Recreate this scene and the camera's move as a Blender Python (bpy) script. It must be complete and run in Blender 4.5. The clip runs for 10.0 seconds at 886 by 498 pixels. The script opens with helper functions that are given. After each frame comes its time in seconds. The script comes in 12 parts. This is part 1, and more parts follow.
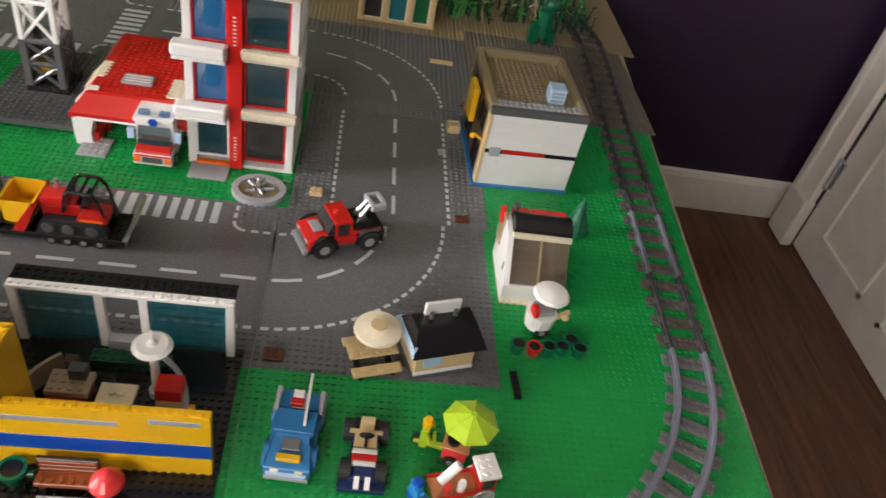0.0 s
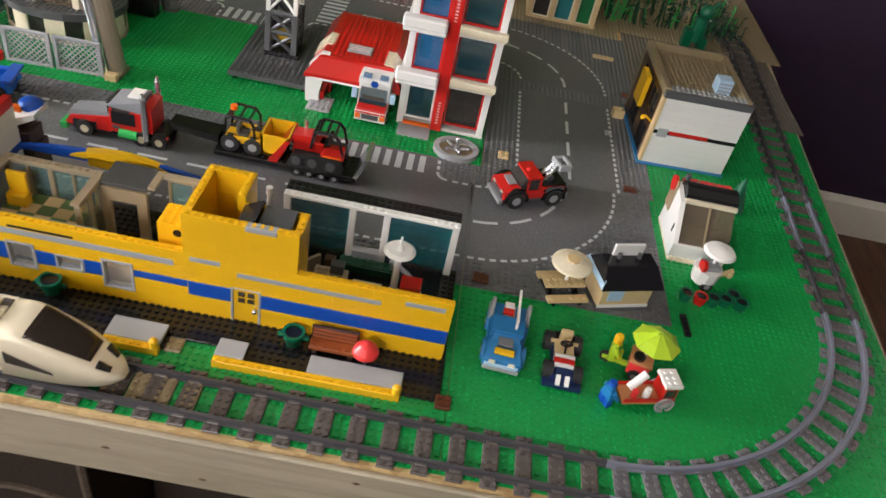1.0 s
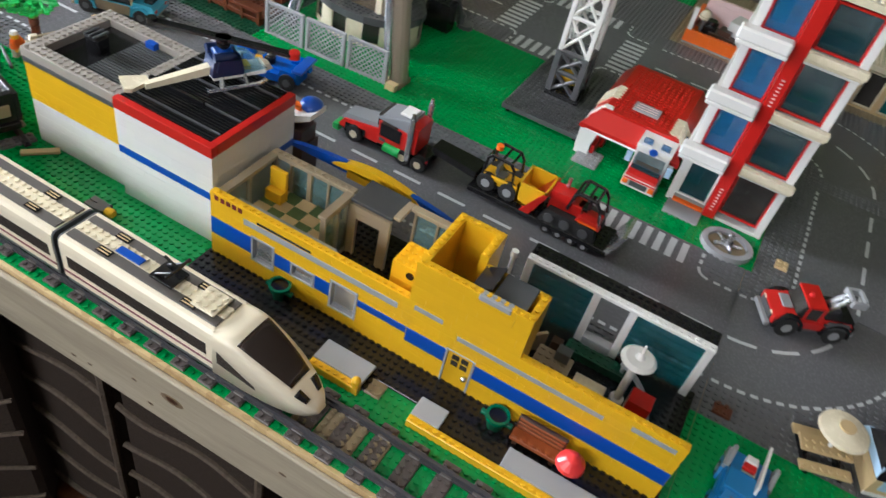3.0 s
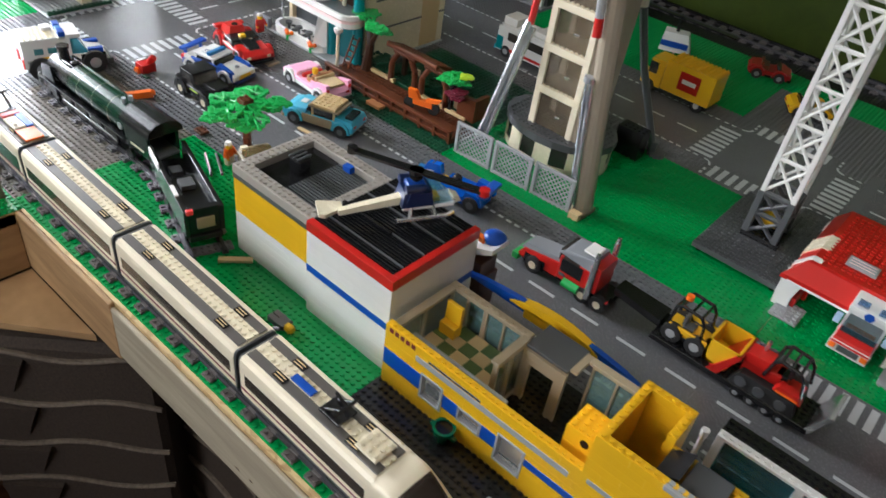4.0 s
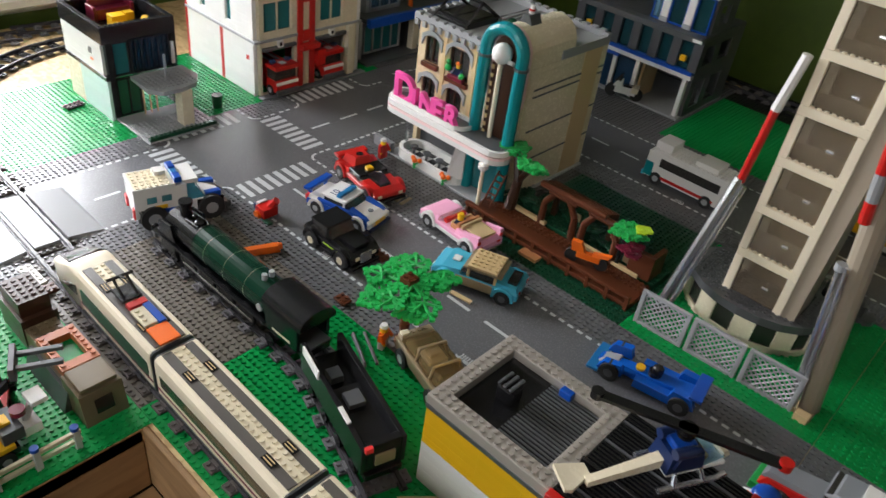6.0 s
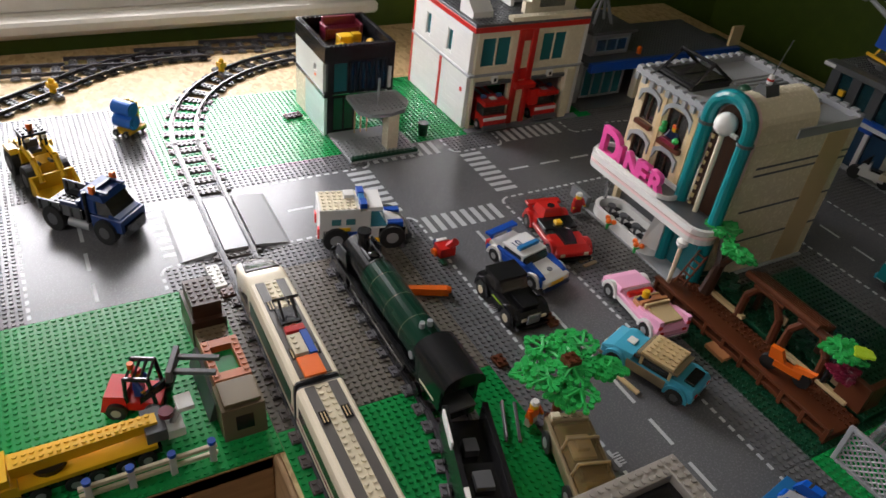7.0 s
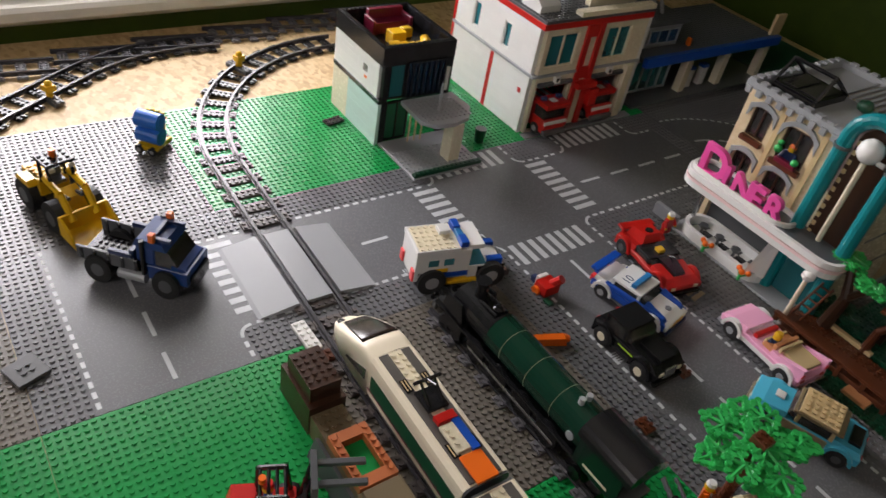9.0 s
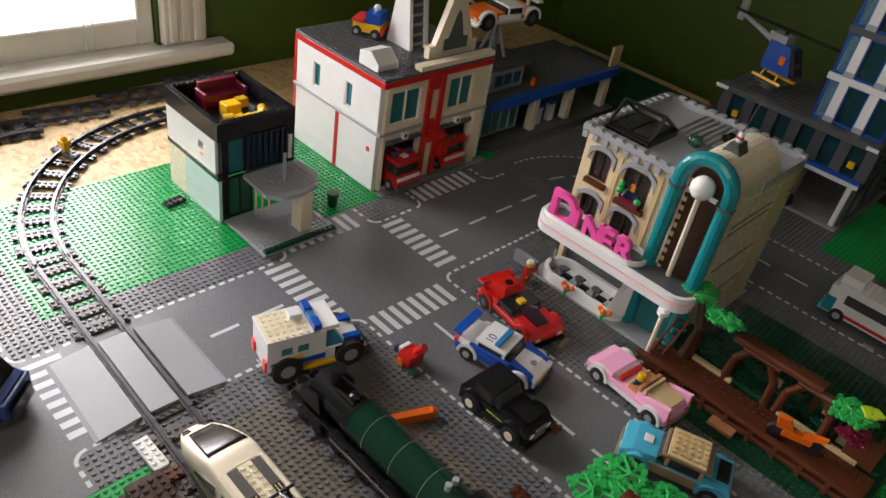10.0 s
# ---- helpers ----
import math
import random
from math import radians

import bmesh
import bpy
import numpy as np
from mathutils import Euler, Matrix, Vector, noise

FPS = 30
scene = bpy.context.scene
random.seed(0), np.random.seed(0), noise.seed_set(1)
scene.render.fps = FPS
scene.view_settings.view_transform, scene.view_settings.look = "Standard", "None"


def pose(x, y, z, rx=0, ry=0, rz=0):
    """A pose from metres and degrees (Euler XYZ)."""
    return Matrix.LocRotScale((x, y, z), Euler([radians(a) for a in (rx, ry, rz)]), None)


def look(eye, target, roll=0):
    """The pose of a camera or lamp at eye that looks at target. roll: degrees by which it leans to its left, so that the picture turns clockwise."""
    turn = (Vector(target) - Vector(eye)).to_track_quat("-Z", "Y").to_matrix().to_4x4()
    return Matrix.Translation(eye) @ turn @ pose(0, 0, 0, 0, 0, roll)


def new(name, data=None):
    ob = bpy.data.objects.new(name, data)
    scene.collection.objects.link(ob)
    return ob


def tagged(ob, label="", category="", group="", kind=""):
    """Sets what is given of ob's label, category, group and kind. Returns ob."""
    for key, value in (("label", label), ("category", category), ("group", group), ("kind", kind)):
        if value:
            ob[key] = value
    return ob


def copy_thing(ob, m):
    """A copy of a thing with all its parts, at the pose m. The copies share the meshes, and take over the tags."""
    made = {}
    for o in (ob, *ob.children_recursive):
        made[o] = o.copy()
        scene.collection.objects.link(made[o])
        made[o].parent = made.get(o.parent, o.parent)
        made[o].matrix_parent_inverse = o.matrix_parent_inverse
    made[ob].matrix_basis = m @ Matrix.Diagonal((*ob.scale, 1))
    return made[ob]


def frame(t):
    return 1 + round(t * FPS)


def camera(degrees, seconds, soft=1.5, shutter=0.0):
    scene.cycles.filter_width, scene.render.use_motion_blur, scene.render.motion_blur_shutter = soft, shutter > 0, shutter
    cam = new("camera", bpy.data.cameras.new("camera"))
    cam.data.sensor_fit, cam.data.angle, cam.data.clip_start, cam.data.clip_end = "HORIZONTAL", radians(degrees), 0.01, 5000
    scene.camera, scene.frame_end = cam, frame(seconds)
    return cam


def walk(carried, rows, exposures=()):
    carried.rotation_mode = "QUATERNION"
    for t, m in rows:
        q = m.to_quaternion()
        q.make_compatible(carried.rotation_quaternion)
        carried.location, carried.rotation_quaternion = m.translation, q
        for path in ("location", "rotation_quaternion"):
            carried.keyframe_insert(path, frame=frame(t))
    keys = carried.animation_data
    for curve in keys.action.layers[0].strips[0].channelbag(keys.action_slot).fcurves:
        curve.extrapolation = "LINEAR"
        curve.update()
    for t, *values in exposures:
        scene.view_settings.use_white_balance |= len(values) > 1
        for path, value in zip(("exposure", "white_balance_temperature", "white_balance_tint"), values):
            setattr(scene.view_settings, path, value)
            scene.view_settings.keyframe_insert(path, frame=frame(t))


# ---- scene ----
cam = camera(61.6, 10.0, soft=1.5, shutter=0.2)
PATH = [
    (0, (-0.186, -0.482, 0.596), (0.101, 1.019, -0.695), 13.4),
    (0.5, (-0.24, -0.533, 0.598), (-0.146, 0.995, -0.689), 13.0),
    (1, (-0.316, -0.643, 0.591), (-0.246, 0.885, -0.697), 13.0),
    (1.5, (-0.348, -0.683, 0.576), (-0.188, 0.771, -0.788), 14.4),
    (2, (-0.366, -0.678, 0.573), (-0.268, 0.759, -0.815), 15.8),
    (2.5, (-0.369, -0.622, 0.575), (-0.572, 0.827, -0.789), 14.2),
    (3, (-0.37, -0.55, 0.575), (-0.849, 0.841, -0.78), 14.3),
    (3.2, (-0.372, -0.535, 0.574), (-0.959, 0.817, -0.778), 14.4),
    (4.3, (-0.482, -0.497, 0.597), (-1.454, 0.763, -0.615), 8.3),
    (4.5, (-0.53, -0.488, 0.594), (-1.498, 0.781, -0.613), 9.0),
    (4.8, (-0.591, -0.496, 0.611), (-1.551, 0.78, -0.593), 9.1),
    (5, (-0.624, -0.499, 0.603), (-1.587, 0.803, -0.57), 8.6),
    (5.2, (-0.666, -0.511, 0.607), (-1.589, 0.829, -0.555), 8.0),
    (6.3, (-0.765, -0.436, 0.611), (-1.899, 0.722, -0.562), 7.7),
    (6.5, (-0.777, -0.417, 0.615), (-2.01, 0.636, -0.556), 7.2),
    (6.8, (-0.787, -0.404, 0.614), (-2.094, 0.56, -0.553), 7.8),
    (7, (-0.79, -0.4, 0.615), (-2.151, 0.473, -0.562), 7.6),
    (7.3, (-0.802, -0.41, 0.618), (-2.126, 0.472, -0.595), 9.7),
    (7.5, (-0.821, -0.4, 0.605), (-2.122, 0.496, -0.622), 9.3),
    (8, (-0.907, -0.428, 0.612), (-2.175, 0.515, -0.614), 10.3),
    (8.5, (-0.991, -0.487, 0.608), (-2.254, 0.484, -0.601), 10.9),
    (9, (-1.045, -0.516, 0.599), (-2.224, 0.511, -0.648), 11.5),
    (9.5, (-1.058, -0.498, 0.614), (-2.05, 0.774, -0.568), 13.0),
    (10, (-1.059, -0.442, 0.63), (-2.108, 0.817, -0.516), 10.2),
]
EXPOSURES = [(0.0, 0.92, 6700, 16), (1.0, 0.86, 6600, 14), (2.0, 0.74, 6350, 12), (3.2, 0.8, 5950, 10), (4.5, 0.34, 6150, 10), (5.2, 0.15, 6250, 11),
             (6.5, -0.22, 6450, 13), (7.3, -0.62, 6600, 17), (8.0, -0.72, 6650, 18), (9.0, -0.68, 6650, 17), (10.0, -0.46, 6700, 16)]
walk(cam, [(t, look(eye, target, roll)) for t, eye, target, roll in PATH], EXPOSURES)

# ---------------------------------------------------------------- light
U = 0.008  # one stud of the bricks, in metres; all plans below are in studs

world = bpy.data.worlds.new("sky")
scene.world = world
world.use_nodes = True
wn = world.node_tree.nodes
sky = wn.new("ShaderNodeTexSky")
sky.sky_type, sky.sun_disc = "NISHITA", False
sky.sun_elevation, sky.sun_rotation = radians(38), radians(-100)
world.node_tree.links.new(sky.outputs[0], wn["Background"].inputs[0])
wn["Background"].inputs[1].default_value = 0.12


def area_light(name, m, w, h, watts, colour):
    data = bpy.data.lights.new(name, "AREA")
    data.shape, data.size, data.size_y, data.energy, data.color = "RECTANGLE", w, h, watts, colour
    ob = new(name, data)
    ob.matrix_world = m
    return ob


# daylight outside the west window, and an added unseen fill lamp behind the camera
area_light("window_light_west", look((-3.1, -0.16, 0.68), (-0.6, 0.06, 0.2)), 1.1, 0.8, 75, (0.965, 0.965, 1.0))
area_light("fill_light_south", look((-1.1, -2.05, 1.08), (-0.22, 0.1, 0.0)), 1.2, 0.55, 17.5, (1.0, 0.955, 0.91))
scene.view_settings.exposure = 0.0

# ---------------------------------------------------------------- materials
MATS = {}


def nodes_of(name):
    m = bpy.data.materials.new(name)
    m.use_nodes = True
    return m, m.node_tree, m.node_tree.nodes["Principled BSDF"]


def plastic(name, rgb, rough=0.28, metal=0.0, glass=0.0, vary=0.10, bump=0.002, scale=220.0, alpha=1.0):
    """Moulded plastic: colour that drifts a little from piece to piece, dust and fine scratches in the gloss."""
    if name in MATS:
        return MATS[name]
    m, t, b = nodes_of(name)
    tex = t.nodes.new("ShaderNodeTexCoord")
    big, fine = t.nodes.new("ShaderNodeTexNoise"), t.nodes.new("ShaderNodeTexNoise")
    big.inputs["Scale"].default_value, fine.inputs["Scale"].default_value = 14.0, scale
    big.inputs["Detail"].default_value = fine.inputs["Detail"].default_value = 4.0
    for n in (big, fine):
        t.links.new(tex.outputs["Object"], n.inputs["Vector"])
    info = t.nodes.new("ShaderNodeObjectInfo")
    mixed = t.nodes.new("ShaderNodeMath")
    mixed.operation = "ADD"
    t.links.new(big.outputs["Fac"], mixed.inputs[0])
    t.links.new(info.outputs["Random"], mixed.inputs[1])
    geo = t.nodes.new("ShaderNodeNewGeometry")
    both = t.nodes.new("ShaderNodeMath")
    both.operation, both.inputs[1].default_value = "MULTIPLY_ADD", 0.3
    t.links.new(geo.outputs["Random Per Island"], both.inputs[0])
    t.links.new(mixed.outputs[0], both.inputs[2])
    ramp = t.nodes.new("ShaderNodeMapRange")
    ramp.inputs["From Min"].default_value, ramp.inputs["From Max"].default_value = 0.3, 1.9
    ramp.inputs["To Min"].default_value, ramp.inputs["To Max"].default_value = 1 - vary, 1 + vary
    t.links.new(both.outputs[0], ramp.inputs["Value"])
    col = t.nodes.new("ShaderNodeVectorMath")
    col.operation = "SCALE"
    col.inputs[0].default_value = rgb
    t.links.new(ramp.outputs[0], col.inputs["Scale"])
    t.links.new(col.outputs[0], b.inputs["Base Color"])
    gloss = t.nodes.new("ShaderNodeMapRange")
    gloss.inputs["To Min"].default_value, gloss.inputs["To Max"].default_value = max(0.03, rough - 0.015), rough + 0.035
    t.links.new(fine.outputs["Fac"], gloss.inputs["Value"])
    t.links.new(gloss.outputs[0], b.inputs["Roughness"])
    bp = t.nodes.new("ShaderNodeBump")
    bp.inputs["Strength"].default_value, bp.inputs["Distance"].default_value = bump, 0.0004
    t.links.new(fine.outputs["Fac"], bp.inputs["Height"])
    t.links.new(bp.outputs[0], b.inputs["Normal"])
    b.inputs["Metallic"].default_value = metal
    b.inputs["Alpha"].default_value = alpha
    b.inputs["Transmission Weight"].default_value = glass
    MATS[name] = m
    return m


COLOURS = dict(
    green=(0.005, 0.30, 0.068), dkgreen=(0.006, 0.06, 0.028), black=(0.011, 0.011, 0.012), white=(0.78, 0.77, 0.74),
    ivory=(0.80, 0.71, 0.54), cream=(0.76, 0.68, 0.50), tan=(0.62, 0.46, 0.24), yellow=(0.80, 0.455, 0.011), red=(0.53, 0.014, 0.010),
    blue=(0.006, 0.07, 0.40), dkblue=(0.008, 0.022, 0.085), azure=(0.018, 0.18, 0.43), grey=(0.33, 0.34, 0.35),
    dkgrey=(0.085, 0.088, 0.092), brown=(0.105, 0.030, 0.012), dkbrown=(0.05, 0.022, 0.012), teal=(0.0, 0.20, 0.22),
    medazure=(0.055, 0.40, 0.56), pink=(0.86, 0.40, 0.58), hotpink=(0.83, 0.09, 0.36), palepink=(0.83, 0.62, 0.60),
    lime=(0.42, 0.62, 0.03), orange=(0.88, 0.16, 0.012), coral=(0.85, 0.05, 0.05), dkred=(0.30, 0.010, 0.010), navy=(0.006, 0.036, 0.17), slate=(0.19, 0.20, 0.215), midgreen=(0.0, 0.12, 0.055), dktan=(0.28, 0.22, 0.13),
    leaf=(0.02, 0.40, 0.085), maroon=(0.16, 0.010, 0.030), nougat=(0.55, 0.24, 0.10), ltblue=(0.40, 0.58, 0.75),
)


def P(key):
    rough = {"white": 0.24, "cream": 0.26, "green": 0.2, "black": 0.2}.get(key, 0.28)
    return plastic("plastic_" + key, COLOURS[key], rough)


GLASS_TEAL = plastic("glass_teal", (0.03, 0.22, 0.25), 0.10, vary=0.05, bump=0.0, alpha=0.72)
GLASS_WALL = plastic("glass_wall_teal", (0.0, 0.13, 0.155), 0.08, vary=0.05, bump=0.0, alpha=0.55)
DINERTAN = plastic("plastic_warm_cream", (0.74, 0.60, 0.38), 0.26)
# on the ruin this tan is darkened to hold the shadow; jeep body too
RUINTAN = plastic("plastic_dark_tan", (0.165, 0.125, 0.072), 0.3)
GLASS_AMBER = plastic("glass_amber", (0.20, 0.14, 0.06), 0.06, vary=0.05, bump=0.0, alpha=0.5)
RUST = plastic("plastic_rust", (0.30, 0.075, 0.022), 0.3)
GLASS_AQUA = plastic("glass_aqua_clear", (0.22, 0.42, 0.42), 0.10, vary=0.05, bump=0.0, alpha=0.30)
GLASS_DEEP = plastic("glass_deep_teal", (0.012, 0.06, 0.075), 0.08, vary=0.05, bump=0.0, alpha=0.62)
GLASS_BLUE = plastic("glass_blue", (0.02, 0.15, 0.38), 0.08, vary=0.05, bump=0.0, alpha=0.5)
GLASS_SMOKE = plastic("glass_smoke", (0.06, 0.055, 0.05), 0.10, glass=0.35, vary=0.05, bump=0.0)
GLASS_TAN = plastic("glass_smoky_tan", (0.16, 0.125, 0.085), 0.1, vary=0.05, bump=0.0, alpha=0.62)
TUBPLASTIC = plastic("milky_plastic", (0.30, 0.29, 0.27), 0.3, glass=0.25)
GLASS_CLEAR = plastic("glass_clear", (0.70, 0.74, 0.75), 0.06, vary=0.02, bump=0.0, alpha=0.14)
RACEBLUE = plastic("plastic_race_blue", (0.006, 0.10, 0.50), 0.2)
STONE = plastic("plastic_stone", (0.38, 0.31, 0.21), 0.3)
CHROME = plastic("silver_metal", (0.62, 0.63, 0.65), 0.22, metal=0.9, vary=0.05)
TYRE = plastic("rubber", (0.018, 0.018, 0.018), 0.65)
ROAD = plastic("road_plastic", (0.134, 0.136, 0.142), 0.26, vary=0.07, bump=0.004, scale=500)
MARK = plastic("road_print", (0.52, 0.54, 0.55), 0.4, vary=0.08)
SHOULDER = plastic("shoulder_plastic", (0.152, 0.155, 0.162), 0.22)
GREYPLATE = plastic("plate_grey", (0.125, 0.122, 0.118), 0.24)
TANPLATE = plastic("plate_tan_grey", (0.175, 0.158, 0.134), 0.24)
RAIL = plastic("rail_plastic", (0.062, 0.060, 0.066), 0.24)
RAILNEW = plastic("rail_bluish", (0.20, 0.21, 0.265), 0.24)
SLEEPER = plastic("sleeper_brownish", (0.105, 0.089, 0.083), 0.34)
SLEEPERNEW = plastic("sleeper_grey", (0.145, 0.14, 0.15), 0.34)


def grained(name, a, b2, stretch=(1, 14, 14), scale=6.0, rough=0.6, bump=0.25, distance=0.002):
    """Wood or board: two colours along a stretched grain, fine relief."""
    m, t, b = nodes_of(name)
    tex, mp = t.nodes.new("ShaderNodeTexCoord"), t.nodes.new("ShaderNodeMapping")
    mp.inputs["Scale"].default_value = stretch
    t.links.new(tex.outputs["Object"], mp.inputs["Vector"])
    n1, n2 = t.nodes.new("ShaderNodeTexNoise"), t.nodes.new("ShaderNodeTexNoise")
    n1.inputs["Scale"].default_value, n2.inputs["Scale"].default_value = scale, scale * 9
    n1.inputs["Detail"].default_value = n2.inputs["Detail"].default_value = 8.0
    n1.inputs["Distortion"].default_value = 0.6
    for n in (n1, n2):
        t.links.new(mp.outputs[0], n.inputs["Vector"])
    mx = t.nodes.new("ShaderNodeMath")
    mx.operation = "MULTIPLY_ADD"
    mx.inputs[1].default_value = 0.35
    t.links.new(n2.outputs["Fac"], mx.inputs[0])
    t.links.new(n1.outputs["Fac"], mx.inputs[2])
    ramp = t.nodes.new("ShaderNodeValToRGB")
    ramp.color_ramp.elements[0].position, ramp.color_ramp.elements[1].position = 0.45, 0.85
    ramp.color_ramp.elements[0].color, ramp.color_ramp.elements[1].color = (*a, 1), (*b2, 1)
    t.links.new(mx.outputs[0], ramp.inputs[0])
    t.links.new(ramp.outputs[0], b.inputs["Base Color"])
    b.inputs["Roughness"].default_value = rough
    bp = t.nodes.new("ShaderNodeBump")
    bp.inputs["Strength"].default_value, bp.inputs["Distance"].default_value = bump, distance
    t.links.new(mx.outputs[0], bp.inputs["Height"])
    t.links.new(bp.outputs[0], b.inputs["Normal"])
    return m


def flakes():
    """Pressed board of large wood flakes."""
    m, t, b = nodes_of("strand_board")
    tex, mp = t.nodes.new("ShaderNodeTexCoord"), t.nodes.new("ShaderNodeMapping")
    mp.inputs["Scale"].default_value = (1.0, 1.7, 1.0)
    t.links.new(tex.outputs["Object"], mp.inputs["Vector"])
    vor, noi = t.nodes.new("ShaderNodeTexVoronoi"), t.nodes.new("ShaderNodeTexNoise")
    vor.inputs["Scale"].default_value, noi.inputs["Scale"].default_value = 80.0, 240.0
    noi.inputs["Detail"].default_value = 6.0
    t.links.new(mp.outputs[0], vor.inputs["Vector"])
    t.links.new(mp.outputs[0], noi.inputs["Vector"])
    sep = t.nodes.new("ShaderNodeSeparateColor")
    t.links.new(vor.outputs["Color"], sep.inputs[0])
    mx = t.nodes.new("ShaderNodeMath")
    mx.operation = "MULTIPLY_ADD"
    mx.inputs[1].default_value = 0.5
    t.links.new(noi.outputs["Fac"], mx.inputs[0])
    t.links.new(sep.outputs[0], mx.inputs[2])
    ramp = t.nodes.new("ShaderNodeValToRGB")
    ramp.color_ramp.elements[0].color, ramp.color_ramp.elements[1].color = (0.42, 0.26, 0.11, 1), (0.64, 0.46, 0.23, 1)
    ramp.color_ramp.elements[0].position, ramp.color_ramp.elements[1].position = 0.15, 1.0
    t.links.new(mx.outputs[0], ramp.inputs[0])
    t.links.new(ramp.outputs[0], b.inputs["Base Color"])
    b.inputs["Roughness"].default_value = 0.55
    bp = t.nodes.new("ShaderNodeBump")
    bp.inputs["Strength"].default_value, bp.inputs["Distance"].default_value = 0.3, 0.001
    t.links.new(mx.outputs[0], bp.inputs["Height"])
    t.links.new(bp.outputs[0], b.inputs["Normal"])
    return m


STRAND = flakes()
APRON = grained("painted_plank", (0.29, 0.245, 0.17), (0.42, 0.365, 0.265), (1.2, 16, 16), 5.0, 0.55, 0.2)
KNOT = grained("knot_wood", (0.15, 0.10, 0.055), (0.22, 0.16, 0.095), (3, 3, 3), 20.0, 0.6, 0.2)
RAWWOOD = grained("raw_plank", (0.27, 0.15, 0.065), (0.46, 0.29, 0.14), (1.5, 1.5, 12), 4.0, 0.6, 0.2)
FLOORWOOD = grained("floor_boards", (0.06, 0.022, 0.010), (0.17, 0.066, 0.028), (12, 1, 12), 4.0, 0.35, 0.15)
WALLGREEN = grained("green_wall_paint", (0.074, 0.122, 0.0085), (0.062, 0.104, 0.0075), (1, 1, 1), 30, 0.55, 0.08, 0.0006)
WALLPURPLE = grained("purple_wall_paint", (0.020, 0.009, 0.030), (0.026, 0.012, 0.038), (1, 1, 1), 30, 0.5, 0.08, 0.0006)
WHITEPAINT = grained("white_trim_paint", (0.76, 0.71, 0.63), (0.84, 0.80, 0.72), (1, 1, 1), 12, 0.35, 0.06, 0.0006)
CEILPAINT = grained("ceiling_paint", (0.76, 0.70, 0.60), (0.82, 0.76, 0.66), (1, 1, 1), 12, 0.7, 0.06, 0.0006)
DARKCLOTH = grained("dark_woven_cloth", (0.022, 0.014, 0.009), (0.052, 0.035, 0.023), (40, 40, 40), 8, 0.85, 0.4, 0.002)
PALEPIPE = grained("pale_piping", (0.085, 0.062, 0.043), (0.15, 0.115, 0.082), (20, 20, 20), 8, 0.8, 0.2, 0.001)


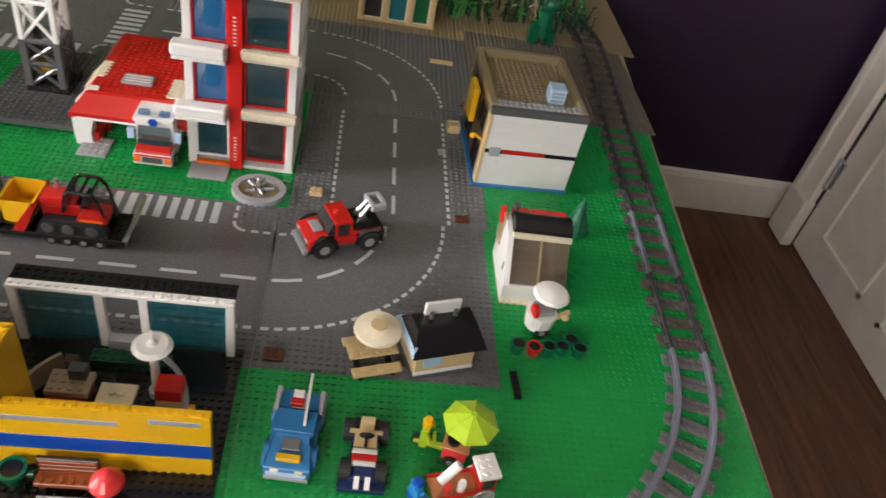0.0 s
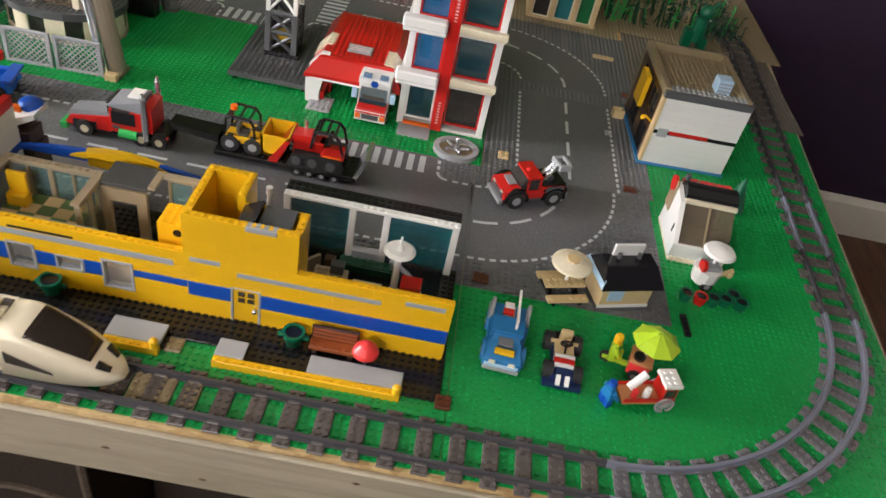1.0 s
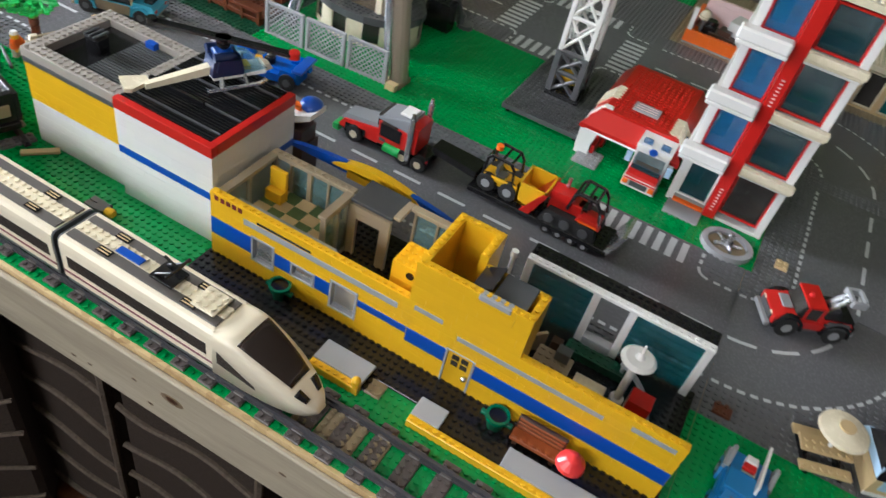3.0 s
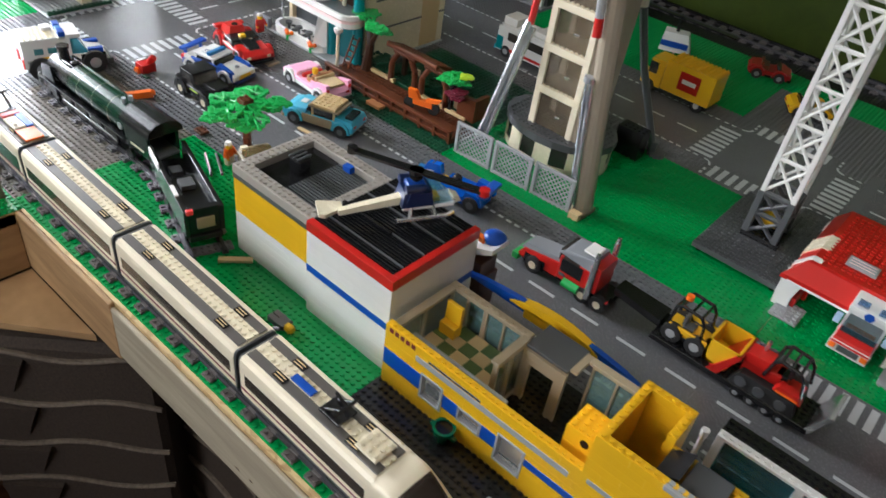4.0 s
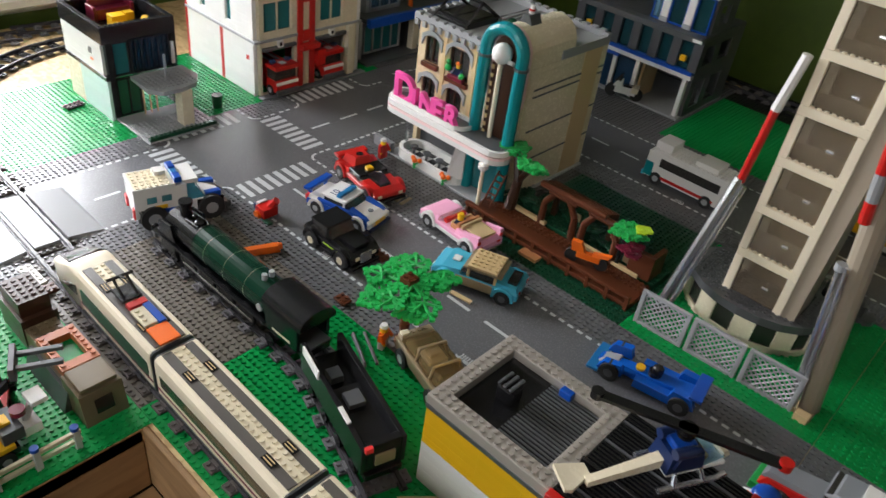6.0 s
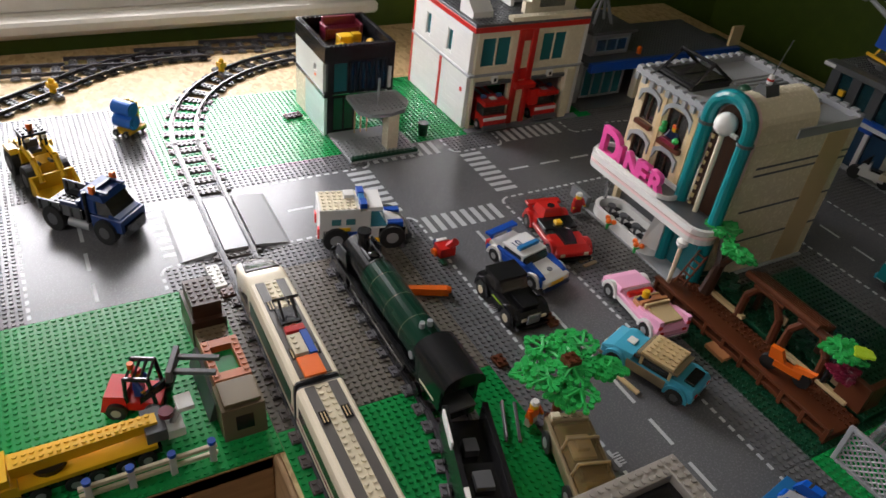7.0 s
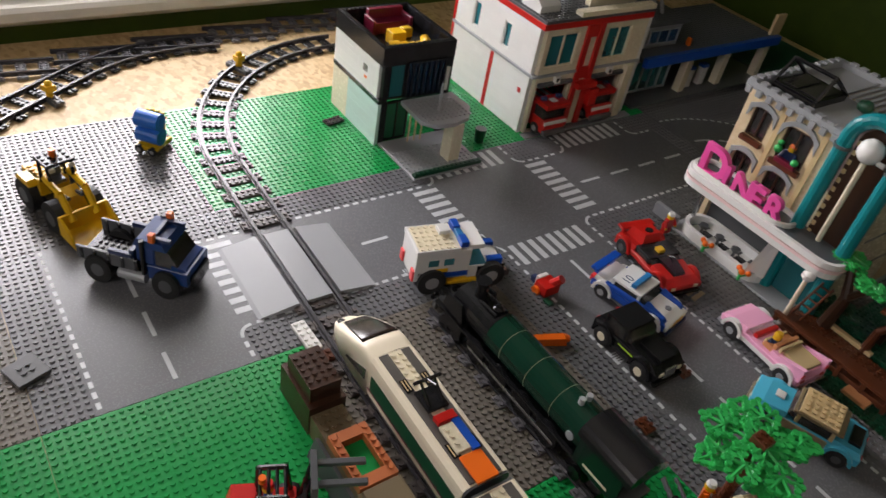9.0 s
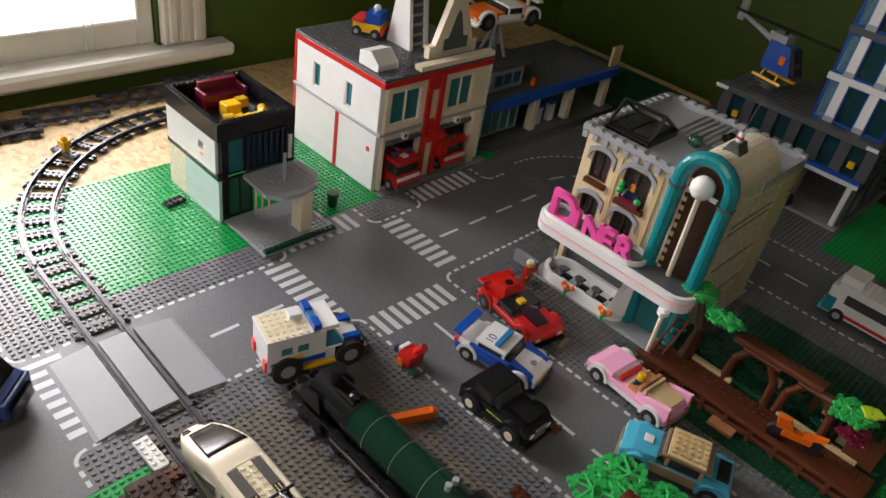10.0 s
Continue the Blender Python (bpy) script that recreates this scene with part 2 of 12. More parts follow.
# ---------------------------------------------------------------- building kit
class Shape:
    """Collects faces in studs; every solid added is convex, so that faces can be turned outward."""

    def __init__(self):
        self.v, self.f, self.smooth = [], [], []

    def solid(self, vs, fs, smooth=False):
        n = len(self.v)
        c = [sum(p[i] for p in vs) / len(vs) for i in range(3)]
        self.v.extend(vs)
        for face in fs:
            a, b, d = (vs[face[0]], vs[face[1]], vs[face[2]])
            e1, e2 = [b[i] - a[i] for i in range(3)], [d[i] - a[i] for i in range(3)]
            nx = (e1[1] * e2[2] - e1[2] * e2[1], e1[2] * e2[0] - e1[0] * e2[2], e1[0] * e2[1] - e1[1] * e2[0])
            out = sum(nx[i] * (a[i] - c[i]) for i in range(3)) >= 0
            self.f.append([n + k for k in (face if out else reversed(face))])
            self.smooth.append(smooth)
        return self

    def box(self, x0, y0, z0, x1, y1, z1, c=0.07):
        lo, hi = (min(x0, x1), min(y0, y1), min(z0, z1)), (max(x0, x1), max(y0, y1), max(z0, z1))
        c = min(c, *[(hi[i] - lo[i]) * 0.3 for i in range(3)])
        vs = []
        for k in range(8):
            s = [(k >> i) & 1 for i in range(3)]
            for a in range(3):
                vs.append(tuple((hi[i] if s[i] else lo[i]) + (0 if i == a else (-c if s[i] else c)) for i in range(3)))
        fs = []
        for a in range(3):
            o1, o2 = [i for i in range(3) if i != a]
            for s in (0, 1):
                fs.append([(s << a | p << o1 | q << o2) * 3 + a for p, q in ((0, 0), (1, 0), (1, 1), (0, 1))])
            for p in (0, 1):
                for q in (0, 1):
                    k0 = p << o1 | q << o2
                    k1 = k0 | 1 << a
                    fs.append([k0 * 3 + o1, k1 * 3 + o1, k1 * 3 + o2, k0 * 3 + o2])
        for k in range(8):
            fs.append([k * 3, k * 3 + 1, k * 3 + 2])
        return self.solid(vs, fs)

    def raw(self, x0, y0, z0, x1, y1, z1):
        vs = [(x, y, z) for z in (z0, z1) for y in (y0, y1) for x in (x0, x1)]
        return self.solid(vs, [[0, 1, 3, 2], [4, 5, 7, 6], [0, 1, 5, 4], [2, 3, 7, 6], [0, 2, 6, 4], [1, 3, 7, 5]])

    def hull(self, low, high):
        """A solid between two outlines with the same number of points."""
        n = len(low)
        fs = [list(range(n)), list(range(n, 2 * n))] + [[i, (i + 1) % n, n + (i + 1) % n, n + i] for i in range(n)]
        return self.solid(list(low) + list(high), fs)

    def prism(self, outline, axis, a, b):
        put = {"x": lambda p, w: (w, p[0], p[1]), "y": lambda p, w: (p[0], w, p[1]), "z": lambda p, w: (p[0], p[1], w)}[axis]
        return self.hull([put(p, a) for p in outline], [put(p, b) for p in outline])

    def cyl(self, x, y, z, r, h, axis="z", n=14, r2=None):
        r2 = r if r2 is None else r2
        ring = [(math.cos(2 * math.pi * i / n), math.sin(2 * math.pi * i / n)) for i in range(n)]
        put = {"z": lambda p, q, w: (x + p, y + q, z + w), "x": lambda p, q, w: (x + w, y + p, z + q), "y": lambda p, q, w: (x + p, y + w, z + q)}[axis]
        vs = [put(c * r, s * r, 0) for c, s in ring] + [put(c * r2, s * r2, h) for c, s in ring]
        return self.solid(vs, [list(range(n)), list(range(n, 2 * n))] + [[i, (i + 1) % n, n + (i + 1) % n, n + i] for i in range(n)])

    def ball(self, x, y, z, r, squash=1.0, n=14, m=8):
        vs, fs = [], []
        for j in range(m + 1):
            t = math.pi * j / m
            for i in range(n):
                a = 2 * math.pi * i / n
                vs.append((x + r * math.sin(t) * math.cos(a), y + r * math.sin(t) * math.sin(a), z + r * squash * math.cos(t)))
        for j in range(m):
            for i in range(n):
                q = [j * n + i, j * n + (i + 1) % n, (j + 1) * n + (i + 1) % n, (j + 1) * n + i]
                if j == 0:
                    q = [q[0], q[2], q[3]]
                if j == m - 1:
                    q = q[:2] + [q[-1]]
                fs.append(q)
        n0, c = len(self.v), Vector((x, y, z))
        self.v.extend(vs)
        for q in fs:
            a, b, d = (Vector(vs[k]) for k in q[:3])
            out = (b - a).cross(d - a).dot(a + b + d - 3 * c) >= 0
            self.f.append([n0 + k for k in (q if out else reversed(q))])
            self.smooth.append(True)
        return self

    def rod(self, p, q, r, n=8, r2=None):
        p, q = Vector(p), Vector(q)
        d = (q - p).normalized()
        s = d.orthogonal().normalized()
        t = d.cross(s)
        r2 = r if r2 is None else r2
        ring = [(math.cos(2 * math.pi * i / n), math.sin(2 * math.pi * i / n)) for i in range(n)]
        return self.hull([tuple(p + s * c * r + t * w * r) for c, w in ring], [tuple(q + s * c * r2 + t * w * r2) for c, w in ring])

    def tube(self, pts, r, n=10):
        for a, b in zip(pts, pts[1:]):
            self.rod(a, b, r, n)
        for a in pts[1:-1]:
            self.ball(*a, r, n=n, m=6)
        return self

    def studs(self, x0, y0, x1, y1, z, n=8, r=0.31, h=0.22, skip=None):
        n0 = len(self.v)
        ring = [(r * math.cos(2 * math.pi * (i + 0.5) / n), r * math.sin(2 * math.pi * (i + 0.5) / n)) for i in range(n)]
        for j in range(int(round(y1 - y0))):
            for i in range(int(round(x1 - x0))):
                cx, cy = x0 + i + 0.5, y0 + j + 0.5
                if skip and skip(cx, cy):
                    continue
                self.v.extend((cx + a, cy + b, z) for a, b in ring)
                self.v.extend((cx + a, cy + b, z + h) for a, b in ring)
                self.f.append([n0 + n + k for k in range(n)])
                self.f.extend([n0 + k, n0 + (k + 1) % n, n0 + n + (k + 1) % n, n0 + n + k] for k in range(n))
                self.smooth.extend([False] * (n + 1))
                n0 += 2 * n
        return self

    def brick(self, x0, y0, x1, y1, z0, z1):
        """A brick or plate with studs on top."""
        self.box(x0, y0, z0, x1, y1, z1)
        return self.studs(x0, y0, x1, y1, z1)

    def courses(self, x0, y0, x1, y1, z0, z1, seed=0):
        """A wall of bricks laid in bond, with open joints, along x or along y."""
        rng = random.Random(seed)
        along = abs(x1 - x0) >= abs(y1 - y0)
        a0, a1 = (x0, x1) if along else (y0, y1)
        rows = max(1, int(round((z1 - z0) / 1.2)))
        h = (z1 - z0) / rows
        for k in range(rows):
            a = a0
            while a < a1 - 0.01:
                b = min(a1, a + rng.choice((2, 3, 4, 4, 6, 8)))
                if a1 - b < 1:
                    b = a1
                za, zb, d = z0 + k * h + 0.008, z0 + (k + 1) * h - 0.008, rng.uniform(0.0, 0.012)
                if along:
                    self.raw(a + 0.01, y0 + d, za, b - 0.01, y1 - d, zb)
                else:
                    self.raw(x0 + d, a + 0.01, za, x1 - d, b - 0.01, zb)
                a = b
        return self

    def turned(self, m, start=0):
        self.v[start:] = [tuple(m @ Vector(p)) for p in self.v[start:]]
        return self

    def mesh(self, name, mat):
        me = bpy.data.meshes.new(name)
        me.from_pydata([(p[0] * U, p[1] * U, p[2] * U) for p in self.v], [], self.f)
        me.polygons.foreach_set("use_smooth", self.smooth)
        me.materials.append(mat)
        me.update()
        return me


def lettering(text, size):
    """Flat raised letters from the built-in font, in studs, lying face up."""
    txt = bpy.data.curves.new("letters", "FONT")
    txt.body, txt.size, txt.extrude, txt.align_x = text, size, 0.02, "CENTER"
    tmp = new("letters", txt)
    me = bpy.data.meshes.new_from_object(tmp.evaluated_get(bpy.context.evaluated_depsgraph_get()))
    bpy.data.objects.remove(tmp)
    s = Shape()
    s.v = [tuple(p.co) for p in me.vertices]
    s.f = [list(p.vertices) for p in me.polygons]
    s.smooth = [False] * len(s.f)
    bpy.data.meshes.remove(me)
    return s


def at(x, y, z=0.0, rz=0.0):
    return pose(x * U, y * U, z * U, 0, 0, rz)


def thing(name, label, category, x, y, z=0.0, rz=0.0, group="", kind=""):
    ob = new(name)
    ob.empty_display_size = 0.02
    ob.matrix_world = at(x, y, z, rz)
    return tagged(ob, label, category, group, kind)


def part(name, shape, mat, parent, label="", m=None):
    ob = new(name, shape.mesh(name, mat))
    ob.parent = parent
    if m is not None:
        ob.matrix_basis = m
    return tagged(ob, label) if label else ob


def solo(name, shape, mat, label, category, x, y, z=0.0, rz=0.0, group="", kind=""):
    ob = new(name, shape.mesh(name, mat))
    ob.matrix_world = at(x, y, z, rz)
    return tagged(ob, label, category, group, kind)

# ---------------------------------------------------------------- the room
FLOOR, CEIL, WEST, EAST, NORTH, SOUTH = -94.0, 206.0, -293.0, 158.0, 181.0, -262.0


def structure(name, shape, mat, label, category="wall"):
    ob = new(name, shape.mesh(name, mat))
    return tagged(ob, label, category, "", "structure")


structure("floor", Shape().raw(WEST - 8, SOUTH - 8, FLOOR - 4, EAST + 8, NORTH + 8, FLOOR), FLOORWOOD, "dark reddish-brown wooden floor boards", "floor")
structure("ceiling", Shape().raw(WEST - 8, SOUTH - 8, CEIL, EAST + 8, NORTH + 8, CEIL + 4), CEILPAINT, "plain off-white ceiling", "ceiling")
WIN_Y0, WIN_Y1, WIN_Z0, WIN_Z1 = -78.0, 22.0, 8.0, 150.0
w = Shape()
w.raw(WEST - 10, SOUTH - 8, FLOOR, WEST, WIN_Y0, CEIL).raw(WEST - 10, WIN_Y1, FLOOR, WEST, NORTH, CEIL)
w.raw(WEST - 10, WIN_Y0, FLOOR, WEST, WIN_Y1, WIN_Z0).raw(WEST - 10, WIN_Y0, WIN_Z1, WEST, WIN_Y1, CEIL)
structure("wall_west", w, WALLGREEN, "dark green painted wall with a window opening")
structure("wall_north", Shape().raw(WEST - 8, NORTH, FLOOR, 30, NORTH + 10, CEIL), WALLGREEN, "dark green painted wall behind the layout")
structure("wall_north_purple", Shape().raw(30, NORTH, FLOOR, EAST + 10, NORTH + 10, CEIL), WALLPURPLE, "dark purple painted wall")
DOOR_Y0, DOOR_Y1, DOOR_Z1 = 60.0, 162.0, FLOOR + 254.0
w = Shape()
w.raw(EAST, SOUTH - 8, FLOOR, EAST + 10, DOOR_Y0, CEIL).raw(EAST, DOOR_Y1, FLOOR, EAST + 10, NORTH, CEIL)
w.raw(EAST, DOOR_Y0, DOOR_Z1, EAST + 10, DOOR_Y1, CEIL)
structure("wall_east", w, WALLPURPLE, "dark purple painted wall with a door opening")
# south wall is out of view; its opening is added to go with the fill lamp
SW_X0, SW_X1 = -217.0, -52.0
w = Shape()
w.raw(WEST - 8, SOUTH - 10, FLOOR, SW_X0, SOUTH, CEIL).raw(SW_X1, SOUTH - 10, FLOOR, EAST + 10, SOUTH, CEIL)
w.raw(SW_X0, SOUTH - 10, FLOOR, SW_X1, SOUTH, 10).raw(SW_X0, SOUTH - 10, 170, SW_X1, SOUTH, CEIL)
structure("wall_south", w, WALLGREEN, "plain dark green wall, unseen, with an opening added behind the fill lamp")

# white baseboard with a moulded top
w = Shape()
w.prism([(NORTH, FLOOR), (NORTH - 2, FLOOR), (NORTH - 2, FLOOR + 15), (NORTH - 1.2, FLOOR + 17), (NORTH, FLOOR + 17.6)], "x", WEST, EAST)
structure("baseboard", w, WHITEPAINT, "white painted baseboard along the wall", "baseboard")


def room_window():
    win = thing("window_1", "white painted sash window with a deep sill and fluted casing", "window", WEST, -33, WIN_Z0, kind="structure")
    y0, y1, h = WIN_Y0 + 33, WIN_Y1 + 33, WIN_Z1 - WIN_Z0
    s = Shape()
    s.box(0.02, y0 - 14, -3.0, 6.0, y1 + 17, 0.3, 0.8)
    s.box(-9.5, y0 + 0.05, 0.01, 0.6, y1 - 0.05, 0.34, 0.1)
    s.prism([(0.02, -3.0), (2.6, -3.0), (1.8, -4.4), (0.9, -5.2), (0.02, -5.2)], "y", y0 - 12, y1 + 14)
    part("window_sill", s, WHITEPAINT, win, "white painted deep window sill")
    for side, ya in (("window_casing", y1 + 0.6), ("window_casing", y0 - 11.6)):
        s = Shape()
        s.box(0, ya, 0.3, 2.2, ya + 11, h + 10, 0.5)
        for k in range(3):
            s.box(2.0, ya + 1.4 + k * 3.0, 1, 3.0, ya + 3.4 + k * 3.0, h + 9, 0.45)
        part(side, s, WHITEPAINT, win)
    s = Shape()
    s.box(-6, y0, 0.34, -1, y0 + 4, h, 0.4).box(-6, y1 - 4, 0.34, -1, y1, h, 0.4)
    s.box(-6, y0 + 4, 0.34, -1, y1 - 4, 6.5, 0.4).box(-6, y0 + 4, h - 4, -1, y1 - 4, h, 0.4)
    s.box(-7, y0 + 4, h * 0.7 - 2, -2, y1 - 4, h * 0.7 + 2, 0.4)
    part("window_frame", s, WHITEPAINT, win)
    pane = part("pane", Shape().raw(-4.2, y0 + 4, 6.5, -3.8, y1 - 4, h - 4), GLASS_CLEAR, win)
    pane.visible_shadow = False
    s = Shape().rod((-0.5, y1 - 14, -2), (-0.6, y1 - 14.5, 60), 0.12, 5).rod((-0.5, y1 - 16, 3), (-0.6, y1 - 15.5, 60), 0.12, 5)
    s.cyl(-0.5, y1 - 16, 1.2, 0.5, 2.2, n=8, r2=0.25)
    part("blind_cord", s, P("white"), win, "thin white blind cords")


room_window()
tagged(new("backdrop", Shape().raw(WEST - 160, -420, -60, WEST - 158, 420, 420).mesh("backdrop", plastic("hazy_daylight", (0.8, 0.82, 0.85), 0.8))), "pale hazy daylight outside the window", "backdrop", "", "structure")
_m = MATS["hazy_daylight"].node_tree.nodes["Principled BSDF"]
_m.inputs["Emission Color"].default_value, _m.inputs["Emission Strength"].default_value = (0.97, 0.97, 0.96, 1), 4.2


def room_door():
    door = thing("door_1", "white painted panelled door in a wide moulded casing, closed", "door", EAST, DOOR_Y0, FLOOR, kind="structure")
    w, h = DOOR_Y1 - DOOR_Y0, DOOR_Z1 - FLOOR
    s = Shape().box(-3, -14, 0, 0, 0, h + 14, 0.6).box(-3, w, 0, 0, w + 13, h + 14, 0.6).box(-3, 0, h, 0, w, h + 14, 0.6)
    s.box(-4.4, w + 9, 0, -3, w + 13, h + 14, 0.5).box(-5, w - 1, 0, 0, w + 13, 22, 0.8)
    part("casing", s, WHITEPAINT, door)
    part("leaf", Shape().box(0.5, 0.3, 1, 5, w - 0.3, h - 0.3, 0.4), WHITEPAINT, door)
    for za, zb in ((14, 94), (108, 236)):
        for ya in (12, w / 2 + 6):
            s = Shape()
            b = ya + w / 2 - 18
            s.box(-0.6, ya, za, 0.6, ya + 2.5, zb, 0.4).box(-0.6, b - 2.5, za, 0.6, b, zb, 0.4)
            s.box(-0.6, ya, za, 0.6, b, za + 2.5, 0.4).box(-0.6, ya, zb - 2.5, 0.6, b, zb, 0.4)
            part("panel", s, WHITEPAINT, door)
    s = Shape().box(-0.8, w - 3, 30, 0.6, w, 42, 0.3).cyl(-1.0, w - 0.6, 29, 0.9, 14, n=10)
    part("hinge", s, CHROME, door, "painted steel hinge")


room_door()

# ---------------------------------------------------------------- the table
TOP = -0.2  # upper face of the board, under the plates


def east_edge(y):
    return 33.4 + 0.066 * (y + 5)


def layout_table():
    table = thing("layout_table", "large L-shaped home-made table of flake board with plank aprons", "table", 0, 0)
    s = Shape()
    s.prism([(-157, -32.5), (east_edge(-32.5), -32.5), (east_edge(152), 152), (-157, 152)], "z", TOP - 2.2, TOP)
    s.prism([(-291, -150), (-157, -150), (-157, 152), (-291, 152)], "z", TOP - 2.2, TOP)
    part("board", s, STRAND, table, "flake board table top")
    part("apron", Shape().box(-130, -33.3, -10.4, east_edge(-32.5) + 0.5, -32.5, TOP - 0.75, 0.2), APRON, table, "weathered off-white painted plank with knots")
    part("apron", Shape().box(-159, -33.3, -11.4, -130, -32.5, TOP - 0.05, 0.2), RAWWOOD, table, "bare brown plank")
    part("apron", Shape().box(-157.9, -150, -11.4, -157.0, -33.3, TOP - 0.05, 0.2), RAWWOOD, table, "bare brown plank")
    part("apron", Shape().prism([(east_edge(-32.4) + 0.1, -32.4), (east_edge(-32.4) + 0.5, -32.4), (east_edge(152) + 0.5, 152), (east_edge(152) + 0.1, 152)], "z", -10.6, TOP - 0.05), APRON, table)
    s = Shape().prism([(-156.8, -33.4), (-137, -33.4), (-156.8, -49)], "z", -12.8, -11.5)
    part("gusset", s, RAWWOOD, table, "triangular plywood corner brace")
    for x, y in ((-60, 40), (26, 30), (38, 145), (-190, 30), (-270, -145), (-288, 145), (-288, -145), (-100, 145)):
        part("leg", Shape().box(x - 5, y - 2.5, FLOOR, x + 5, y + 2.5, TOP - 2.2, 0.3), RAWWOOD, table)
    kn = random.Random(4)
    for x, z, r in [(-30.5, -4.2, 1.05), (-86.0, -4.6, 1.0), (-4.1, -7.4, 0.7), (-70.2, -5.2, 0.32), (-59.0, -8.2, 0.32), (-41.0, -3.0, 0.28)] + [(kn.uniform(-126, 28), kn.uniform(-9, -2), kn.uniform(0.2, 0.4)) for i in range(9)]:
        ring = Shape().cyl(0, 0, 0, 1.0, 0.03, axis="y", n=16)
        core = Shape().cyl(0, 0, 0, 0.55, 0.05, axis="y", n=12)
        m = Matrix.Translation((x, -33.33, z)) @ Matrix.Diagonal((r * 1.7, 1, r * 0.8, 1))
        k = part("knot", ring.turned(m), KNOT, table, "dark knot in the plank")
        part("knot_core", core.turned(Matrix.Translation((0, -0.02, 0)) @ m), P("dkbrown"), k)


layout_table()


def under_table():
    # dark fabric drawers with pale piping, and a white tub, below the table
    for x, w in ((-112, 30), (-151, 36)):
        tower = thing("fabric_chest", "dark woven storage chest with wavy pale piping under the table", "storage chest", x, -21.5, FLOOR, 0, "fabric chests under the table")
        part("body", Shape().box(0, 0, 0, w, 26, 80, 1.2), DARKCLOTH, tower, "dark woven fabric")
        for k in range(7):
            z = 76 - k * 11.6
            pts = [(0, 20, z)] + [(w * i / 12, -0.2, z + 1.5 * math.sin(i * 0.55 + k * 1.3 + x) - 0.1 * i) for i in range(13)] + [(w + 0.2, 6, z - 1.0), (w + 0.2, 24, z)]
            ring = [(0.62 * math.cos(a), 0.62 * math.sin(a)) for a in [math.pi * j / 3 for j in range(6)]]
            part("piping", sweep(Shape(), pts[1:14], ring), PALEPIPE, tower)
        part("edge_piping", Shape().rod((w - 0.4, 0, 0), (w - 0.4, 0, 80), 0.7, 6), PALEPIPE, tower)
    corner = thing("fabric_chest", "dark woven storage chest standing aslant in the table corner", "storage chest", -155.2, -49.4, FLOOR, 42.5, "fabric chests under the table")
    part("body", Shape().box(0, 0, 0, 32, 22, 79, 1.2), DARKCLOTH, corner, "dark woven fabric")
    ring = [(0.5 * math.cos(a), 0.5 * math.sin(a)) for a in [math.pi * j / 3 for j in range(6)]]
    for k in range(7):
        z = 76.5 - k * 11
        part("piping", sweep(Shape(), [(32 * i / 16, -0.2, z + 0.9 * math.sin(i * 0.5 + k * 1.7)) for i in range(17)], ring), PALEPIPE, corner)
        part("pocket", Shape().hull([(2 + i * 7, -0.3, z - 9) for i in range(2)] + [(9, 0.4, z - 9), (2, 0.4, z - 9)], [(1.5, -1.2, z - 1.2), (12, -1.2, z - 1.4), (12, 0.4, z - 1.4), (1.5, 0.4, z - 1.2)]), DARKCLOTH, corner)
    dark = thing("fabric_chest", "plain dark woven chest standing far back under the table", "storage chest", -81, -6, FLOOR, 0, "fabric chests under the table")
    part("body", Shape().box(0, 0, 0, 50, 30, 82, 1.2), DARKCLOTH, dark)
    part("lid", Shape().box(-0.4, -0.4, 82, 50.4, 30.4, 84, 0.6), DARKCLOTH, dark)
    tub = thing("storage_tub", "translucent white plastic storage tub under the table", "storage tub", -9, -22, FLOOR, 8)
    outline = [(26 * math.copysign(abs(math.cos(a)) ** 0.5, math.cos(a)), 15 * math.copysign(abs(math.sin(a)) ** 0.5, math.sin(a))) for a in [2 * math.pi * i / 28 for i in range(28)]]
    part("body", Shape().hull([(x * 0.86, y * 0.86, 0) for x, y in outline], [(x, y, 66) for x, y in outline]), TUBPLASTIC, tub)
    part("rim", Shape().hull([(x * 1.05, y * 1.06, 66) for x, y in outline], [(x * 1.05, y * 1.06, 68.5) for x, y in outline]), TUBPLASTIC, tub)
    part("lid", Shape().hull([(x * 0.98, y * 0.97, 68.5) for x, y in outline], [(x * 0.9, y * 0.86, 70) for x, y in outline]), TUBPLASTIC, tub)



# ---------------------------------------------------------------- plates under the town


def plate_mesh(w, d, mat, name):
    s = Shape().raw(0.03, 0.03, TOP, w - 0.03, d - 0.03, 0.0)
    return s.mesh(name, mat), Shape().studs(0, 0, w, d, 0).mesh("studs", mat)


PLATES = {}


def plate(x, y, w, d, key, label):
    """A studded plate lying on the board."""
    mat = {"green": P("green"), "grey": GREYPLATE, "tan": TANPLATE, "black": P("black"), "dkgreen": P("dkgreen"), "dkgrey": SHOULDER, "brown": P("dktan")}[key]
    if (w, d, key) not in PLATES:
        PLATES[w, d, key] = plate_mesh(w, d, mat, "baseplate")
    slab, knobs = PLATES[w, d, key]
    ob = new("baseplate", slab)
    ob.matrix_world = at(x, y)
    tagged(ob, label, "baseplate", "studded baseplates on the table")
    k = new("studs", knobs)
    k.parent = ob
    tagged(k, kind="stuff")
    return ob


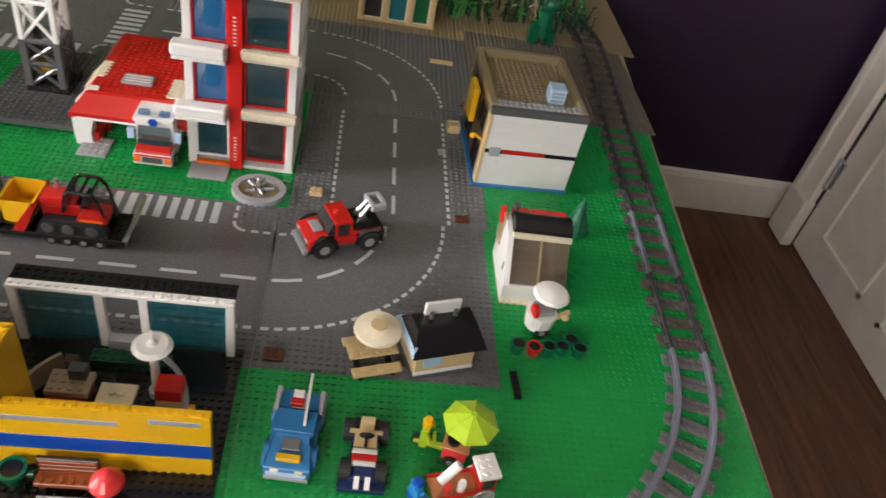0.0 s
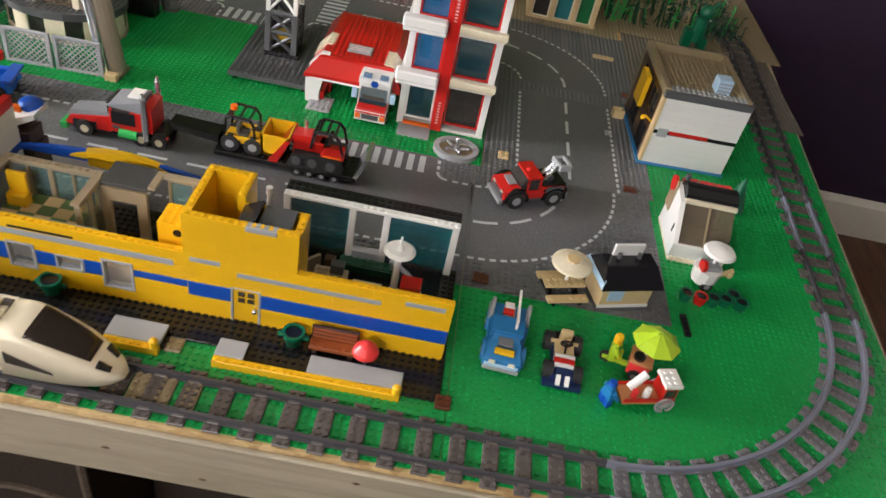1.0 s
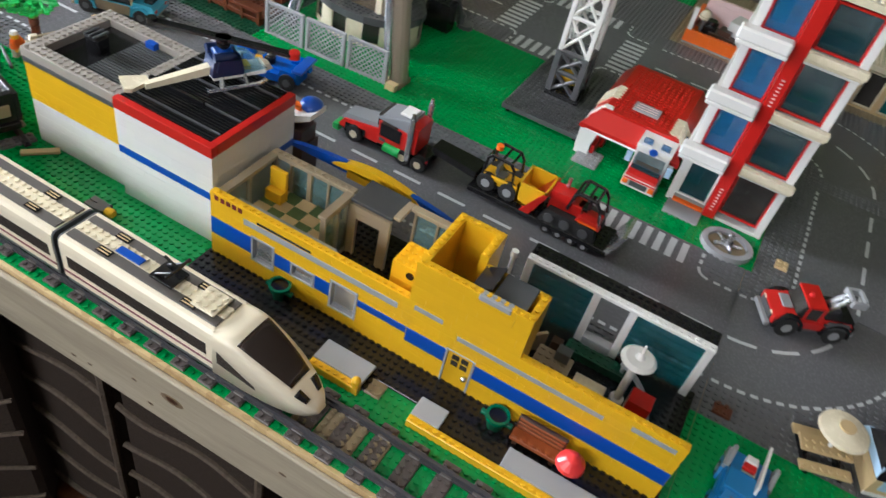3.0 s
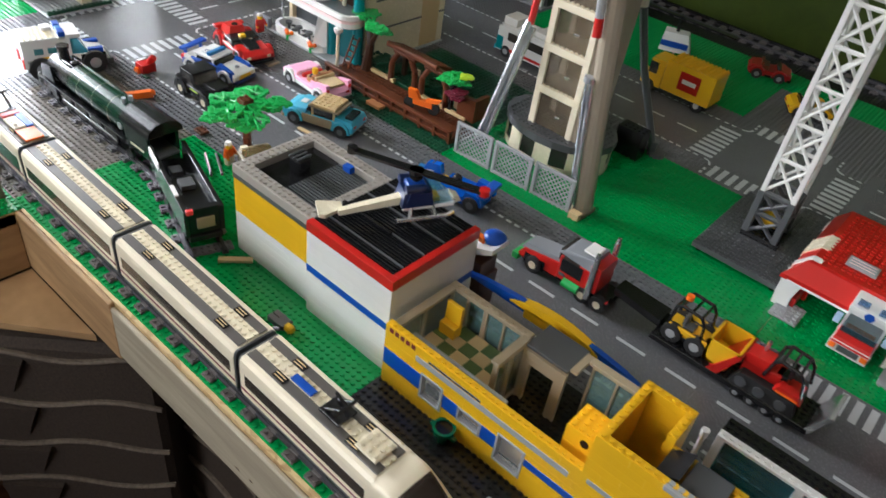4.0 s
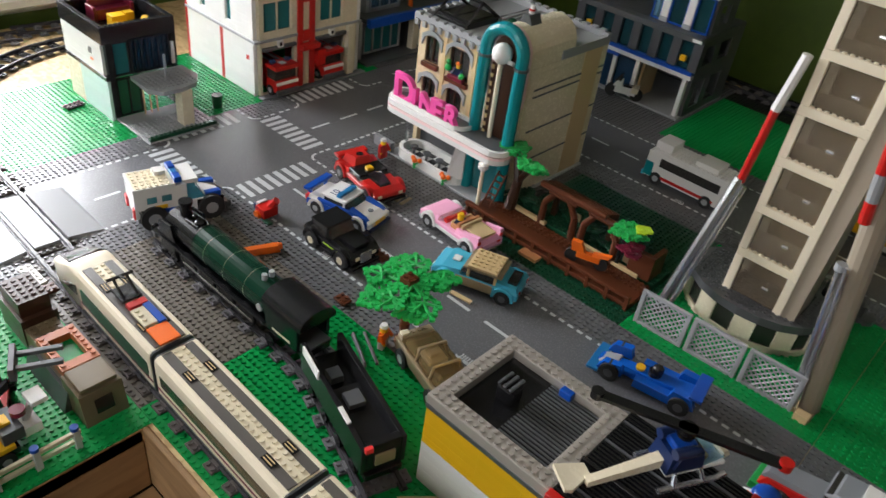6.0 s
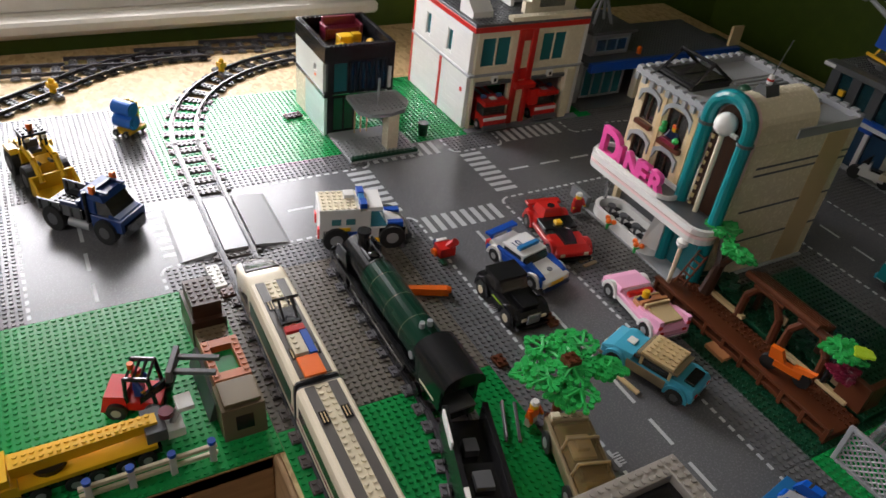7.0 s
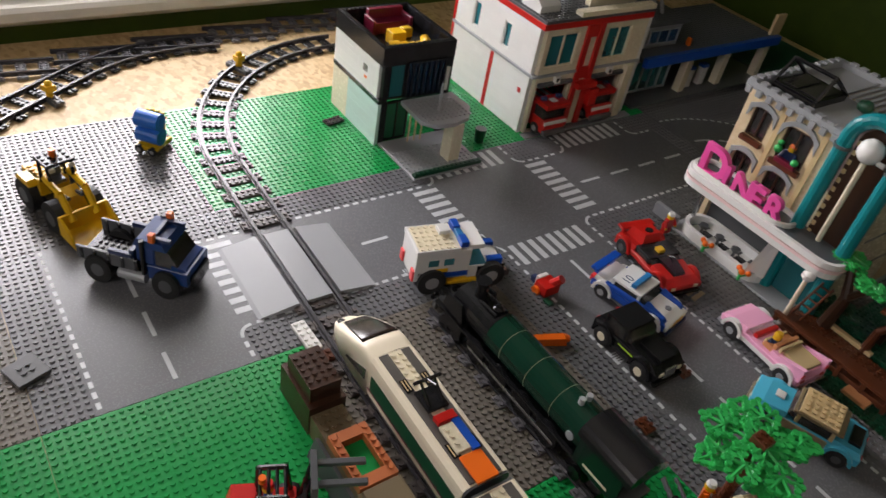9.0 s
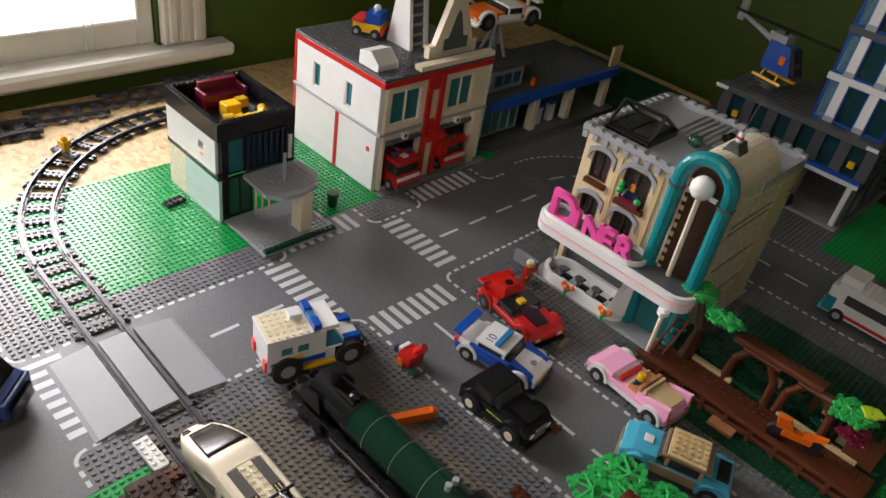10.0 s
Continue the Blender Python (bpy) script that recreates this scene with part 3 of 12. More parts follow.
G = "bright green studded baseplate"
for x in (-160, -128):
    plate(x, -32, 32, 32, "green", G + " beside the railway")
plate(-96, -32, 64, 32, "green", G + " under the station railway")
plate(-32, -32, 32, 32, "green", G + " with toy vehicles on it")
plate(0, -32, 32, 32, "green", G + " inside the railway curve")
plate(0, 0, 32, 32, "green", G + " beside the road")
plate(1, 32, 31, 38, "green", G + " beside the white shop")
for x in (-64, -96, -128):
    plate(x, 32, 32 if x < -64 else 33, 36, "green", G + " between the roads")
plate(-160, 32, 32, 36, "dkgreen", "dark green studded plate under the brown pergola")
plate(-192, 32, 32, 36, "grey", "grey studded plate under the diner")
plate(-192, -32, 32, 32, "tan", "light grey studded plate with a steam engine on it")
plate(-192, -64, 35, 32, "green", G + " with a forklift")
plate(-192, -96, 35, 32, "green", G + " with a crane truck")
plate(-256, -32, 32, 32, "green", G + " crossed by a railway curve")
plate(-256, 0, 32, 32, "green", G + " under the club house")
plate(-256, 32, 32, 36, "green", G + " under the fire station")
plate(-256, -64, 32, 32, "grey", "light grey studded plate by the tracks")
for x in (-256, -224):
    plate(x, -96, 32, 32, "tan", "greyish tan studded plate, sunlit")
plate(-256, 68, 32, 52, "grey", "grey studded forecourt plate")
plate(1, 70, 39, 36, "tan", "greyish tan studded plate under the track")
plate(0, 106, 44, 44, "brown", "dark tan studded plate under the plants")
plate(-64, 100, 64, 48, "brown", "dark tan studded plate behind the road")
plate(-128, 100, 32, 36, "green", G + " behind the road")
plate(-96, 124, 32, 12, "green", G + " behind the grey plate")
plate(-96, 100, 32, 24, "dkgrey", "dark grey studded plate behind the crossroads")
plate(-160, 100, 32, 36, "green", G + " beside the police station")
for x in (-160, -128, -96):
    plate(x, 136, 32, 14, "black", "black studded plate along the back of the layout")
plate(-200, 104, 40, 44, "dkgrey", "dark grey studded plate under the police station")
plate(-262, 120, 30, 28, "dkgreen", "dark green studded plate behind the petrol station")
plate(-232, 118, 32, 30, "dkgreen", "dark green studded corner plate")
# strips that stick out beyond the square plates at the table's east edge
for i, (y0, y1) in enumerate(((-32, 0), (0, 35), (35, 70))):
    ob = solo("baseplate", Shape().prism([(32.03, y0), (east_edge(y0) - 0.1, y0), (east_edge(y1) - 0.1, y1), (32.03, y1)], "z", TOP, 0.0), P("green"), G + ", narrow strip along the table edge", "baseplate", 0, 0, 0, 0, "studded baseplates on the table")
    tagged(part("studs", Shape().studs(32, y0, 40, y1, 0, skip=lambda px, py: px + 0.4 > east_edge(py)), P("green"), ob), kind="stuff")


# ---------------------------------------------------------------- road plates
def arc(cx, cy, r, a0, a1, n):
    return [(cx + r * math.cos(radians(a0 + (a1 - a0) * i / n)), cy + r * math.sin(radians(a0 + (a1 - a0) * i / n))) for i in range(n + 1)]


def strip(s, pts, half, z0=0.03, z1=0.05):
    """Paint along a line."""
    for (x0, y0), (x1, y1) in zip(pts, pts[1:]):
        d = math.hypot(x1 - x0, y1 - y0)
        nx, ny = -(y1 - y0) / d * half, (x1 - x0) / d * half
        s.hull([(x0 + nx, y0 + ny, z0), (x1 + nx, y1 + ny, z0), (x1 - nx, y1 - ny, z0), (x0 - nx, y0 - ny, z0)],
               [(x0 + nx, y0 + ny, z1), (x1 + nx, y1 + ny, z1), (x1 - nx, y1 - ny, z1), (x0 - nx, y0 - ny, z1)])


def sweep(s, pts, profile, closed=False):
    """One connected skin: a profile of (sideways, up) points carried along a line on the ground."""
    n, m, base = len(pts), len(profile), len(s.v)
    for i, p in enumerate(pts):
        a, b = pts[max(i - 1, 0)], pts[min(i + 1, n - 1)]
        d = math.hypot(b[0] - a[0], b[1] - a[1])
        nx, ny = -(b[1] - a[1]) / d, (b[0] - a[0]) / d
        up = p[2] if len(p) > 2 else 0.0
        s.v.extend((p[0] + nx * w, p[1] + ny * w, up + z) for w, z in profile)
    for i in range(n - 1):
        for k in range(m):
            q = [base + i * m + k, base + (i + 1) * m + k, base + (i + 1) * m + (k + 1) % m, base + i * m + (k + 1) % m]
            s.f.append(q)
            s.smooth.append(False)
    s.f.extend([[base + k for k in range(m)], [base + (n - 1) * m + k for k in reversed(range(m))]])
    s.smooth.extend([False, False])
    return s


RI, RO, RC = 6.0, 26.0, 15.6  # edges and middle of the road on a 32-stud plate


def dots(s, pts_of, length, pitch=1.75, size=1.05, half=0.27):
    k = 0.35
    while k + size < length:
        strip(s, [pts_of(k), pts_of(k + size)], half)
        k += pitch


def line(x0, y0, x1, y1):
    d = math.hypot(x1 - x0, y1 - y0)
    return (lambda u: (x0 + (x1 - x0) * u / d, y0 + (y1 - y0) * u / d)), d


def bow(cx, cy, r, a0, a1):
    return (lambda u: (cx + r * math.cos(radians(a0 + math.copysign(math.degrees(u / r), a1 - a0))), cy + r * math.sin(radians(a0 + math.copysign(math.degrees(u / r), a1 - a0))))), abs(radians(a1 - a0)) * r


def zebra(s, x0, y0, x1, y1, along):
    """White bars of a crossing; along: the way in which the bars follow one another."""
    k = 0.4
    span = (x1 - x0) if along == "x" else (y1 - y0)
    while k + 1.1 < span:
        if along == "x":
            s.raw(x0 + k, y0, 0.03, x0 + k + 1.1, y1, 0.05)
        else:
            s.raw(x0, y0 + k, 0.03, x1, y0 + k + 1.1, 0.05)
        k += 2.05


def road_plate(kind, x, y, rz, label):
    """kind: straight (along x), curve (from the west side to the north side), tee (straight with an arm to the north), cross."""
    road, paint = Shape(), Shape()
    if kind == "straight":
        road.raw(0, RI, -0.01, 32, RO, 0.03)
        skip = lambda px, py: RI < py < RO
        for yy in (RI + 0.5, RO - 0.5):
            dots(paint, *line(0, yy, 32, yy))
        for k in range(4):
            paint.raw(k * 8 + 1.6, RC - 0.3, 0.03, k * 8 + 6.4, RC + 0.3, 0.05)
        for q in range(5):
            paint.raw(20.3 + q * 0.42, RI + 0.3, 0.031, 20.5 + q * 0.42, RI + 1.7, 0.05)
    elif kind == "curve":
        half = (RO - RI) / 2
        sweep(road, arc(0, 32, (RO + RI) / 2, -90, 0, 24), [(half, -0.01), (half, 0.03), (-half, 0.03), (-half, -0.01)])
        skip = lambda px, py: RI < math.hypot(px, py - 32) < RO
        dots(paint, *bow(0, 32, RO - 0.5, -90, 0))
        dots(paint, *bow(0, 32, RI + 0.5, -90, 0))
        for k in range(4):
            f, length = bow(0, 32, 32 - RC, -90, 0)
            strip(paint, [f(0.6 + k * 6.4), f(2.7 + k * 6.4), f(4.8 + k * 6.4)], 0.3)
    else:
        arms = {"tee": "wen", "cross": "wens"}[kind]
        plan = [(0, RI), (RI, RI), (RI, 0), (RO, 0), (RO, RI), (32, RI)] if "s" in arms else [(0, RI), (32, RI)]
        road.prism(plan + [(32, RO), (RO, RO), (RO, 32), (RI, 32), (RI, RO), (0, RO)], "z", -0.01, 0.03)
        skip = lambda px, py: RI < py < RO or (RI < px < RO and (py > RO or "s" in arms))
        for sx, sy in ((0, 1), (1, 1)) + (((0, 0), (1, 0)) if "s" in arms else ()):
            ex, ey = (RI - 1.4 if sx == 0 else RO + 1.4), (RI - 1.4 if sy == 0 else RO + 1.4)
            a0 = {(0, 1): -90, (1, 1): 180, (0, 0): 0, (1, 0): 90}[sx, sy]
            cx, cy = ex, ey
            pts = arc(cx, cy, 1.9, a0, a0 + 90, 6)
            strip(paint, pts, 0.25)
            yy = RO - 0.5 if sy else RI + 0.5
            xx = RO - 0.5 if sx else RI + 0.5
            dots(paint, *(line(0, yy, ex - 0.5, yy) if sx == 0 else line(ex + 0.5, yy, 32, yy)))
            dots(paint, *(line(xx, ey + 0.5, xx, 32) if sy else line(xx, 0, xx, ey - 0.5)))
        if "s" not in arms:
            dots(paint, *line(0, RI + 0.5, 32, RI + 0.5))
            for k in range(4):
                paint.raw(k * 8 + 1.6, RC - 0.3, 0.03, k * 8 + 6.4, RC + 0.3, 0.05)
        zebra(paint, RI + 1.2, RO + 0.4, RO - 1.2, 31.4, "x")
        if "s" in arms:
            zebra(paint, RI + 1.2, 0.6, RO - 1.2, RI - 0.4, "x")
            zebra(paint, 0.6, RI + 1.2, RI - 0.4, RO - 1.2, "y")
            zebra(paint, RO + 0.4, RI + 1.2, 31.4, RO - 1.2, "y")
    ob = new("road_plate", Shape().raw(0.03, 0.03, TOP, 31.97, 31.97, 0).turned(Matrix.Translation((-16, -16, 0))).mesh("road_plate", SHOULDER))
    ob.matrix_world = at(x + 16, y + 16, 0, rz)
    tagged(ob, label, "road plate", "road plates of the toy town")
    home = Matrix.Translation((-16, -16, 0))
    part("road_surface", road.turned(home), ROAD, ob, "smooth dark grey roadway")
    tagged(part("road_markings", paint.turned(home), MARK, ob, "light grey printed road markings"), kind="stuff")
    tagged(part("studs", Shape().studs(0, 0, 32, 32, 0, skip=skip).turned(home), SHOULDER, ob), kind="stuff")
    return ob


ST = "dark grey road plate with a straight two-lane road"
RW = 68.6  # south side of the northern road
road_plate("curve", -32, 0, 0, "dark grey road plate with a curved road")
road_plate("tee", -64, 0, 0, "dark grey road plate with a junction and a pedestrian crossing")
road_a = road_plate("straight", -96, 0, 0, ST)
for x in (-128, -160, -192):
    copy_thing(road_a, at(x + 16, 16))
road_plate("cross", -224, 0, 0, "dark grey road plate with a crossroads and four pedestrian crossings")
copy_thing(road_a, at(-15, 48, 0, 90))
road_plate("curve", -31, RW, 90, "dark grey road plate with a curved road")
copy_thing(road_a, at(-48, RW + 16))
road_plate("cross", -98, RW, 0, "dark grey road plate with a crossroads and pedestrian crossings")
for x in (-130, -162, -194):
    copy_thing(road_a, at(x + 16, RW + 16))
road_plate("tee", -224, 32, 90, "dark grey road plate with a junction and a pedestrian crossing")
road_plate("curve", -226, RW, 180, "dark grey road plate with a curved road")
road_plate("tee", -224, -64, 0, "dark grey road plate with a junction and a pedestrian crossing")
copy_thing(road_a, at(-208, -16, 0, 90))
for x in (-31, -224):
    plate(x, 64, 32, 4, "dkgrey", "narrow dark grey filler plate between road plates")
plate(-226, 100, 26, 18, "dkgrey", "dark grey studded plate beside the road")
plate(-200, 100, 40, 4, "dkgrey", "narrow dark grey filler plate beside the road")


for x0, y0, x1, y1 in ((-226, 67.96, 1, 68.62), (-32.02, 68.6, -30.98, 100.6), (-66.02, 68.6, -63.98, 100.6), (-0.02, 64, 1.02, 68.6)):
    s = Shape().raw(0, 0, TOP, x1 - x0, y1 - y0, -0.012)
    solo("filler_strip", s, SHOULDER, "narrow dark grey strip closing a gap between plates", "small plate", x0, y0, 0, 0, "filler strips")


under_table()


# ---------------------------------------------------------------- railway
def rail_profile(s, pts):
    sweep(s, pts, [(0.5, 0.36), (0.5, 0.6), (0.22, 0.62), (0.22, 1.15), (-0.22, 1.15), (-0.22, 0.62), (-0.5, 0.6), (-0.5, 0.36)])


def sleeper_shape():
    s = Shape().box(-1, -4, 0, 1, 4, 0.4)
    s.studs(-1, -4, 1, -3, 0.4).studs(-1, 3, 1, 4, 0.4).studs(-1, -2.0, 1, 2.0, 0.4)
    s.box(-0.7, -3, 0.4, 0.7, -1.9, 0.66).box(-0.7, 1.9, 0.4, 0.7, 3, 0.66)
    return s


SLEEP = {}


def sleeper(parent, m, mat):
    if mat.name not in SLEEP:
        SLEEP[mat.name] = sleeper_shape().mesh("sleeper", mat)
    ob = new("sleeper", SLEEP[mat.name])
    ob.parent, ob.matrix_basis = parent, m


def track_straight(x, y, rz, railmat=RAIL, sleepmat=SLEEPER, length=16, z=0.0):
    tr = thing("straight_track", "straight toy railway track on brown-grey sleepers", "railway track", x, y, z, rz, "railway track pieces")
    for yy in (-2.45, 2.45):
        s = Shape()
        rail_profile(s, [(0, yy), (length, yy)])
        part("rail", s, railmat, tr)
    for k in range(int(length / 4)):
        sleeper(tr, at(k * 4 + 2, 0), sleepmat)
    return tr


def track_curve(x, y, rz, sign=1, railmat=RAILNEW, sleepmat=SLEEPER, degrees=22.5, r=40.0, z=0.0):
    """A curved piece that starts at x, y towards rz and bends left (sign 1) or right (-1)."""
    tr = thing("curved_track", "curved toy railway track with bluish rails", "railway track", x, y, z, rz, "railway track pieces")
    for rr in (r - 2.45, r + 2.45):
        s = Shape()
        rail_profile(s, [(rr * math.sin(radians(degrees * i / 5)), sign * (r - rr * math.cos(radians(degrees * i / 5)))) for i in range(6)])
        part("rail", s, railmat, tr)
    for k in range(4):
        a = degrees * (k + 0.5) / 4
        sleeper(tr, at(r * math.sin(radians(a)), sign * (r - r * math.cos(radians(a))), 0, sign * a), sleepmat)
    a = radians(degrees)
    c, q = math.cos(radians(rz)), math.sin(radians(rz))
    dx, dy = r * math.sin(a), sign * (r - r * math.cos(a))
    return x + c * dx - q * dy, y + q * dx + c * dy, rz + sign * degrees


LEAN = -0.877  # the main line runs slightly askew along the table's front edge


def main_line(x):
    return -28.4 - 0.0153 * (x + 56)


first = track_straight(-28.2, main_line(-28.2), LEAN)
for k in range(1, 14):
    copy_thing(first, at(-28.2 - 16 * k, main_line(-28.2 - 16 * k), 0, LEAN))
px, py, pa = -12.2, main_line(-12.2), LEAN
for k in range(4):
    px, py, pa = track_curve(px, py, pa, 1, RAILNEW, SLEEPERNEW, degrees=22.05)
east = track_straight(px, py, pa, RAIL, SLEEPER)
ex, ey = math.cos(radians(pa)), math.sin(radians(pa))
newer = track_straight(px + 16 * ex, py + 16 * ey, pa, RAILNEW, SLEEPER)
for k in range(2, 6):
    copy_thing(east, at(px + 16 * k * ex, py + 16 * k * ey, 0, pa))
px, py = px + 96 * ex, py + 96 * ey
for k in range(4):
    px, py, pa = track_curve(px, py, pa, 1, RAIL, SLEEPER)
north = track_straight(px, py, 180)
for k in range(1, 13):
    copy_thing(north, at(px - 16 * k, py, 0, 180))
# west end: over the ramp, then a curve to the north-west
px, py, pa = -235.0, main_line(-235.0), 180.0 + LEAN
for k in range(4):
    px, py, pa = track_curve(px, py, pa, -1, RAIL, P("black"))
wt = track_straight(-278.0, -75, 84, RAIL, SLEEPERNEW)
for k in range(1, 7):
    copy_thing(wt, at(-278.0 - 1.67 * k * 1.0, -75 + 15.9 * k, 0, 84 if k % 2 else 84))
# points that branch off the wall track
px, py, pa = -280.5, -10.0, -100.0
for k in range(2):
    px, py, pa = track_curve(px, py, pa, 1, RAIL, P("black"))
bx, by = math.cos(radians(pa)), math.sin(radians(pa))
br = track_straight(px, py, pa, RAIL, P("black"))
copy_thing(br, at(px + 16 * bx, py + 16 * by, 0, pa))
# siding under the steam engine
sd = track_straight(-190.0, -10.4, 0.4, RAIL, SLEEPERNEW)
copy_thing(sd, at(-174.0, -10.3, 0, 0.4))
px, py, pa = -158.0, -10.2, 0.4
px, py, pa = track_curve(px, py, pa, -1, RAIL, SLEEPERNEW, degrees=20)
copy_thing(sd, at(px, py, 0, pa))


def level_crossing():
    ramp = thing("level_crossing", "grey ramped level crossing with smooth panels and rails", "level crossing", -206.5, main_line(-206.5), 0.05, LEAN)
    z = 1.0
    s = Shape().prism([(-9.2, 0), (-3.2, 0), (-3.2, z), (-8.6, 0.25)], "x", -8, 8)
    part("panel", s, P("grey"), ramp, "smooth light grey ramp panel")
    s = Shape().prism([(9.2, 0), (3.2, 0), (3.2, z), (8.6, 0.25)], "x", -8, 8)
    part("panel", s, P("grey"), ramp)
    part("panel", Shape().box(-8, -2.0, 0.3, 8, 2.0, z), P("grey"), ramp)
    for yy in (-2.45, 2.45):
        s = Shape()
        rail_profile(s, [(-10, yy), (10, yy)])
        part("rail", s, RAIL, ramp)


level_crossing()

# ---------------------------------------------------------------- buildings of the toy town
def wall(parent, name, axis, a0, a1, z0, z1, p0, p1, mat, holes=(), seed=0, label=""):
    """A wall of bricks along an axis, between p0 and p1 the other way; holes are (a0, a1, z0, z1)."""
    s = Shape()
    zs = sorted({z0, z1, *[z for h in holes for z in h[2:] if z0 < z < z1]})
    for za, zb in zip(zs, zs[1:]):
        a = a0
        for h in sorted(holes) + [(a1, a1, za, zb)]:
            if h[2] < zb - 0.01 and h[3] > za + 0.01:
                if h[0] - a > 0.05:
                    if axis == "x":
                        s.courses(a, p0, h[0], p1, za, zb, seed)
                    else:
                        s.courses(p0, a, p1, h[0], za, zb, seed)
                a = max(a, h[1])
    return tagged(part(name, s, mat, parent, label), kind="stuff")


def glazing(parent, axis, a0, a1, z0, z1, p0, p1, frame, glass, bars=0, name="window", t=0.35):
    """A framed window with its pane, in a wall along an axis."""
    def put(s, a, za, b, zb, q0, q1):
        return s.box(a, q0, za, b, q1, zb, 0.05) if axis == "x" else s.box(q0, a, za, q1, b, zb, 0.05)
    s = Shape()
    put(s, a0, z0, a0 + t, z1, p0, p1), put(s, a1 - t, z0, a1, z1, p0, p1)
    put(s, a0 + t, z0, a1 - t, z0 + t, p0, p1), put(s, a0 + t, z1 - t, a1 - t, z1, p0, p1)
    ob = part(name, s, frame, parent)
    for k in range(bars):
        a = a0 + (a1 - a0) * (k + 1) / (bars + 1)
        part("glazing_bar", put(Shape(), a - t / 2, z0 + t, a + t / 2, z1 - t, p0, p1), frame, ob)
    mid = (p0 + p1) / 2
    pane = Shape()
    put(pane, a0 + t, z0 + t, a1 - t, z1 - t, mid - 0.06, mid + 0.06)
    part("pane", pane, glass, ob)
    return ob


def slab(parent, name, x0, y0, z0, x1, y1, z1, key, studs=False, label=""):
    s = Shape().box(x0, y0, z0, x1, y1, z1)
    if studs:
        s.studs(x0, y0, x1, y1, z1)
    return part(name, s, P(key), parent, label)


def station():
    st = thing("train_station", "open-topped yellow brick train station with blue and grey bands", "toy building", -96, -20)
    slab(st, "base", 0, 0, 0, 63, 22.5, 0.4, "black", True, "black studded base plate")
    slab(st, "base_step", 0, -2.2, 0, 28.6, 0, 0.4, "black", True)
    slab(st, "base_step", 35, -2.2, 0, 63, 0, 0.4, "black", True)
    slab(st, "tan_plate", 28.6, -2.2, 0, 30.6, 0, 0.4, "dktan", True, "tan plate between the platforms")
    holes = [(6.8, 10.4, 2.8, 7.0), (12.8, 16.4, 3.8, 6.2), (18.6, 22.6, 2.2, 7.0), (34.8, 38.6, 0.4, 6.4)]
    wall(st, "front_wall", "x", 0.5, 62.5, 0.4, 10.6, 4.5, 5.5, P("yellow"), holes, 1, "yellow brick front wall")
    wall(st, "tower_front", "x", 29, 43, 10.6, 16.6, 4.5, 5.5, P("yellow"), seed=2)
    tagged(part("wall_top", Shape().studs(1, 4.5, 29, 5.5, 10.6).studs(43, 4.5, 62, 5.5, 10.6).studs(29, 4.5, 43, 5.5, 16.6), P("yellow"), st, "row of yellow studs along the wall top"), kind="stuff")
    wall(st, "tower_side", "y", 5.5, 15, 0.4, 16.6, 29, 30, P("yellow"), seed=3)
    wall(st, "tower_back", "x", 30, 35, 0.4, 16.6, 14, 15, P("yellow"), seed=4)
    wall(st, "tower_inner", "y", 10, 14, 0.4, 16.6, 34, 35, P("yellow"), seed=5)
    wall(st, "tower_rear", "x", 35, 43, 0.4, 15.4, 9.5, 10.5, P("yellow"), seed=6)
    wall(st, "tower_side", "y", 5.5, 9.5, 0.4, 15.8, 42, 43, P("yellow"), seed=7)
    tagged(part("wall_top", Shape().studs(29, 6, 30, 15, 16.6).studs(30, 14, 35, 15, 16.6).studs(34, 10, 35, 14, 16.6).studs(35, 9.5, 43, 10.5, 15.4).studs(42, 5.5, 43, 9.5, 15.8), P("yellow"), st), kind="stuff")
    part("grey_coping", Shape().box(36.6, 4.4, 15.9, 40.4, 5.5, 16.62).studs(36.6, 4.5, 40.6, 5.5, 16.62), P("grey"), st, "light grey coping")
    part("glazing_rail", Shape().box(3.0, 6.6, 8.6, 17.6, 7.2, 9.2), P("grey"), st)
    slab(st, "roof_tile", 37.6, 5.7, 15.6, 41.6, 10.0, 16.0, "dkgrey", False, "dark grey smooth roof tile")
    part("roof_slope", Shape().prism([(35, 15.4), (37.4, 15.4), (37.4, 16.6)], "y", 6, 10), P("black"), st)
    part("lamp_post", Shape().cyl(36.2, 16.4, 0.4, 0.3, 12.4).cyl(36.2, 16.4, 12.8, 0.45, 0.9), P("white"), st)
    s = Shape()
    s.courses(25, 7, 29, 11, 0.4, 12.4, 9).studs(25, 7, 29, 11, 12.4)
    part("annex", s, P("yellow"), st, "small yellow block with a round opening")
    part("round_opening", Shape().cyl(29 - 1.5, 6.95, 11.2, 0.55, 0.1, axis="y"), P("black"), st)
    for x0, x1, z0, z1 in ((0.5, 6.8, 3.8, 6.6), (10.4, 12.8, 3.9, 6.2), (16.4, 18.6, 3.9, 6.2), (22.6, 29.4, 4.9, 6.1), (29.4, 34.8, 3.7, 6.1), (38.6, 62.5, 3.5, 5.9)):
        part("blue_band", Shape().box(x0, 4.46, z0, x1, 5.4, z1), P("blue"), st, "blue brick band")
    for x0, x1, z0, z1 in ((5.6, 27.8, 8.1, 9.1), (29.8, 33.6, 9.4, 10.2), (35.6, 53.6, 8.2, 9.0), (56.5, 61.6, 9.0, 9.8)):
        part("grey_band", Shape().box(x0, 4.46, z0, x1, 5.4, z1), P("grey"), st, "light grey tile band")
    part("black_band", Shape().box(7.6, 4.44, 9.2, 15.6, 5.4, 9.6), P("black"), st)
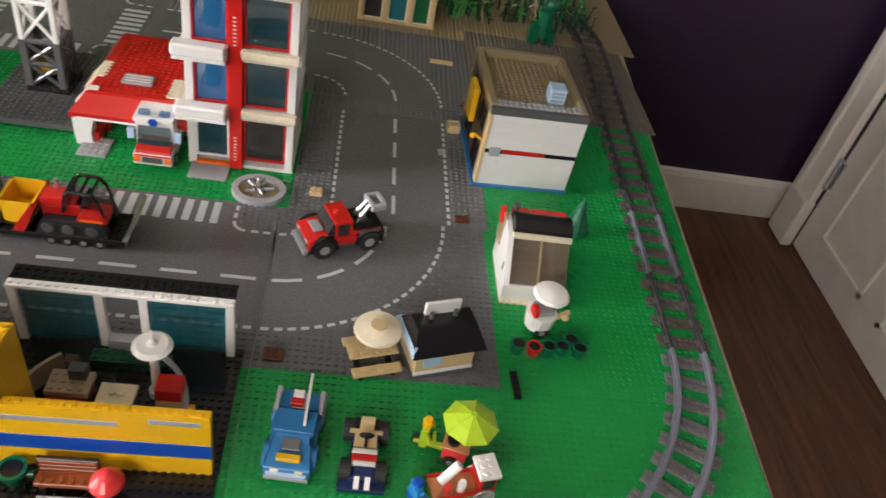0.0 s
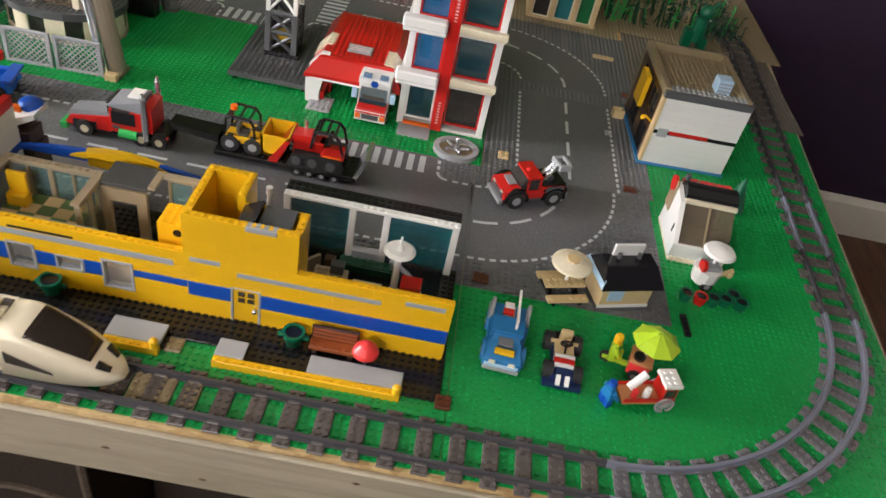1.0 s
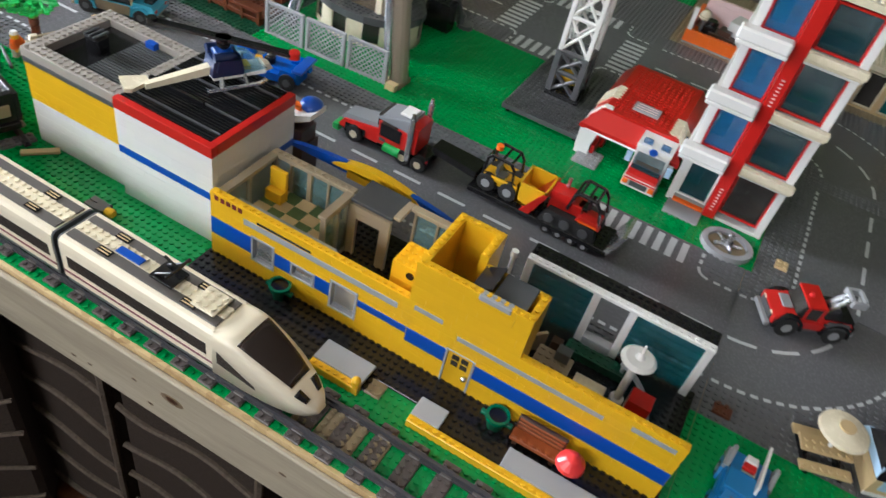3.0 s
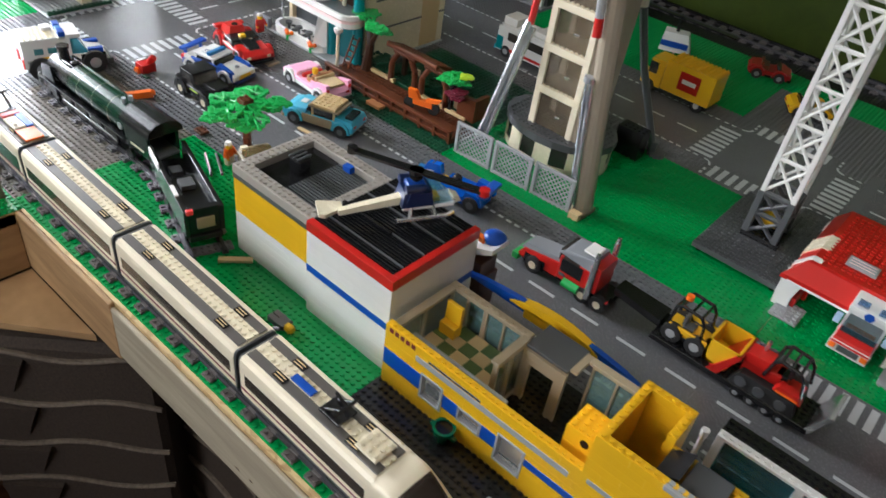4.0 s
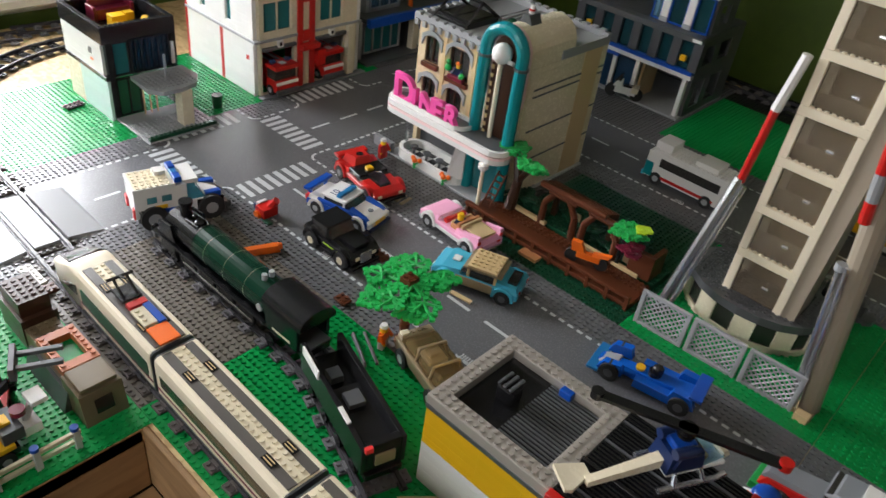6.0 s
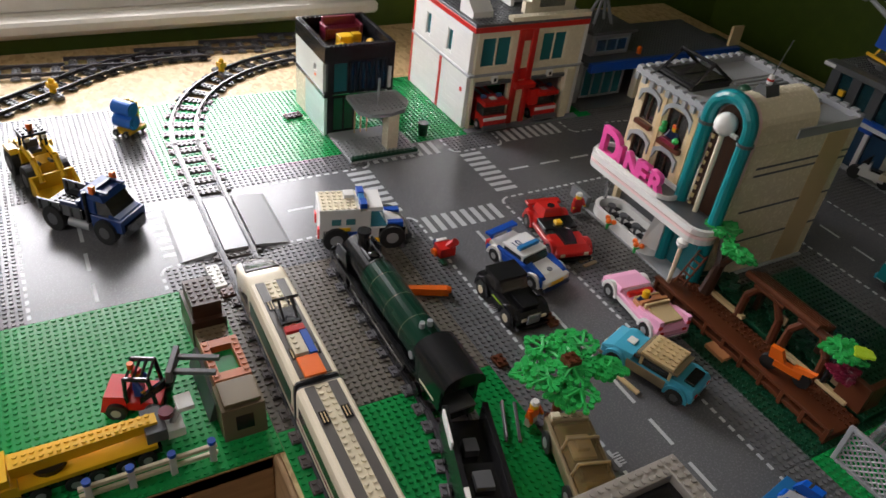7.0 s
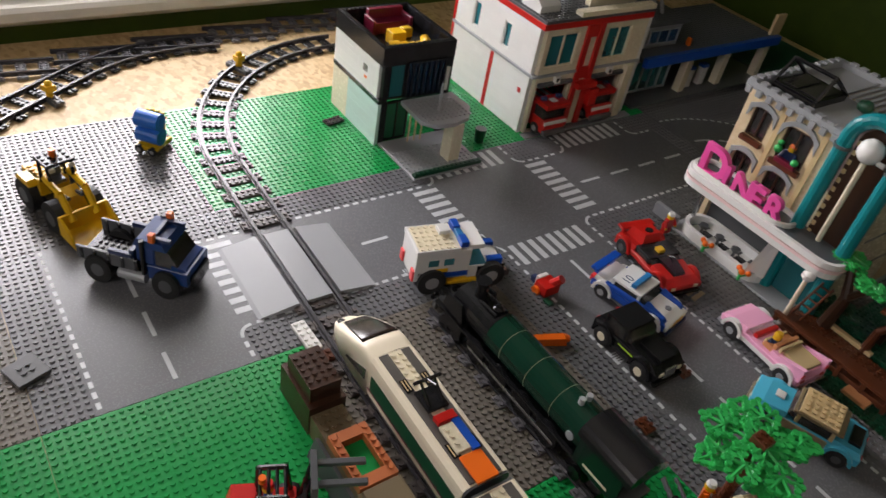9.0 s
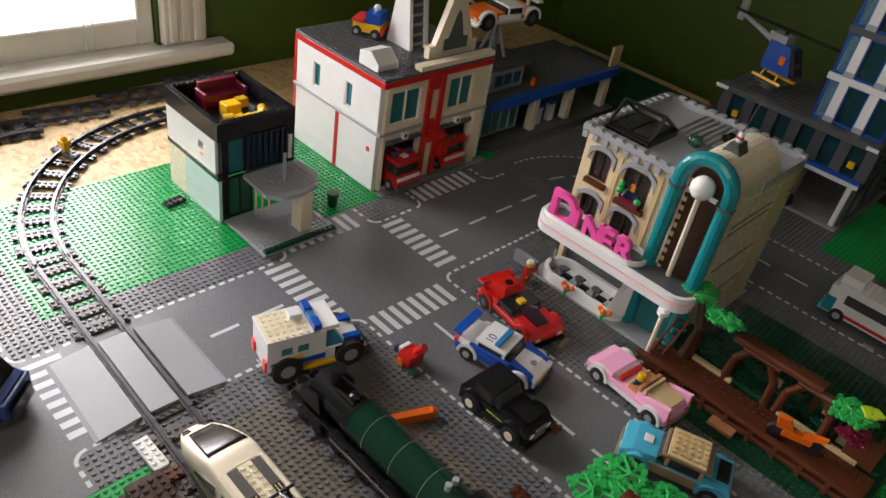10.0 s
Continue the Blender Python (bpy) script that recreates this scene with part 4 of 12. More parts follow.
    for k in range(5):
        part("sign_bar", Shape().box(1.2 + k * 0.9, 4.44, 9.6, 1.8 + k * 0.9, 4.55, 10.3), P("maroon"), st)
    glazing(st, "x", 6.8, 10.4, 2.8, 7.0, 4.4, 5.4, P("grey"), GLASS_CLEAR)
    glazing(st, "x", 12.8, 16.4, 3.8, 6.2, 4.4, 5.4, P("grey"), GLASS_CLEAR)
    glazing(st, "x", 18.6, 22.6, 2.2, 7.0, 4.4, 5.4, P("grey"), GLASS_CLEAR)
    door = part("door", Shape().box(35.1, 4.6, 0.4, 38.3, 5.1, 6.2), P("yellow"), st, "yellow door with four small panes")
    for i in range(2):
        for j in range(2):
            part("door_pane", Shape().box(35.7 + i * 1.2, 4.54, 3.9 + j * 1.05, 36.6 + i * 1.2, 4.64, 4.7 + j * 1.05, 0.03), GLASS_SMOKE, door)
    part("handle", Shape().cyl(37.9, 4.2, 3.0, 0.22, 0.45, axis="y").ball(37.9, 4.2, 3.0, 0.35), CHROME, door)
    part("door_frame", Shape().box(34.8, 4.42, 0.4, 35.1, 5.5, 6.4).box(38.3, 4.42, 0.4, 38.6, 5.5, 6.4).box(35.1, 4.42, 6.2, 38.3, 5.5, 6.4), P("grey"), st)
    # glazed back wall of the hall
    for x in (37.0, 46.3, 51.2, 61.0):
        part("post", Shape().box(x, 21, 0.4, x + 1, 22, 9.2), P("white"), st)
    for x0, x1 in ((38.0, 46.3), (52.2, 61.0)):
        ob = part("back_pane", Shape().box(x0, 21.4, 0.8, x1, 21.6, 9.2), GLASS_WALL, st, "teal see-through wall panel")
        for k in range(6):
            part("panel_rib", Shape().box(x0, 21.3, 1.6 + k * 1.2, x1, 21.42, 1.75 + k * 1.2, 0.02), GLASS_WALL, ob)
    part("back_panel", Shape().box(47.3, 20.4, 0.4, 51.2, 21.8, 2.2), P("grey"), st, "light grey sill under the opening")
    part("back_rail", Shape().box(37, 20.8, 9.2, 62, 22, 9.7).studs(37, 20.9, 62, 21.9, 9.7), P("white"), st, "white studded rail")
    part("back_ledge", Shape().box(37, 22, 9.2, 62, 24.4, 9.7).studs(37, 22.2, 62, 24.2, 9.7), P("black"), st, "black studded ledge")
    # hall furnishing
    pole = part("dish_pole", Shape().cyl(54.4, 14.6, 0.4, 0.5, 8.0).cyl(54.4, 14.6, 0.4, 0.9, 1.0), P("white"), st)
    part("dish", Shape().cyl(54.4, 14.6, 8.0, 0.8, 0.9, n=18, r2=2.2).cyl(54.4, 14.6, 8.9, 2.2, 0.4, n=18, r2=1.7).cyl(54.4, 14.6, 9.3, 0.6, 0.8, n=12, r2=0.3).cyl(54.4, 14.6, 10.0, 0.16, 1.3, n=8), P("white"), pole, "white saucer lamp with a spike")
    def ring(a0, a1, r=9.0):
        return [(49.5 + r * math.cos(radians(a)), 10.2 + r * math.sin(radians(a))) for a in range(a0, a1 + 1, 6)]
    part("curved_screen", sweep(Shape(), ring(132, 186), [(0.22, 0.4), (0.22, 3.5), (-0.22, 3.5), (-0.22, 0.4)]), STONE, st, "greyish tan curved screen")
    part("curved_rail", sweep(Shape(), ring(0, 66), [(0.25, 3.0), (0.25, 3.5), (-0.25, 3.5), (-0.25, 3.0)]), P("grey"), st, "grey curved rail")
    for a in (3, 33, 63):
        part("rail_post", Shape().cyl(49.5 + 9 * math.cos(radians(a)), 10.2 + 9 * math.sin(radians(a)), 0.4, 0.28, 2.7), P("grey"), st)
    part("kiosk", Shape().box(55.4, 10.8, 0.4, 58.0, 13.0, 2.6), P("dkred"), st)
    part("kiosk_band", Shape().box(55.3, 10.7, 2.6, 58.1, 13.1, 4.4), P("cream"), st)
    part("kiosk_top", Shape().box(55.3, 10.7, 4.4, 58.1, 13.1, 6.2), P("red"), st, "red block top")
    part("kiosk_side", Shape().box(58.6, 9.6, 0.4, 59.4, 11.4, 3.4), P("yellow"), st)
    part("counter_base", Shape().box(43.6, 10.6, 0.4, 47.6, 14.4, 2.8), P("dkred"), st)
    part("counter_top", Shape().box(43.4, 11.4, 2.8, 48.0, 14.6, 3.6).studs(43.5, 11.5, 47.5, 14.5, 3.6), STONE, st, "studded grey counter")
    part("till", Shape().box(45.6, 13.0, 3.8, 47.4, 14.4, 5.4), P("dkgrey"), st)
    part("stool", Shape().box(44.4, 15.0, 0.4, 45.8, 16.2, 4.4), P("dkbrown"), st)
    part("desk", Shape().box(49.0, 10.8, 0.4, 52.6, 13.4, 2.6), P("blue"), st)
    part("desk_top", Shape().box(48.8, 10.6, 2.6, 52.8, 13.6, 3.2).studs(49.8, 11.6, 51.8, 12.6, 3.2), P("cream"), st, "cream desk top")
    part("hedge", Shape().box(46, 17.6, 0.4, 55, 19.5, 1.8).studs(46, 17.6, 55, 19.2, 1.8), P("dkgreen"), st)
    # waiting room with a chequered floor
    part("raised_floor", Shape().box(1.5, 8.4, 0.4, 12.9, 16.5, 4.2), STONE, st)
    for i in range(5):
        for j in range(4):
            part("floor_tile", Shape().box(1.6 + i * 2.2, 8.5 + j * 2, 4.2, 3.8 + i * 2.2, 10.5 + j * 2, 4.6), P("tan") if (i + j) % 2 else plastic("plastic_olive", (0.10, 0.16, 0.05), 0.3), st)
    part("bench", Shape().box(2, 13.2, 4.6, 4.6, 14.8, 6.4).box(2, 14.2, 6.4, 4.6, 14.8, 9.4), P("yellow"), st, "yellow seat with a tall back")
    part("counter", Shape().box(12, 7, 0.4, 22, 8.4, 3.4).studs(12, 7, 22, 8, 3.4), P("tan"), st)
    for x0, x1 in ((0.5, 6.6), (6.6, 12.6)):
        glazing(st, "x", x0, x1, 0.4, 9.4, 16.6, 17.4, STONE, GLASS_AQUA, 1, "back_window")
    glazing(st, "y", 5.6, 16.6, 0.4, 9.4, 0.6, 1.4, STONE, GLASS_AQUA, 1, "side_window")
    glazing(st, "x", 21.5, 28.5, 0.4, 9.4, 19.0, 19.8, STONE, GLASS_AQUA, 1, "back_window")
    part("room_rim", Shape().box(0.4, 16.4, 9.4, 13.6, 17.6, 9.9).studs(1, 16.5, 13, 17.5, 9.9).box(0.4, 5.6, 9.4, 1.6, 16.4, 9.9).box(12.6, 10, 9.4, 13.8, 16.4, 9.9).box(21, 18.8, 9.4, 29, 20, 9.9).box(20, 16, 9.4, 21, 20, 9.9), STONE, st, "greyish tan rim of the glass room")
    part("flat_roof", Shape().box(13.8, 15.6, 9.2, 20, 20.6, 9.7), P("dkgrey"), st, "smooth dark grey flat roof")
    glazing(st, "y", 10, 16.4, 0.4, 9.4, 13.0, 13.8, STONE, GLASS_AQUA, 1, "side_window")
    wall(st, "partition", "x", 13.8, 20, 0.4, 9.0, 15.4, 16.0, STONE, [(15, 18.6, 0.4, 7)], 13)
    # curved sign board over the street side
    def bowed(x0, x1, base, rise=1.6):
        n = 12
        up = [(x0 + (x1 - x0) * i / n, base + rise * math.sin(math.pi * i / n) ** 0.7) for i in range(n + 1)]
        return [(x0, base - 0.2)] + up + [(x1, base - 0.2)]
    part("sign_board", Shape().prism(bowed(-1.5, 26.5, 7.4), "y", 22.2, 23.0), P("blue"), st, "long blue arched board")
    part("sign_crest", Shape().prism(bowed(6.5, 20.5, 8.0, 1.5), "y", 22.0, 23.2).box(9, 22, 6.6, 18, 23.2, 8.2), P("yellow"), st, "yellow arched crest")


station()


def platform(x, y, length, w, tiles):
    pf = thing("platform", "low platform edge with a yellow studded lip and light grey tiles", "platform", x, y, 0)
    part("base", Shape().box(0, 0, 0, length, w, 0.8).studs(0, 0, length, w, 0.8), P("black"), pf, "black studded base")
    part("yellow_edge", Shape().box(0, -1, 0, length, 0, 1.2).studs(0, -1, length, 0, 1.2), P("yellow"), pf, "yellow studded edge")
    for a, b in tiles:
        part("tile", Shape().box(a, 0, 0.9, b, w, 1.3), P("grey"), pf, "smooth light grey tile")
    part("end_knob", Shape().cyl(length - 0.5, -0.5, 1.2, 0.55, 0.8).ball(length - 0.5, -0.5, 2.0, 0.6), P("yellow"), pf)


platform(-74.6, -22.2, 6.8, 3.2, [(0, 6.8)])
platform(-61.2, -22.2, 23.2, 2.8, [(0, 3.6), (11.4, 23.2)])


def twin_shop():
    sh = thing("corner_shop", "white and yellow brick building with pale grey roof parapet", "toy building", -129, -13)
    w, d = 17.0, 15.0
    wall(sh, "lower_wall", "x", 0, w, 0, 7.0, 0, 1, P("white"), seed=21, label="white brick lower wall")
    wall(sh, "yellow_wall", "x", 0, w, 7.0, 12.8, 0, 1, P("yellow"), seed=22, label="yellow brick upper wall")
    wall(sh, "lower_wall", "y", 1, d, 0, 12.8, 0, 1, P("yellow"), seed=23)
    wall(sh, "back_wall", "x", 1, w, 0, 12.8, d - 1, d, P("white"), [(4, 8, 1.5, 7), (10, 14, 1.5, 7)], 24)
    part("grey_line", Shape().box(-0.1, -0.1, 12.8, w, d, 13.6), P("dkgrey"), sh, "dark grey course")
    s = Shape().box(-0.1, -0.1, 13.6, w, 2, 15).box(-0.1, d - 2, 13.6, w, d, 15).box(-0.1, 2, 13.6, 2, d - 2, 15).box(w - 2, 2, 13.6, w, d - 2, 15)
    s.studs(0, 0, w, 2, 15).studs(0, d - 2, w, d, 15).studs(0, 2, 2, d - 2, 15).studs(w - 2, 2, w, d - 2, 15)
    part("parapet", s, plastic("warm_grey", (0.36, 0.33, 0.29), 0.3), sh, "pale grey studded parapet")
    part("roof", Shape().box(2, 2, 12.8, w - 2, d - 2, 13.9), P("black"), sh, "sunken black ridged roof")
    for k in range(20):
        part("ridge", Shape().raw(8.0, 2.2 + k * 0.54, 13.89, w - 2.1, 2.46 + k * 0.54, 14.1), P("dkgrey"), sh)
    vent = part("roof_vent", Shape().box(4.6, 6.0, 13.9, 7.0, 8.4, 16.4, 0.35), P("black"), sh, "glossy black ribbed roof vent")
    for k in range(3):
        part("vent_rib", Shape().box(4.8 + k * 0.8, 5.9, 16.4, 5.2 + k * 0.8, 8.5, 16.7), P("dkgrey"), vent)
    part("blue_block", Shape().box(9.4, 12.0, 13.9, 11, 13, 15.0), P("blue"), sh)

    rd = thing("red_trimmed_shop", "white brick building with red top band and black ridged roof", "toy building", -112, -14)
    w, d = 15.6, 16.4
    wall(rd, "front_wall", "x", 0, w, 0, 7.2, 0, 1, P("white"), seed=25)
    part("blue_stripe", Shape().box(-0.03, -0.03, 7.2, w + 0.03, 1, 8.4), P("blue"), rd, "blue stripe")
    part("blue_stripe", Shape().box(w - 1, 1, 7.2, w + 0.03, d, 8.4), P("blue"), rd)
    wall(rd, "front_wall", "x", 0, w, 8.4, 14.0, 0, 1, P("white"), seed=26)
    wall(rd, "side_wall", "y", 1, d, 0, 7.2, w - 1, w, P("white"), seed=27)
    wall(rd, "side_wall", "y", 1, d, 8.4, 14.0, w - 1, w, P("white"), seed=28)
    wall(rd, "back_wall", "x", 0, w - 1, 0, 14.0, d - 1, d, P("white"), [(3, 6, 1, 8), (9, 12, 1, 8)], 29)
    wall(rd, "side_wall", "y", 1, d - 1, 0, 14.0, 0, 1, P("white"), seed=30)
    s = Shape().box(-0.05, -0.05, 14.0, w + 0.05, 1, 15.6).box(w - 1, 1, 14.0, w + 0.05, d, 15.6)
    part("red_band", s, P("red"), rd, "red band under the roof edge")
    part("roof", Shape().box(0, 1, 14.4, w - 1, d, 15.3), P("black"), rd, "black ridged roof")
    for k in range(28):
        part("ridge", Shape().raw(0.2, 1.2 + k * 0.54, 15.29, w - 1.2, 1.46 + k * 0.54, 15.52), P("dkgrey" if k % 7 == 3 else "black"), rd)
    part("rib", Shape().box(0, 6, 15.3, 9, 6.5, 16), P("black"), rd)
    sidebar = thing("street_stall", "dark brown market stall with a white awning beside the shop", "stall", -99, 3.4)
    part("body", Shape().box(0, 0, 0, 3.5, 4, 6.5).box(0, 0, 6.5, 3.2, 3.6, 9), P("dkbrown"), sidebar)
    part("awning", Shape().prism([(0, 9), (4.4, 11.4), (4.4, 12.2), (0, 10.4)], "y", 0.2, 4), P("white"), sidebar, "white sloping awning")
    part("dome", Shape().ball(2.6, 3.0, 12.0, 1.7, 0.6), P("blue"), sidebar, "blue domed parasol")
    part("flag", Shape().box(0.6, 1.2, 11.4, 2.0, 2.2, 12.2), P("orange"), sidebar)


twin_shop()


def hospital():
    hs = thing("hospital", "white toy hospital with blue glass and a red sign column", "toy building", -48, 41)
    w, d = 16.4, 16.0
    for k in range(4):
        z = k * 10.0
        if k < 4:
            s = Shape().box(-0.6 if k else 0, -0.8 if k else 0, z if k else 0, w + 0.1, d, z + (1.4 if k else 0.6))
            part("floor_slab", s, P("white"), hs, "white floor slab")
            if k:
                part("balcony_edge", Shape().box(-1.2, -3.2, z + 0.3, 6.4, -0.8, z + 2.2, 0.3), P("white"), hs, "deep white balcony")
                part("balcony_lip", Shape().box(-1.0, -3.0, z - 0.3, 6.4, -0.8, z + 0.3, 0.1), P("white"), hs)
                part("cream_ledge", Shape().box(8.5, -2.0, z + 0.7, w + 0.4, -0.8, z + 1.8).box(8.5, -1.6, z + 0.2, w + 0.2, -0.8, z + 0.7), P("cream"), hs, "cream window ledge")
                part("eave_line", Shape().box(-0.5, -0.7, z - 0.5, w, 0, z), P("white"), hs)
        top = z + 10 if k < 3 else z + 9
        for x0 in (0.0, w - 1.2):
            part("corner_post", Shape().box(x0, 0, z + 0.6, x0 + 1.2, 1.2, top), P("white"), hs)
            part("corner_post", Shape().box(x0, d - 1.2, z + 0.6, x0 + 1.2, d, top), P("white"), hs)
        glazing(hs, "x", 1.2, 6.4, z + 1.6, top - 0.6, 0.1, 0.9, P("red") if k else P("white"), GLASS_BLUE if k else GLASS_DEEP)
        glazing(hs, "x", 8.6, w - 1.2, z + 1.6, top - 0.4, 0.1, 0.9, P("red"), GLASS_DEEP if k else GLASS_SMOKE)
        glazing(hs, "y", 1.2, d - 1.2, z + 1.4, top - 0.3, w - 1.0, w - 0.3, P("white"), GLASS_CLEAR, 1, "side_window")
        wall(hs, "back_wall", "x", 1.2, w - 1.2, z + 1.4, top, d - 1, d, P("white"), [(3, 7, z + 3, z + 7)], 31 + k)
        wall(hs, "west_wall", "y", 1.2, d - 1.2, z + 1.4, top, 0, 1, P("white"), [(4, 12, z + 2, z + 7.5)], 41 + k)
        bed = part("bed", Shape().box(9.4, 4, z + 1.5, 14.4, 7, z + 3.0), P("ltblue"), hs, "pale blue bed inside")
        part("pillow", Shape().box(9.5, 4.2, z + 3, 10.8, 6.8, z + 3.4), P("white"), bed)
        part("cupboard", Shape().box(2, 5, z + 1.5, 4, 8, z + 6), P("medazure"), hs)
    part("sign_column", Shape().box(6.5, -0.9, 0.4, 8.5, 0.9, 40), P("red"), hs, "tall red sign column")
    for i in range(8):
        part("sign_bar", Shape().box(7.2, -0.96, 2.0 + i * 0.6, 7.7, -0.9, 2.22 + i * 0.6, 0.02), P("palepink"), hs)
        part("sign_bar", Shape().box(7.2, -0.96, 22.0 + i * 0.6, 7.7, -0.9, 22.22 + i * 0.6, 0.02), P("palepink"), hs)
    part("roof_terrace", Shape().box(-0.4, -0.6, 39, w, d, 40).studs(0, 0, w - 1, d, 40), P("cream"), hs, "cream studded roof terrace")
    part("doorstep", Shape().box(0.6, -4.4, 0.0, 6.6, 0, 0.4), P("grey"), hs, "light grey paving tile")
    part("threshold", Shape().box(1.2, -0.6, 0.4, 6.4, 0.4, 0.8), P("orange"), hs)
    part("roof_machine", Shape().box(9.4, 2.2, 40, 13.6, 5.4, 42.0).box(10.4, 2.6, 42, 12.6, 4.6, 43.4), P("azure"), hs, "blue rooftop unit")
    part("roof_cap", Shape().box(10.0, 1.8, 43.4, 13.2, 4.8, 44.0), P("white"), hs)
    for k in range(3):
        part("roof_box", Shape().box(2 + k * 4, 5, 40, 4.4 + k * 4, 8, 41.6), P("white" if k % 2 else "dkgrey"), hs)
    gr = thing("ambulance_bay", "red-roofed ambulance bay with white arched legs", "toy building", -64.6, 44)
    s = Shape().prism([(-0.8, 6.6), (1.2, 9.0), (14, 9.0), (16.2, 6.4), (16.2, 5.6), (-0.8, 5.8)], "y", 0, 20)
    part("roof", s, P("red"), gr, "red pitched roof")
    part("roof_studs", Shape().studs(2, 1, 13, 19, 9.0), P("red"), gr)
    part("eave", Shape().hull([(-1.6, -2.2, 5.2), (16.4, -2.2, 5.2), (16.2, 0.1, 6.2), (-0.8, 0.1, 6.2)], [(-1.4, -2.2, 6.0), (16.4, -2.2, 6.0), (14.4, 0.4, 9.0), (1.0, 0.4, 9.0)]), P("red"), gr, "red sloping front eave")
    part("roof_lip", Shape().box(-0.4, -2.3, 5.0, 15.8, -1.4, 5.4), P("white"), gr)
    part("roof_sign", Shape().box(5.2, 3.2, 9.0, 9.8, 6.0, 9.45), P("grey"), gr, "pale grey roof hatch")
    slope = [(-1.0, 5.6), (-1.0, 6.75), (1.1, 9.2), (2.6, 9.2), (2.6, 8.9), (1.2, 8.8), (-0.6, 6.6), (-0.6, 5.6)]
    part("cream_side", Shape().prism(slope, "y", 4.6, 9.4), P("cream"), gr, "cream curved roof edge")
    part("white_corner", Shape().prism(slope, "y", 0.2, 1.4), P("white"), gr)
    part("grey_slope", Shape().prism([(12.6, 9.2), (14.2, 9.2), (16.5, 6.5), (16.5, 5.6), (16.1, 5.6), (13.9, 8.8)], "y", 0.6, 6.4), P("cream"), gr, "cream right-hand slope")
    part("slope_badge", Shape().cyl(15.3, 3.4, 7.8, 0.6, 0.4, axis="x", n=8), P("dkgrey"), gr)
    for k in range(3):
        part("hatch_bar", Shape().box(5.6, 3.6 + k * 0.8, 9.45, 9.4, 3.9 + k * 0.8, 9.49, 0.01), P("palepink"), gr)
    for y0 in (-1.8, 17.0):
        part("arch_leg", Shape().prism([(-1.0, 0), (1.5, 0), (1.4, 2.2), (1.9, 4.6), (3.4, 5.7), (-1.2, 5.7), (-1.2, 2.4)], "y", y0, y0 + 2.6), P("white"), gr, "white arched leg")
    part("arch_lining", Shape().box(1.5, -1.0, 0, 2.2, 3.6, 2.0), P("red"), gr)
    part("middle_leg", Shape().box(1.2, 2.8, 2.0, 2.6, 4.6, 5.7), P("cream"), gr, "cream middle leg")
    part("middle_leg_base", Shape().box(1.1, 2.6, 0, 2.9, 4.8, 2.0), P("red"), gr)
    part("end_wall", Shape().courses(0, 19, 15, 20, 0, 5.8, 3), P("white"), gr)
    part("pavement", Shape().box(-0.2, -5, 0, 4.2, 0, 0.4).studs(0, -5, 4, 0, 0.4), P("grey"), gr, "light grey paving")
    fo = thing("fountain", "round light grey fountain with a silver jet", "fountain", -36, 35.0)
    fo.matrix_world = at(-36, 35.0) @ Matrix.Scale(0.82, 4)
    ring = [(4.6 * math.cos(a), 4.0 * math.sin(a)) for a in [2 * math.pi * i / 24 for i in range(24)]]
    s = Shape()
    sweep(s, [(x, y) for x, y in ring] + [ring[0]], [(0.7, 0), (0.7, 1.2), (-0.5, 1.2), (-0.5, 0)])
    part("basin", s, P("grey"), fo)
    part("water", Shape().cyl(0, 0, 0.1, 4.0, 0.4, n=20), P("dktan"), fo)
    part("jet", Shape().cyl(0, 0, 0.4, 1.4, 0.8).cyl(0, 0, 1.2, 0.5, 1.6).ball(0, 0, 3.2, 0.6), CHROME, fo)
    for k in range(5):
        a = 2 * math.pi * k / 5
        part("spout", Shape().rod((1.0 * math.cos(a), 1.0 * math.sin(a), 1.0), (2.8 * math.cos(a), 2.8 * math.sin(a), 1.4), 0.4), CHROME, fo)


hospital()


def lattice_tower(parent, x, y, w, z0, z1, bay, key, r=0.35):
    for dx in (0, w):
        for dy in (0, w):
            part("tower_leg", Shape().box(x + dx - r, y + dy - r, z0, x + dx + r, y + dy + r, z1), P(key), parent)
    n = int((z1 - z0) / bay)
    for k in range(n):
        za, zb = z0 + k * bay, z0 + (k + 1) * bay
        s = Shape()
        for (xa, ya), (xb, yb) in (((0, 0), (w, 0)), ((w, 0), (w, w)), ((w, w), (0, w)), ((0, w), (0, 0))):
            p, q = (x + xa, y + ya), (x + xb, y + yb)
            s.rod((*p, za), (*q, zb), r * 0.7, 6).rod((*q, za), (*p, zb), r * 0.7, 6).rod((*p, zb), (*q, zb), r * 0.9, 6)
        part("lattice", s, P(key), parent, "crossed lattice braces")


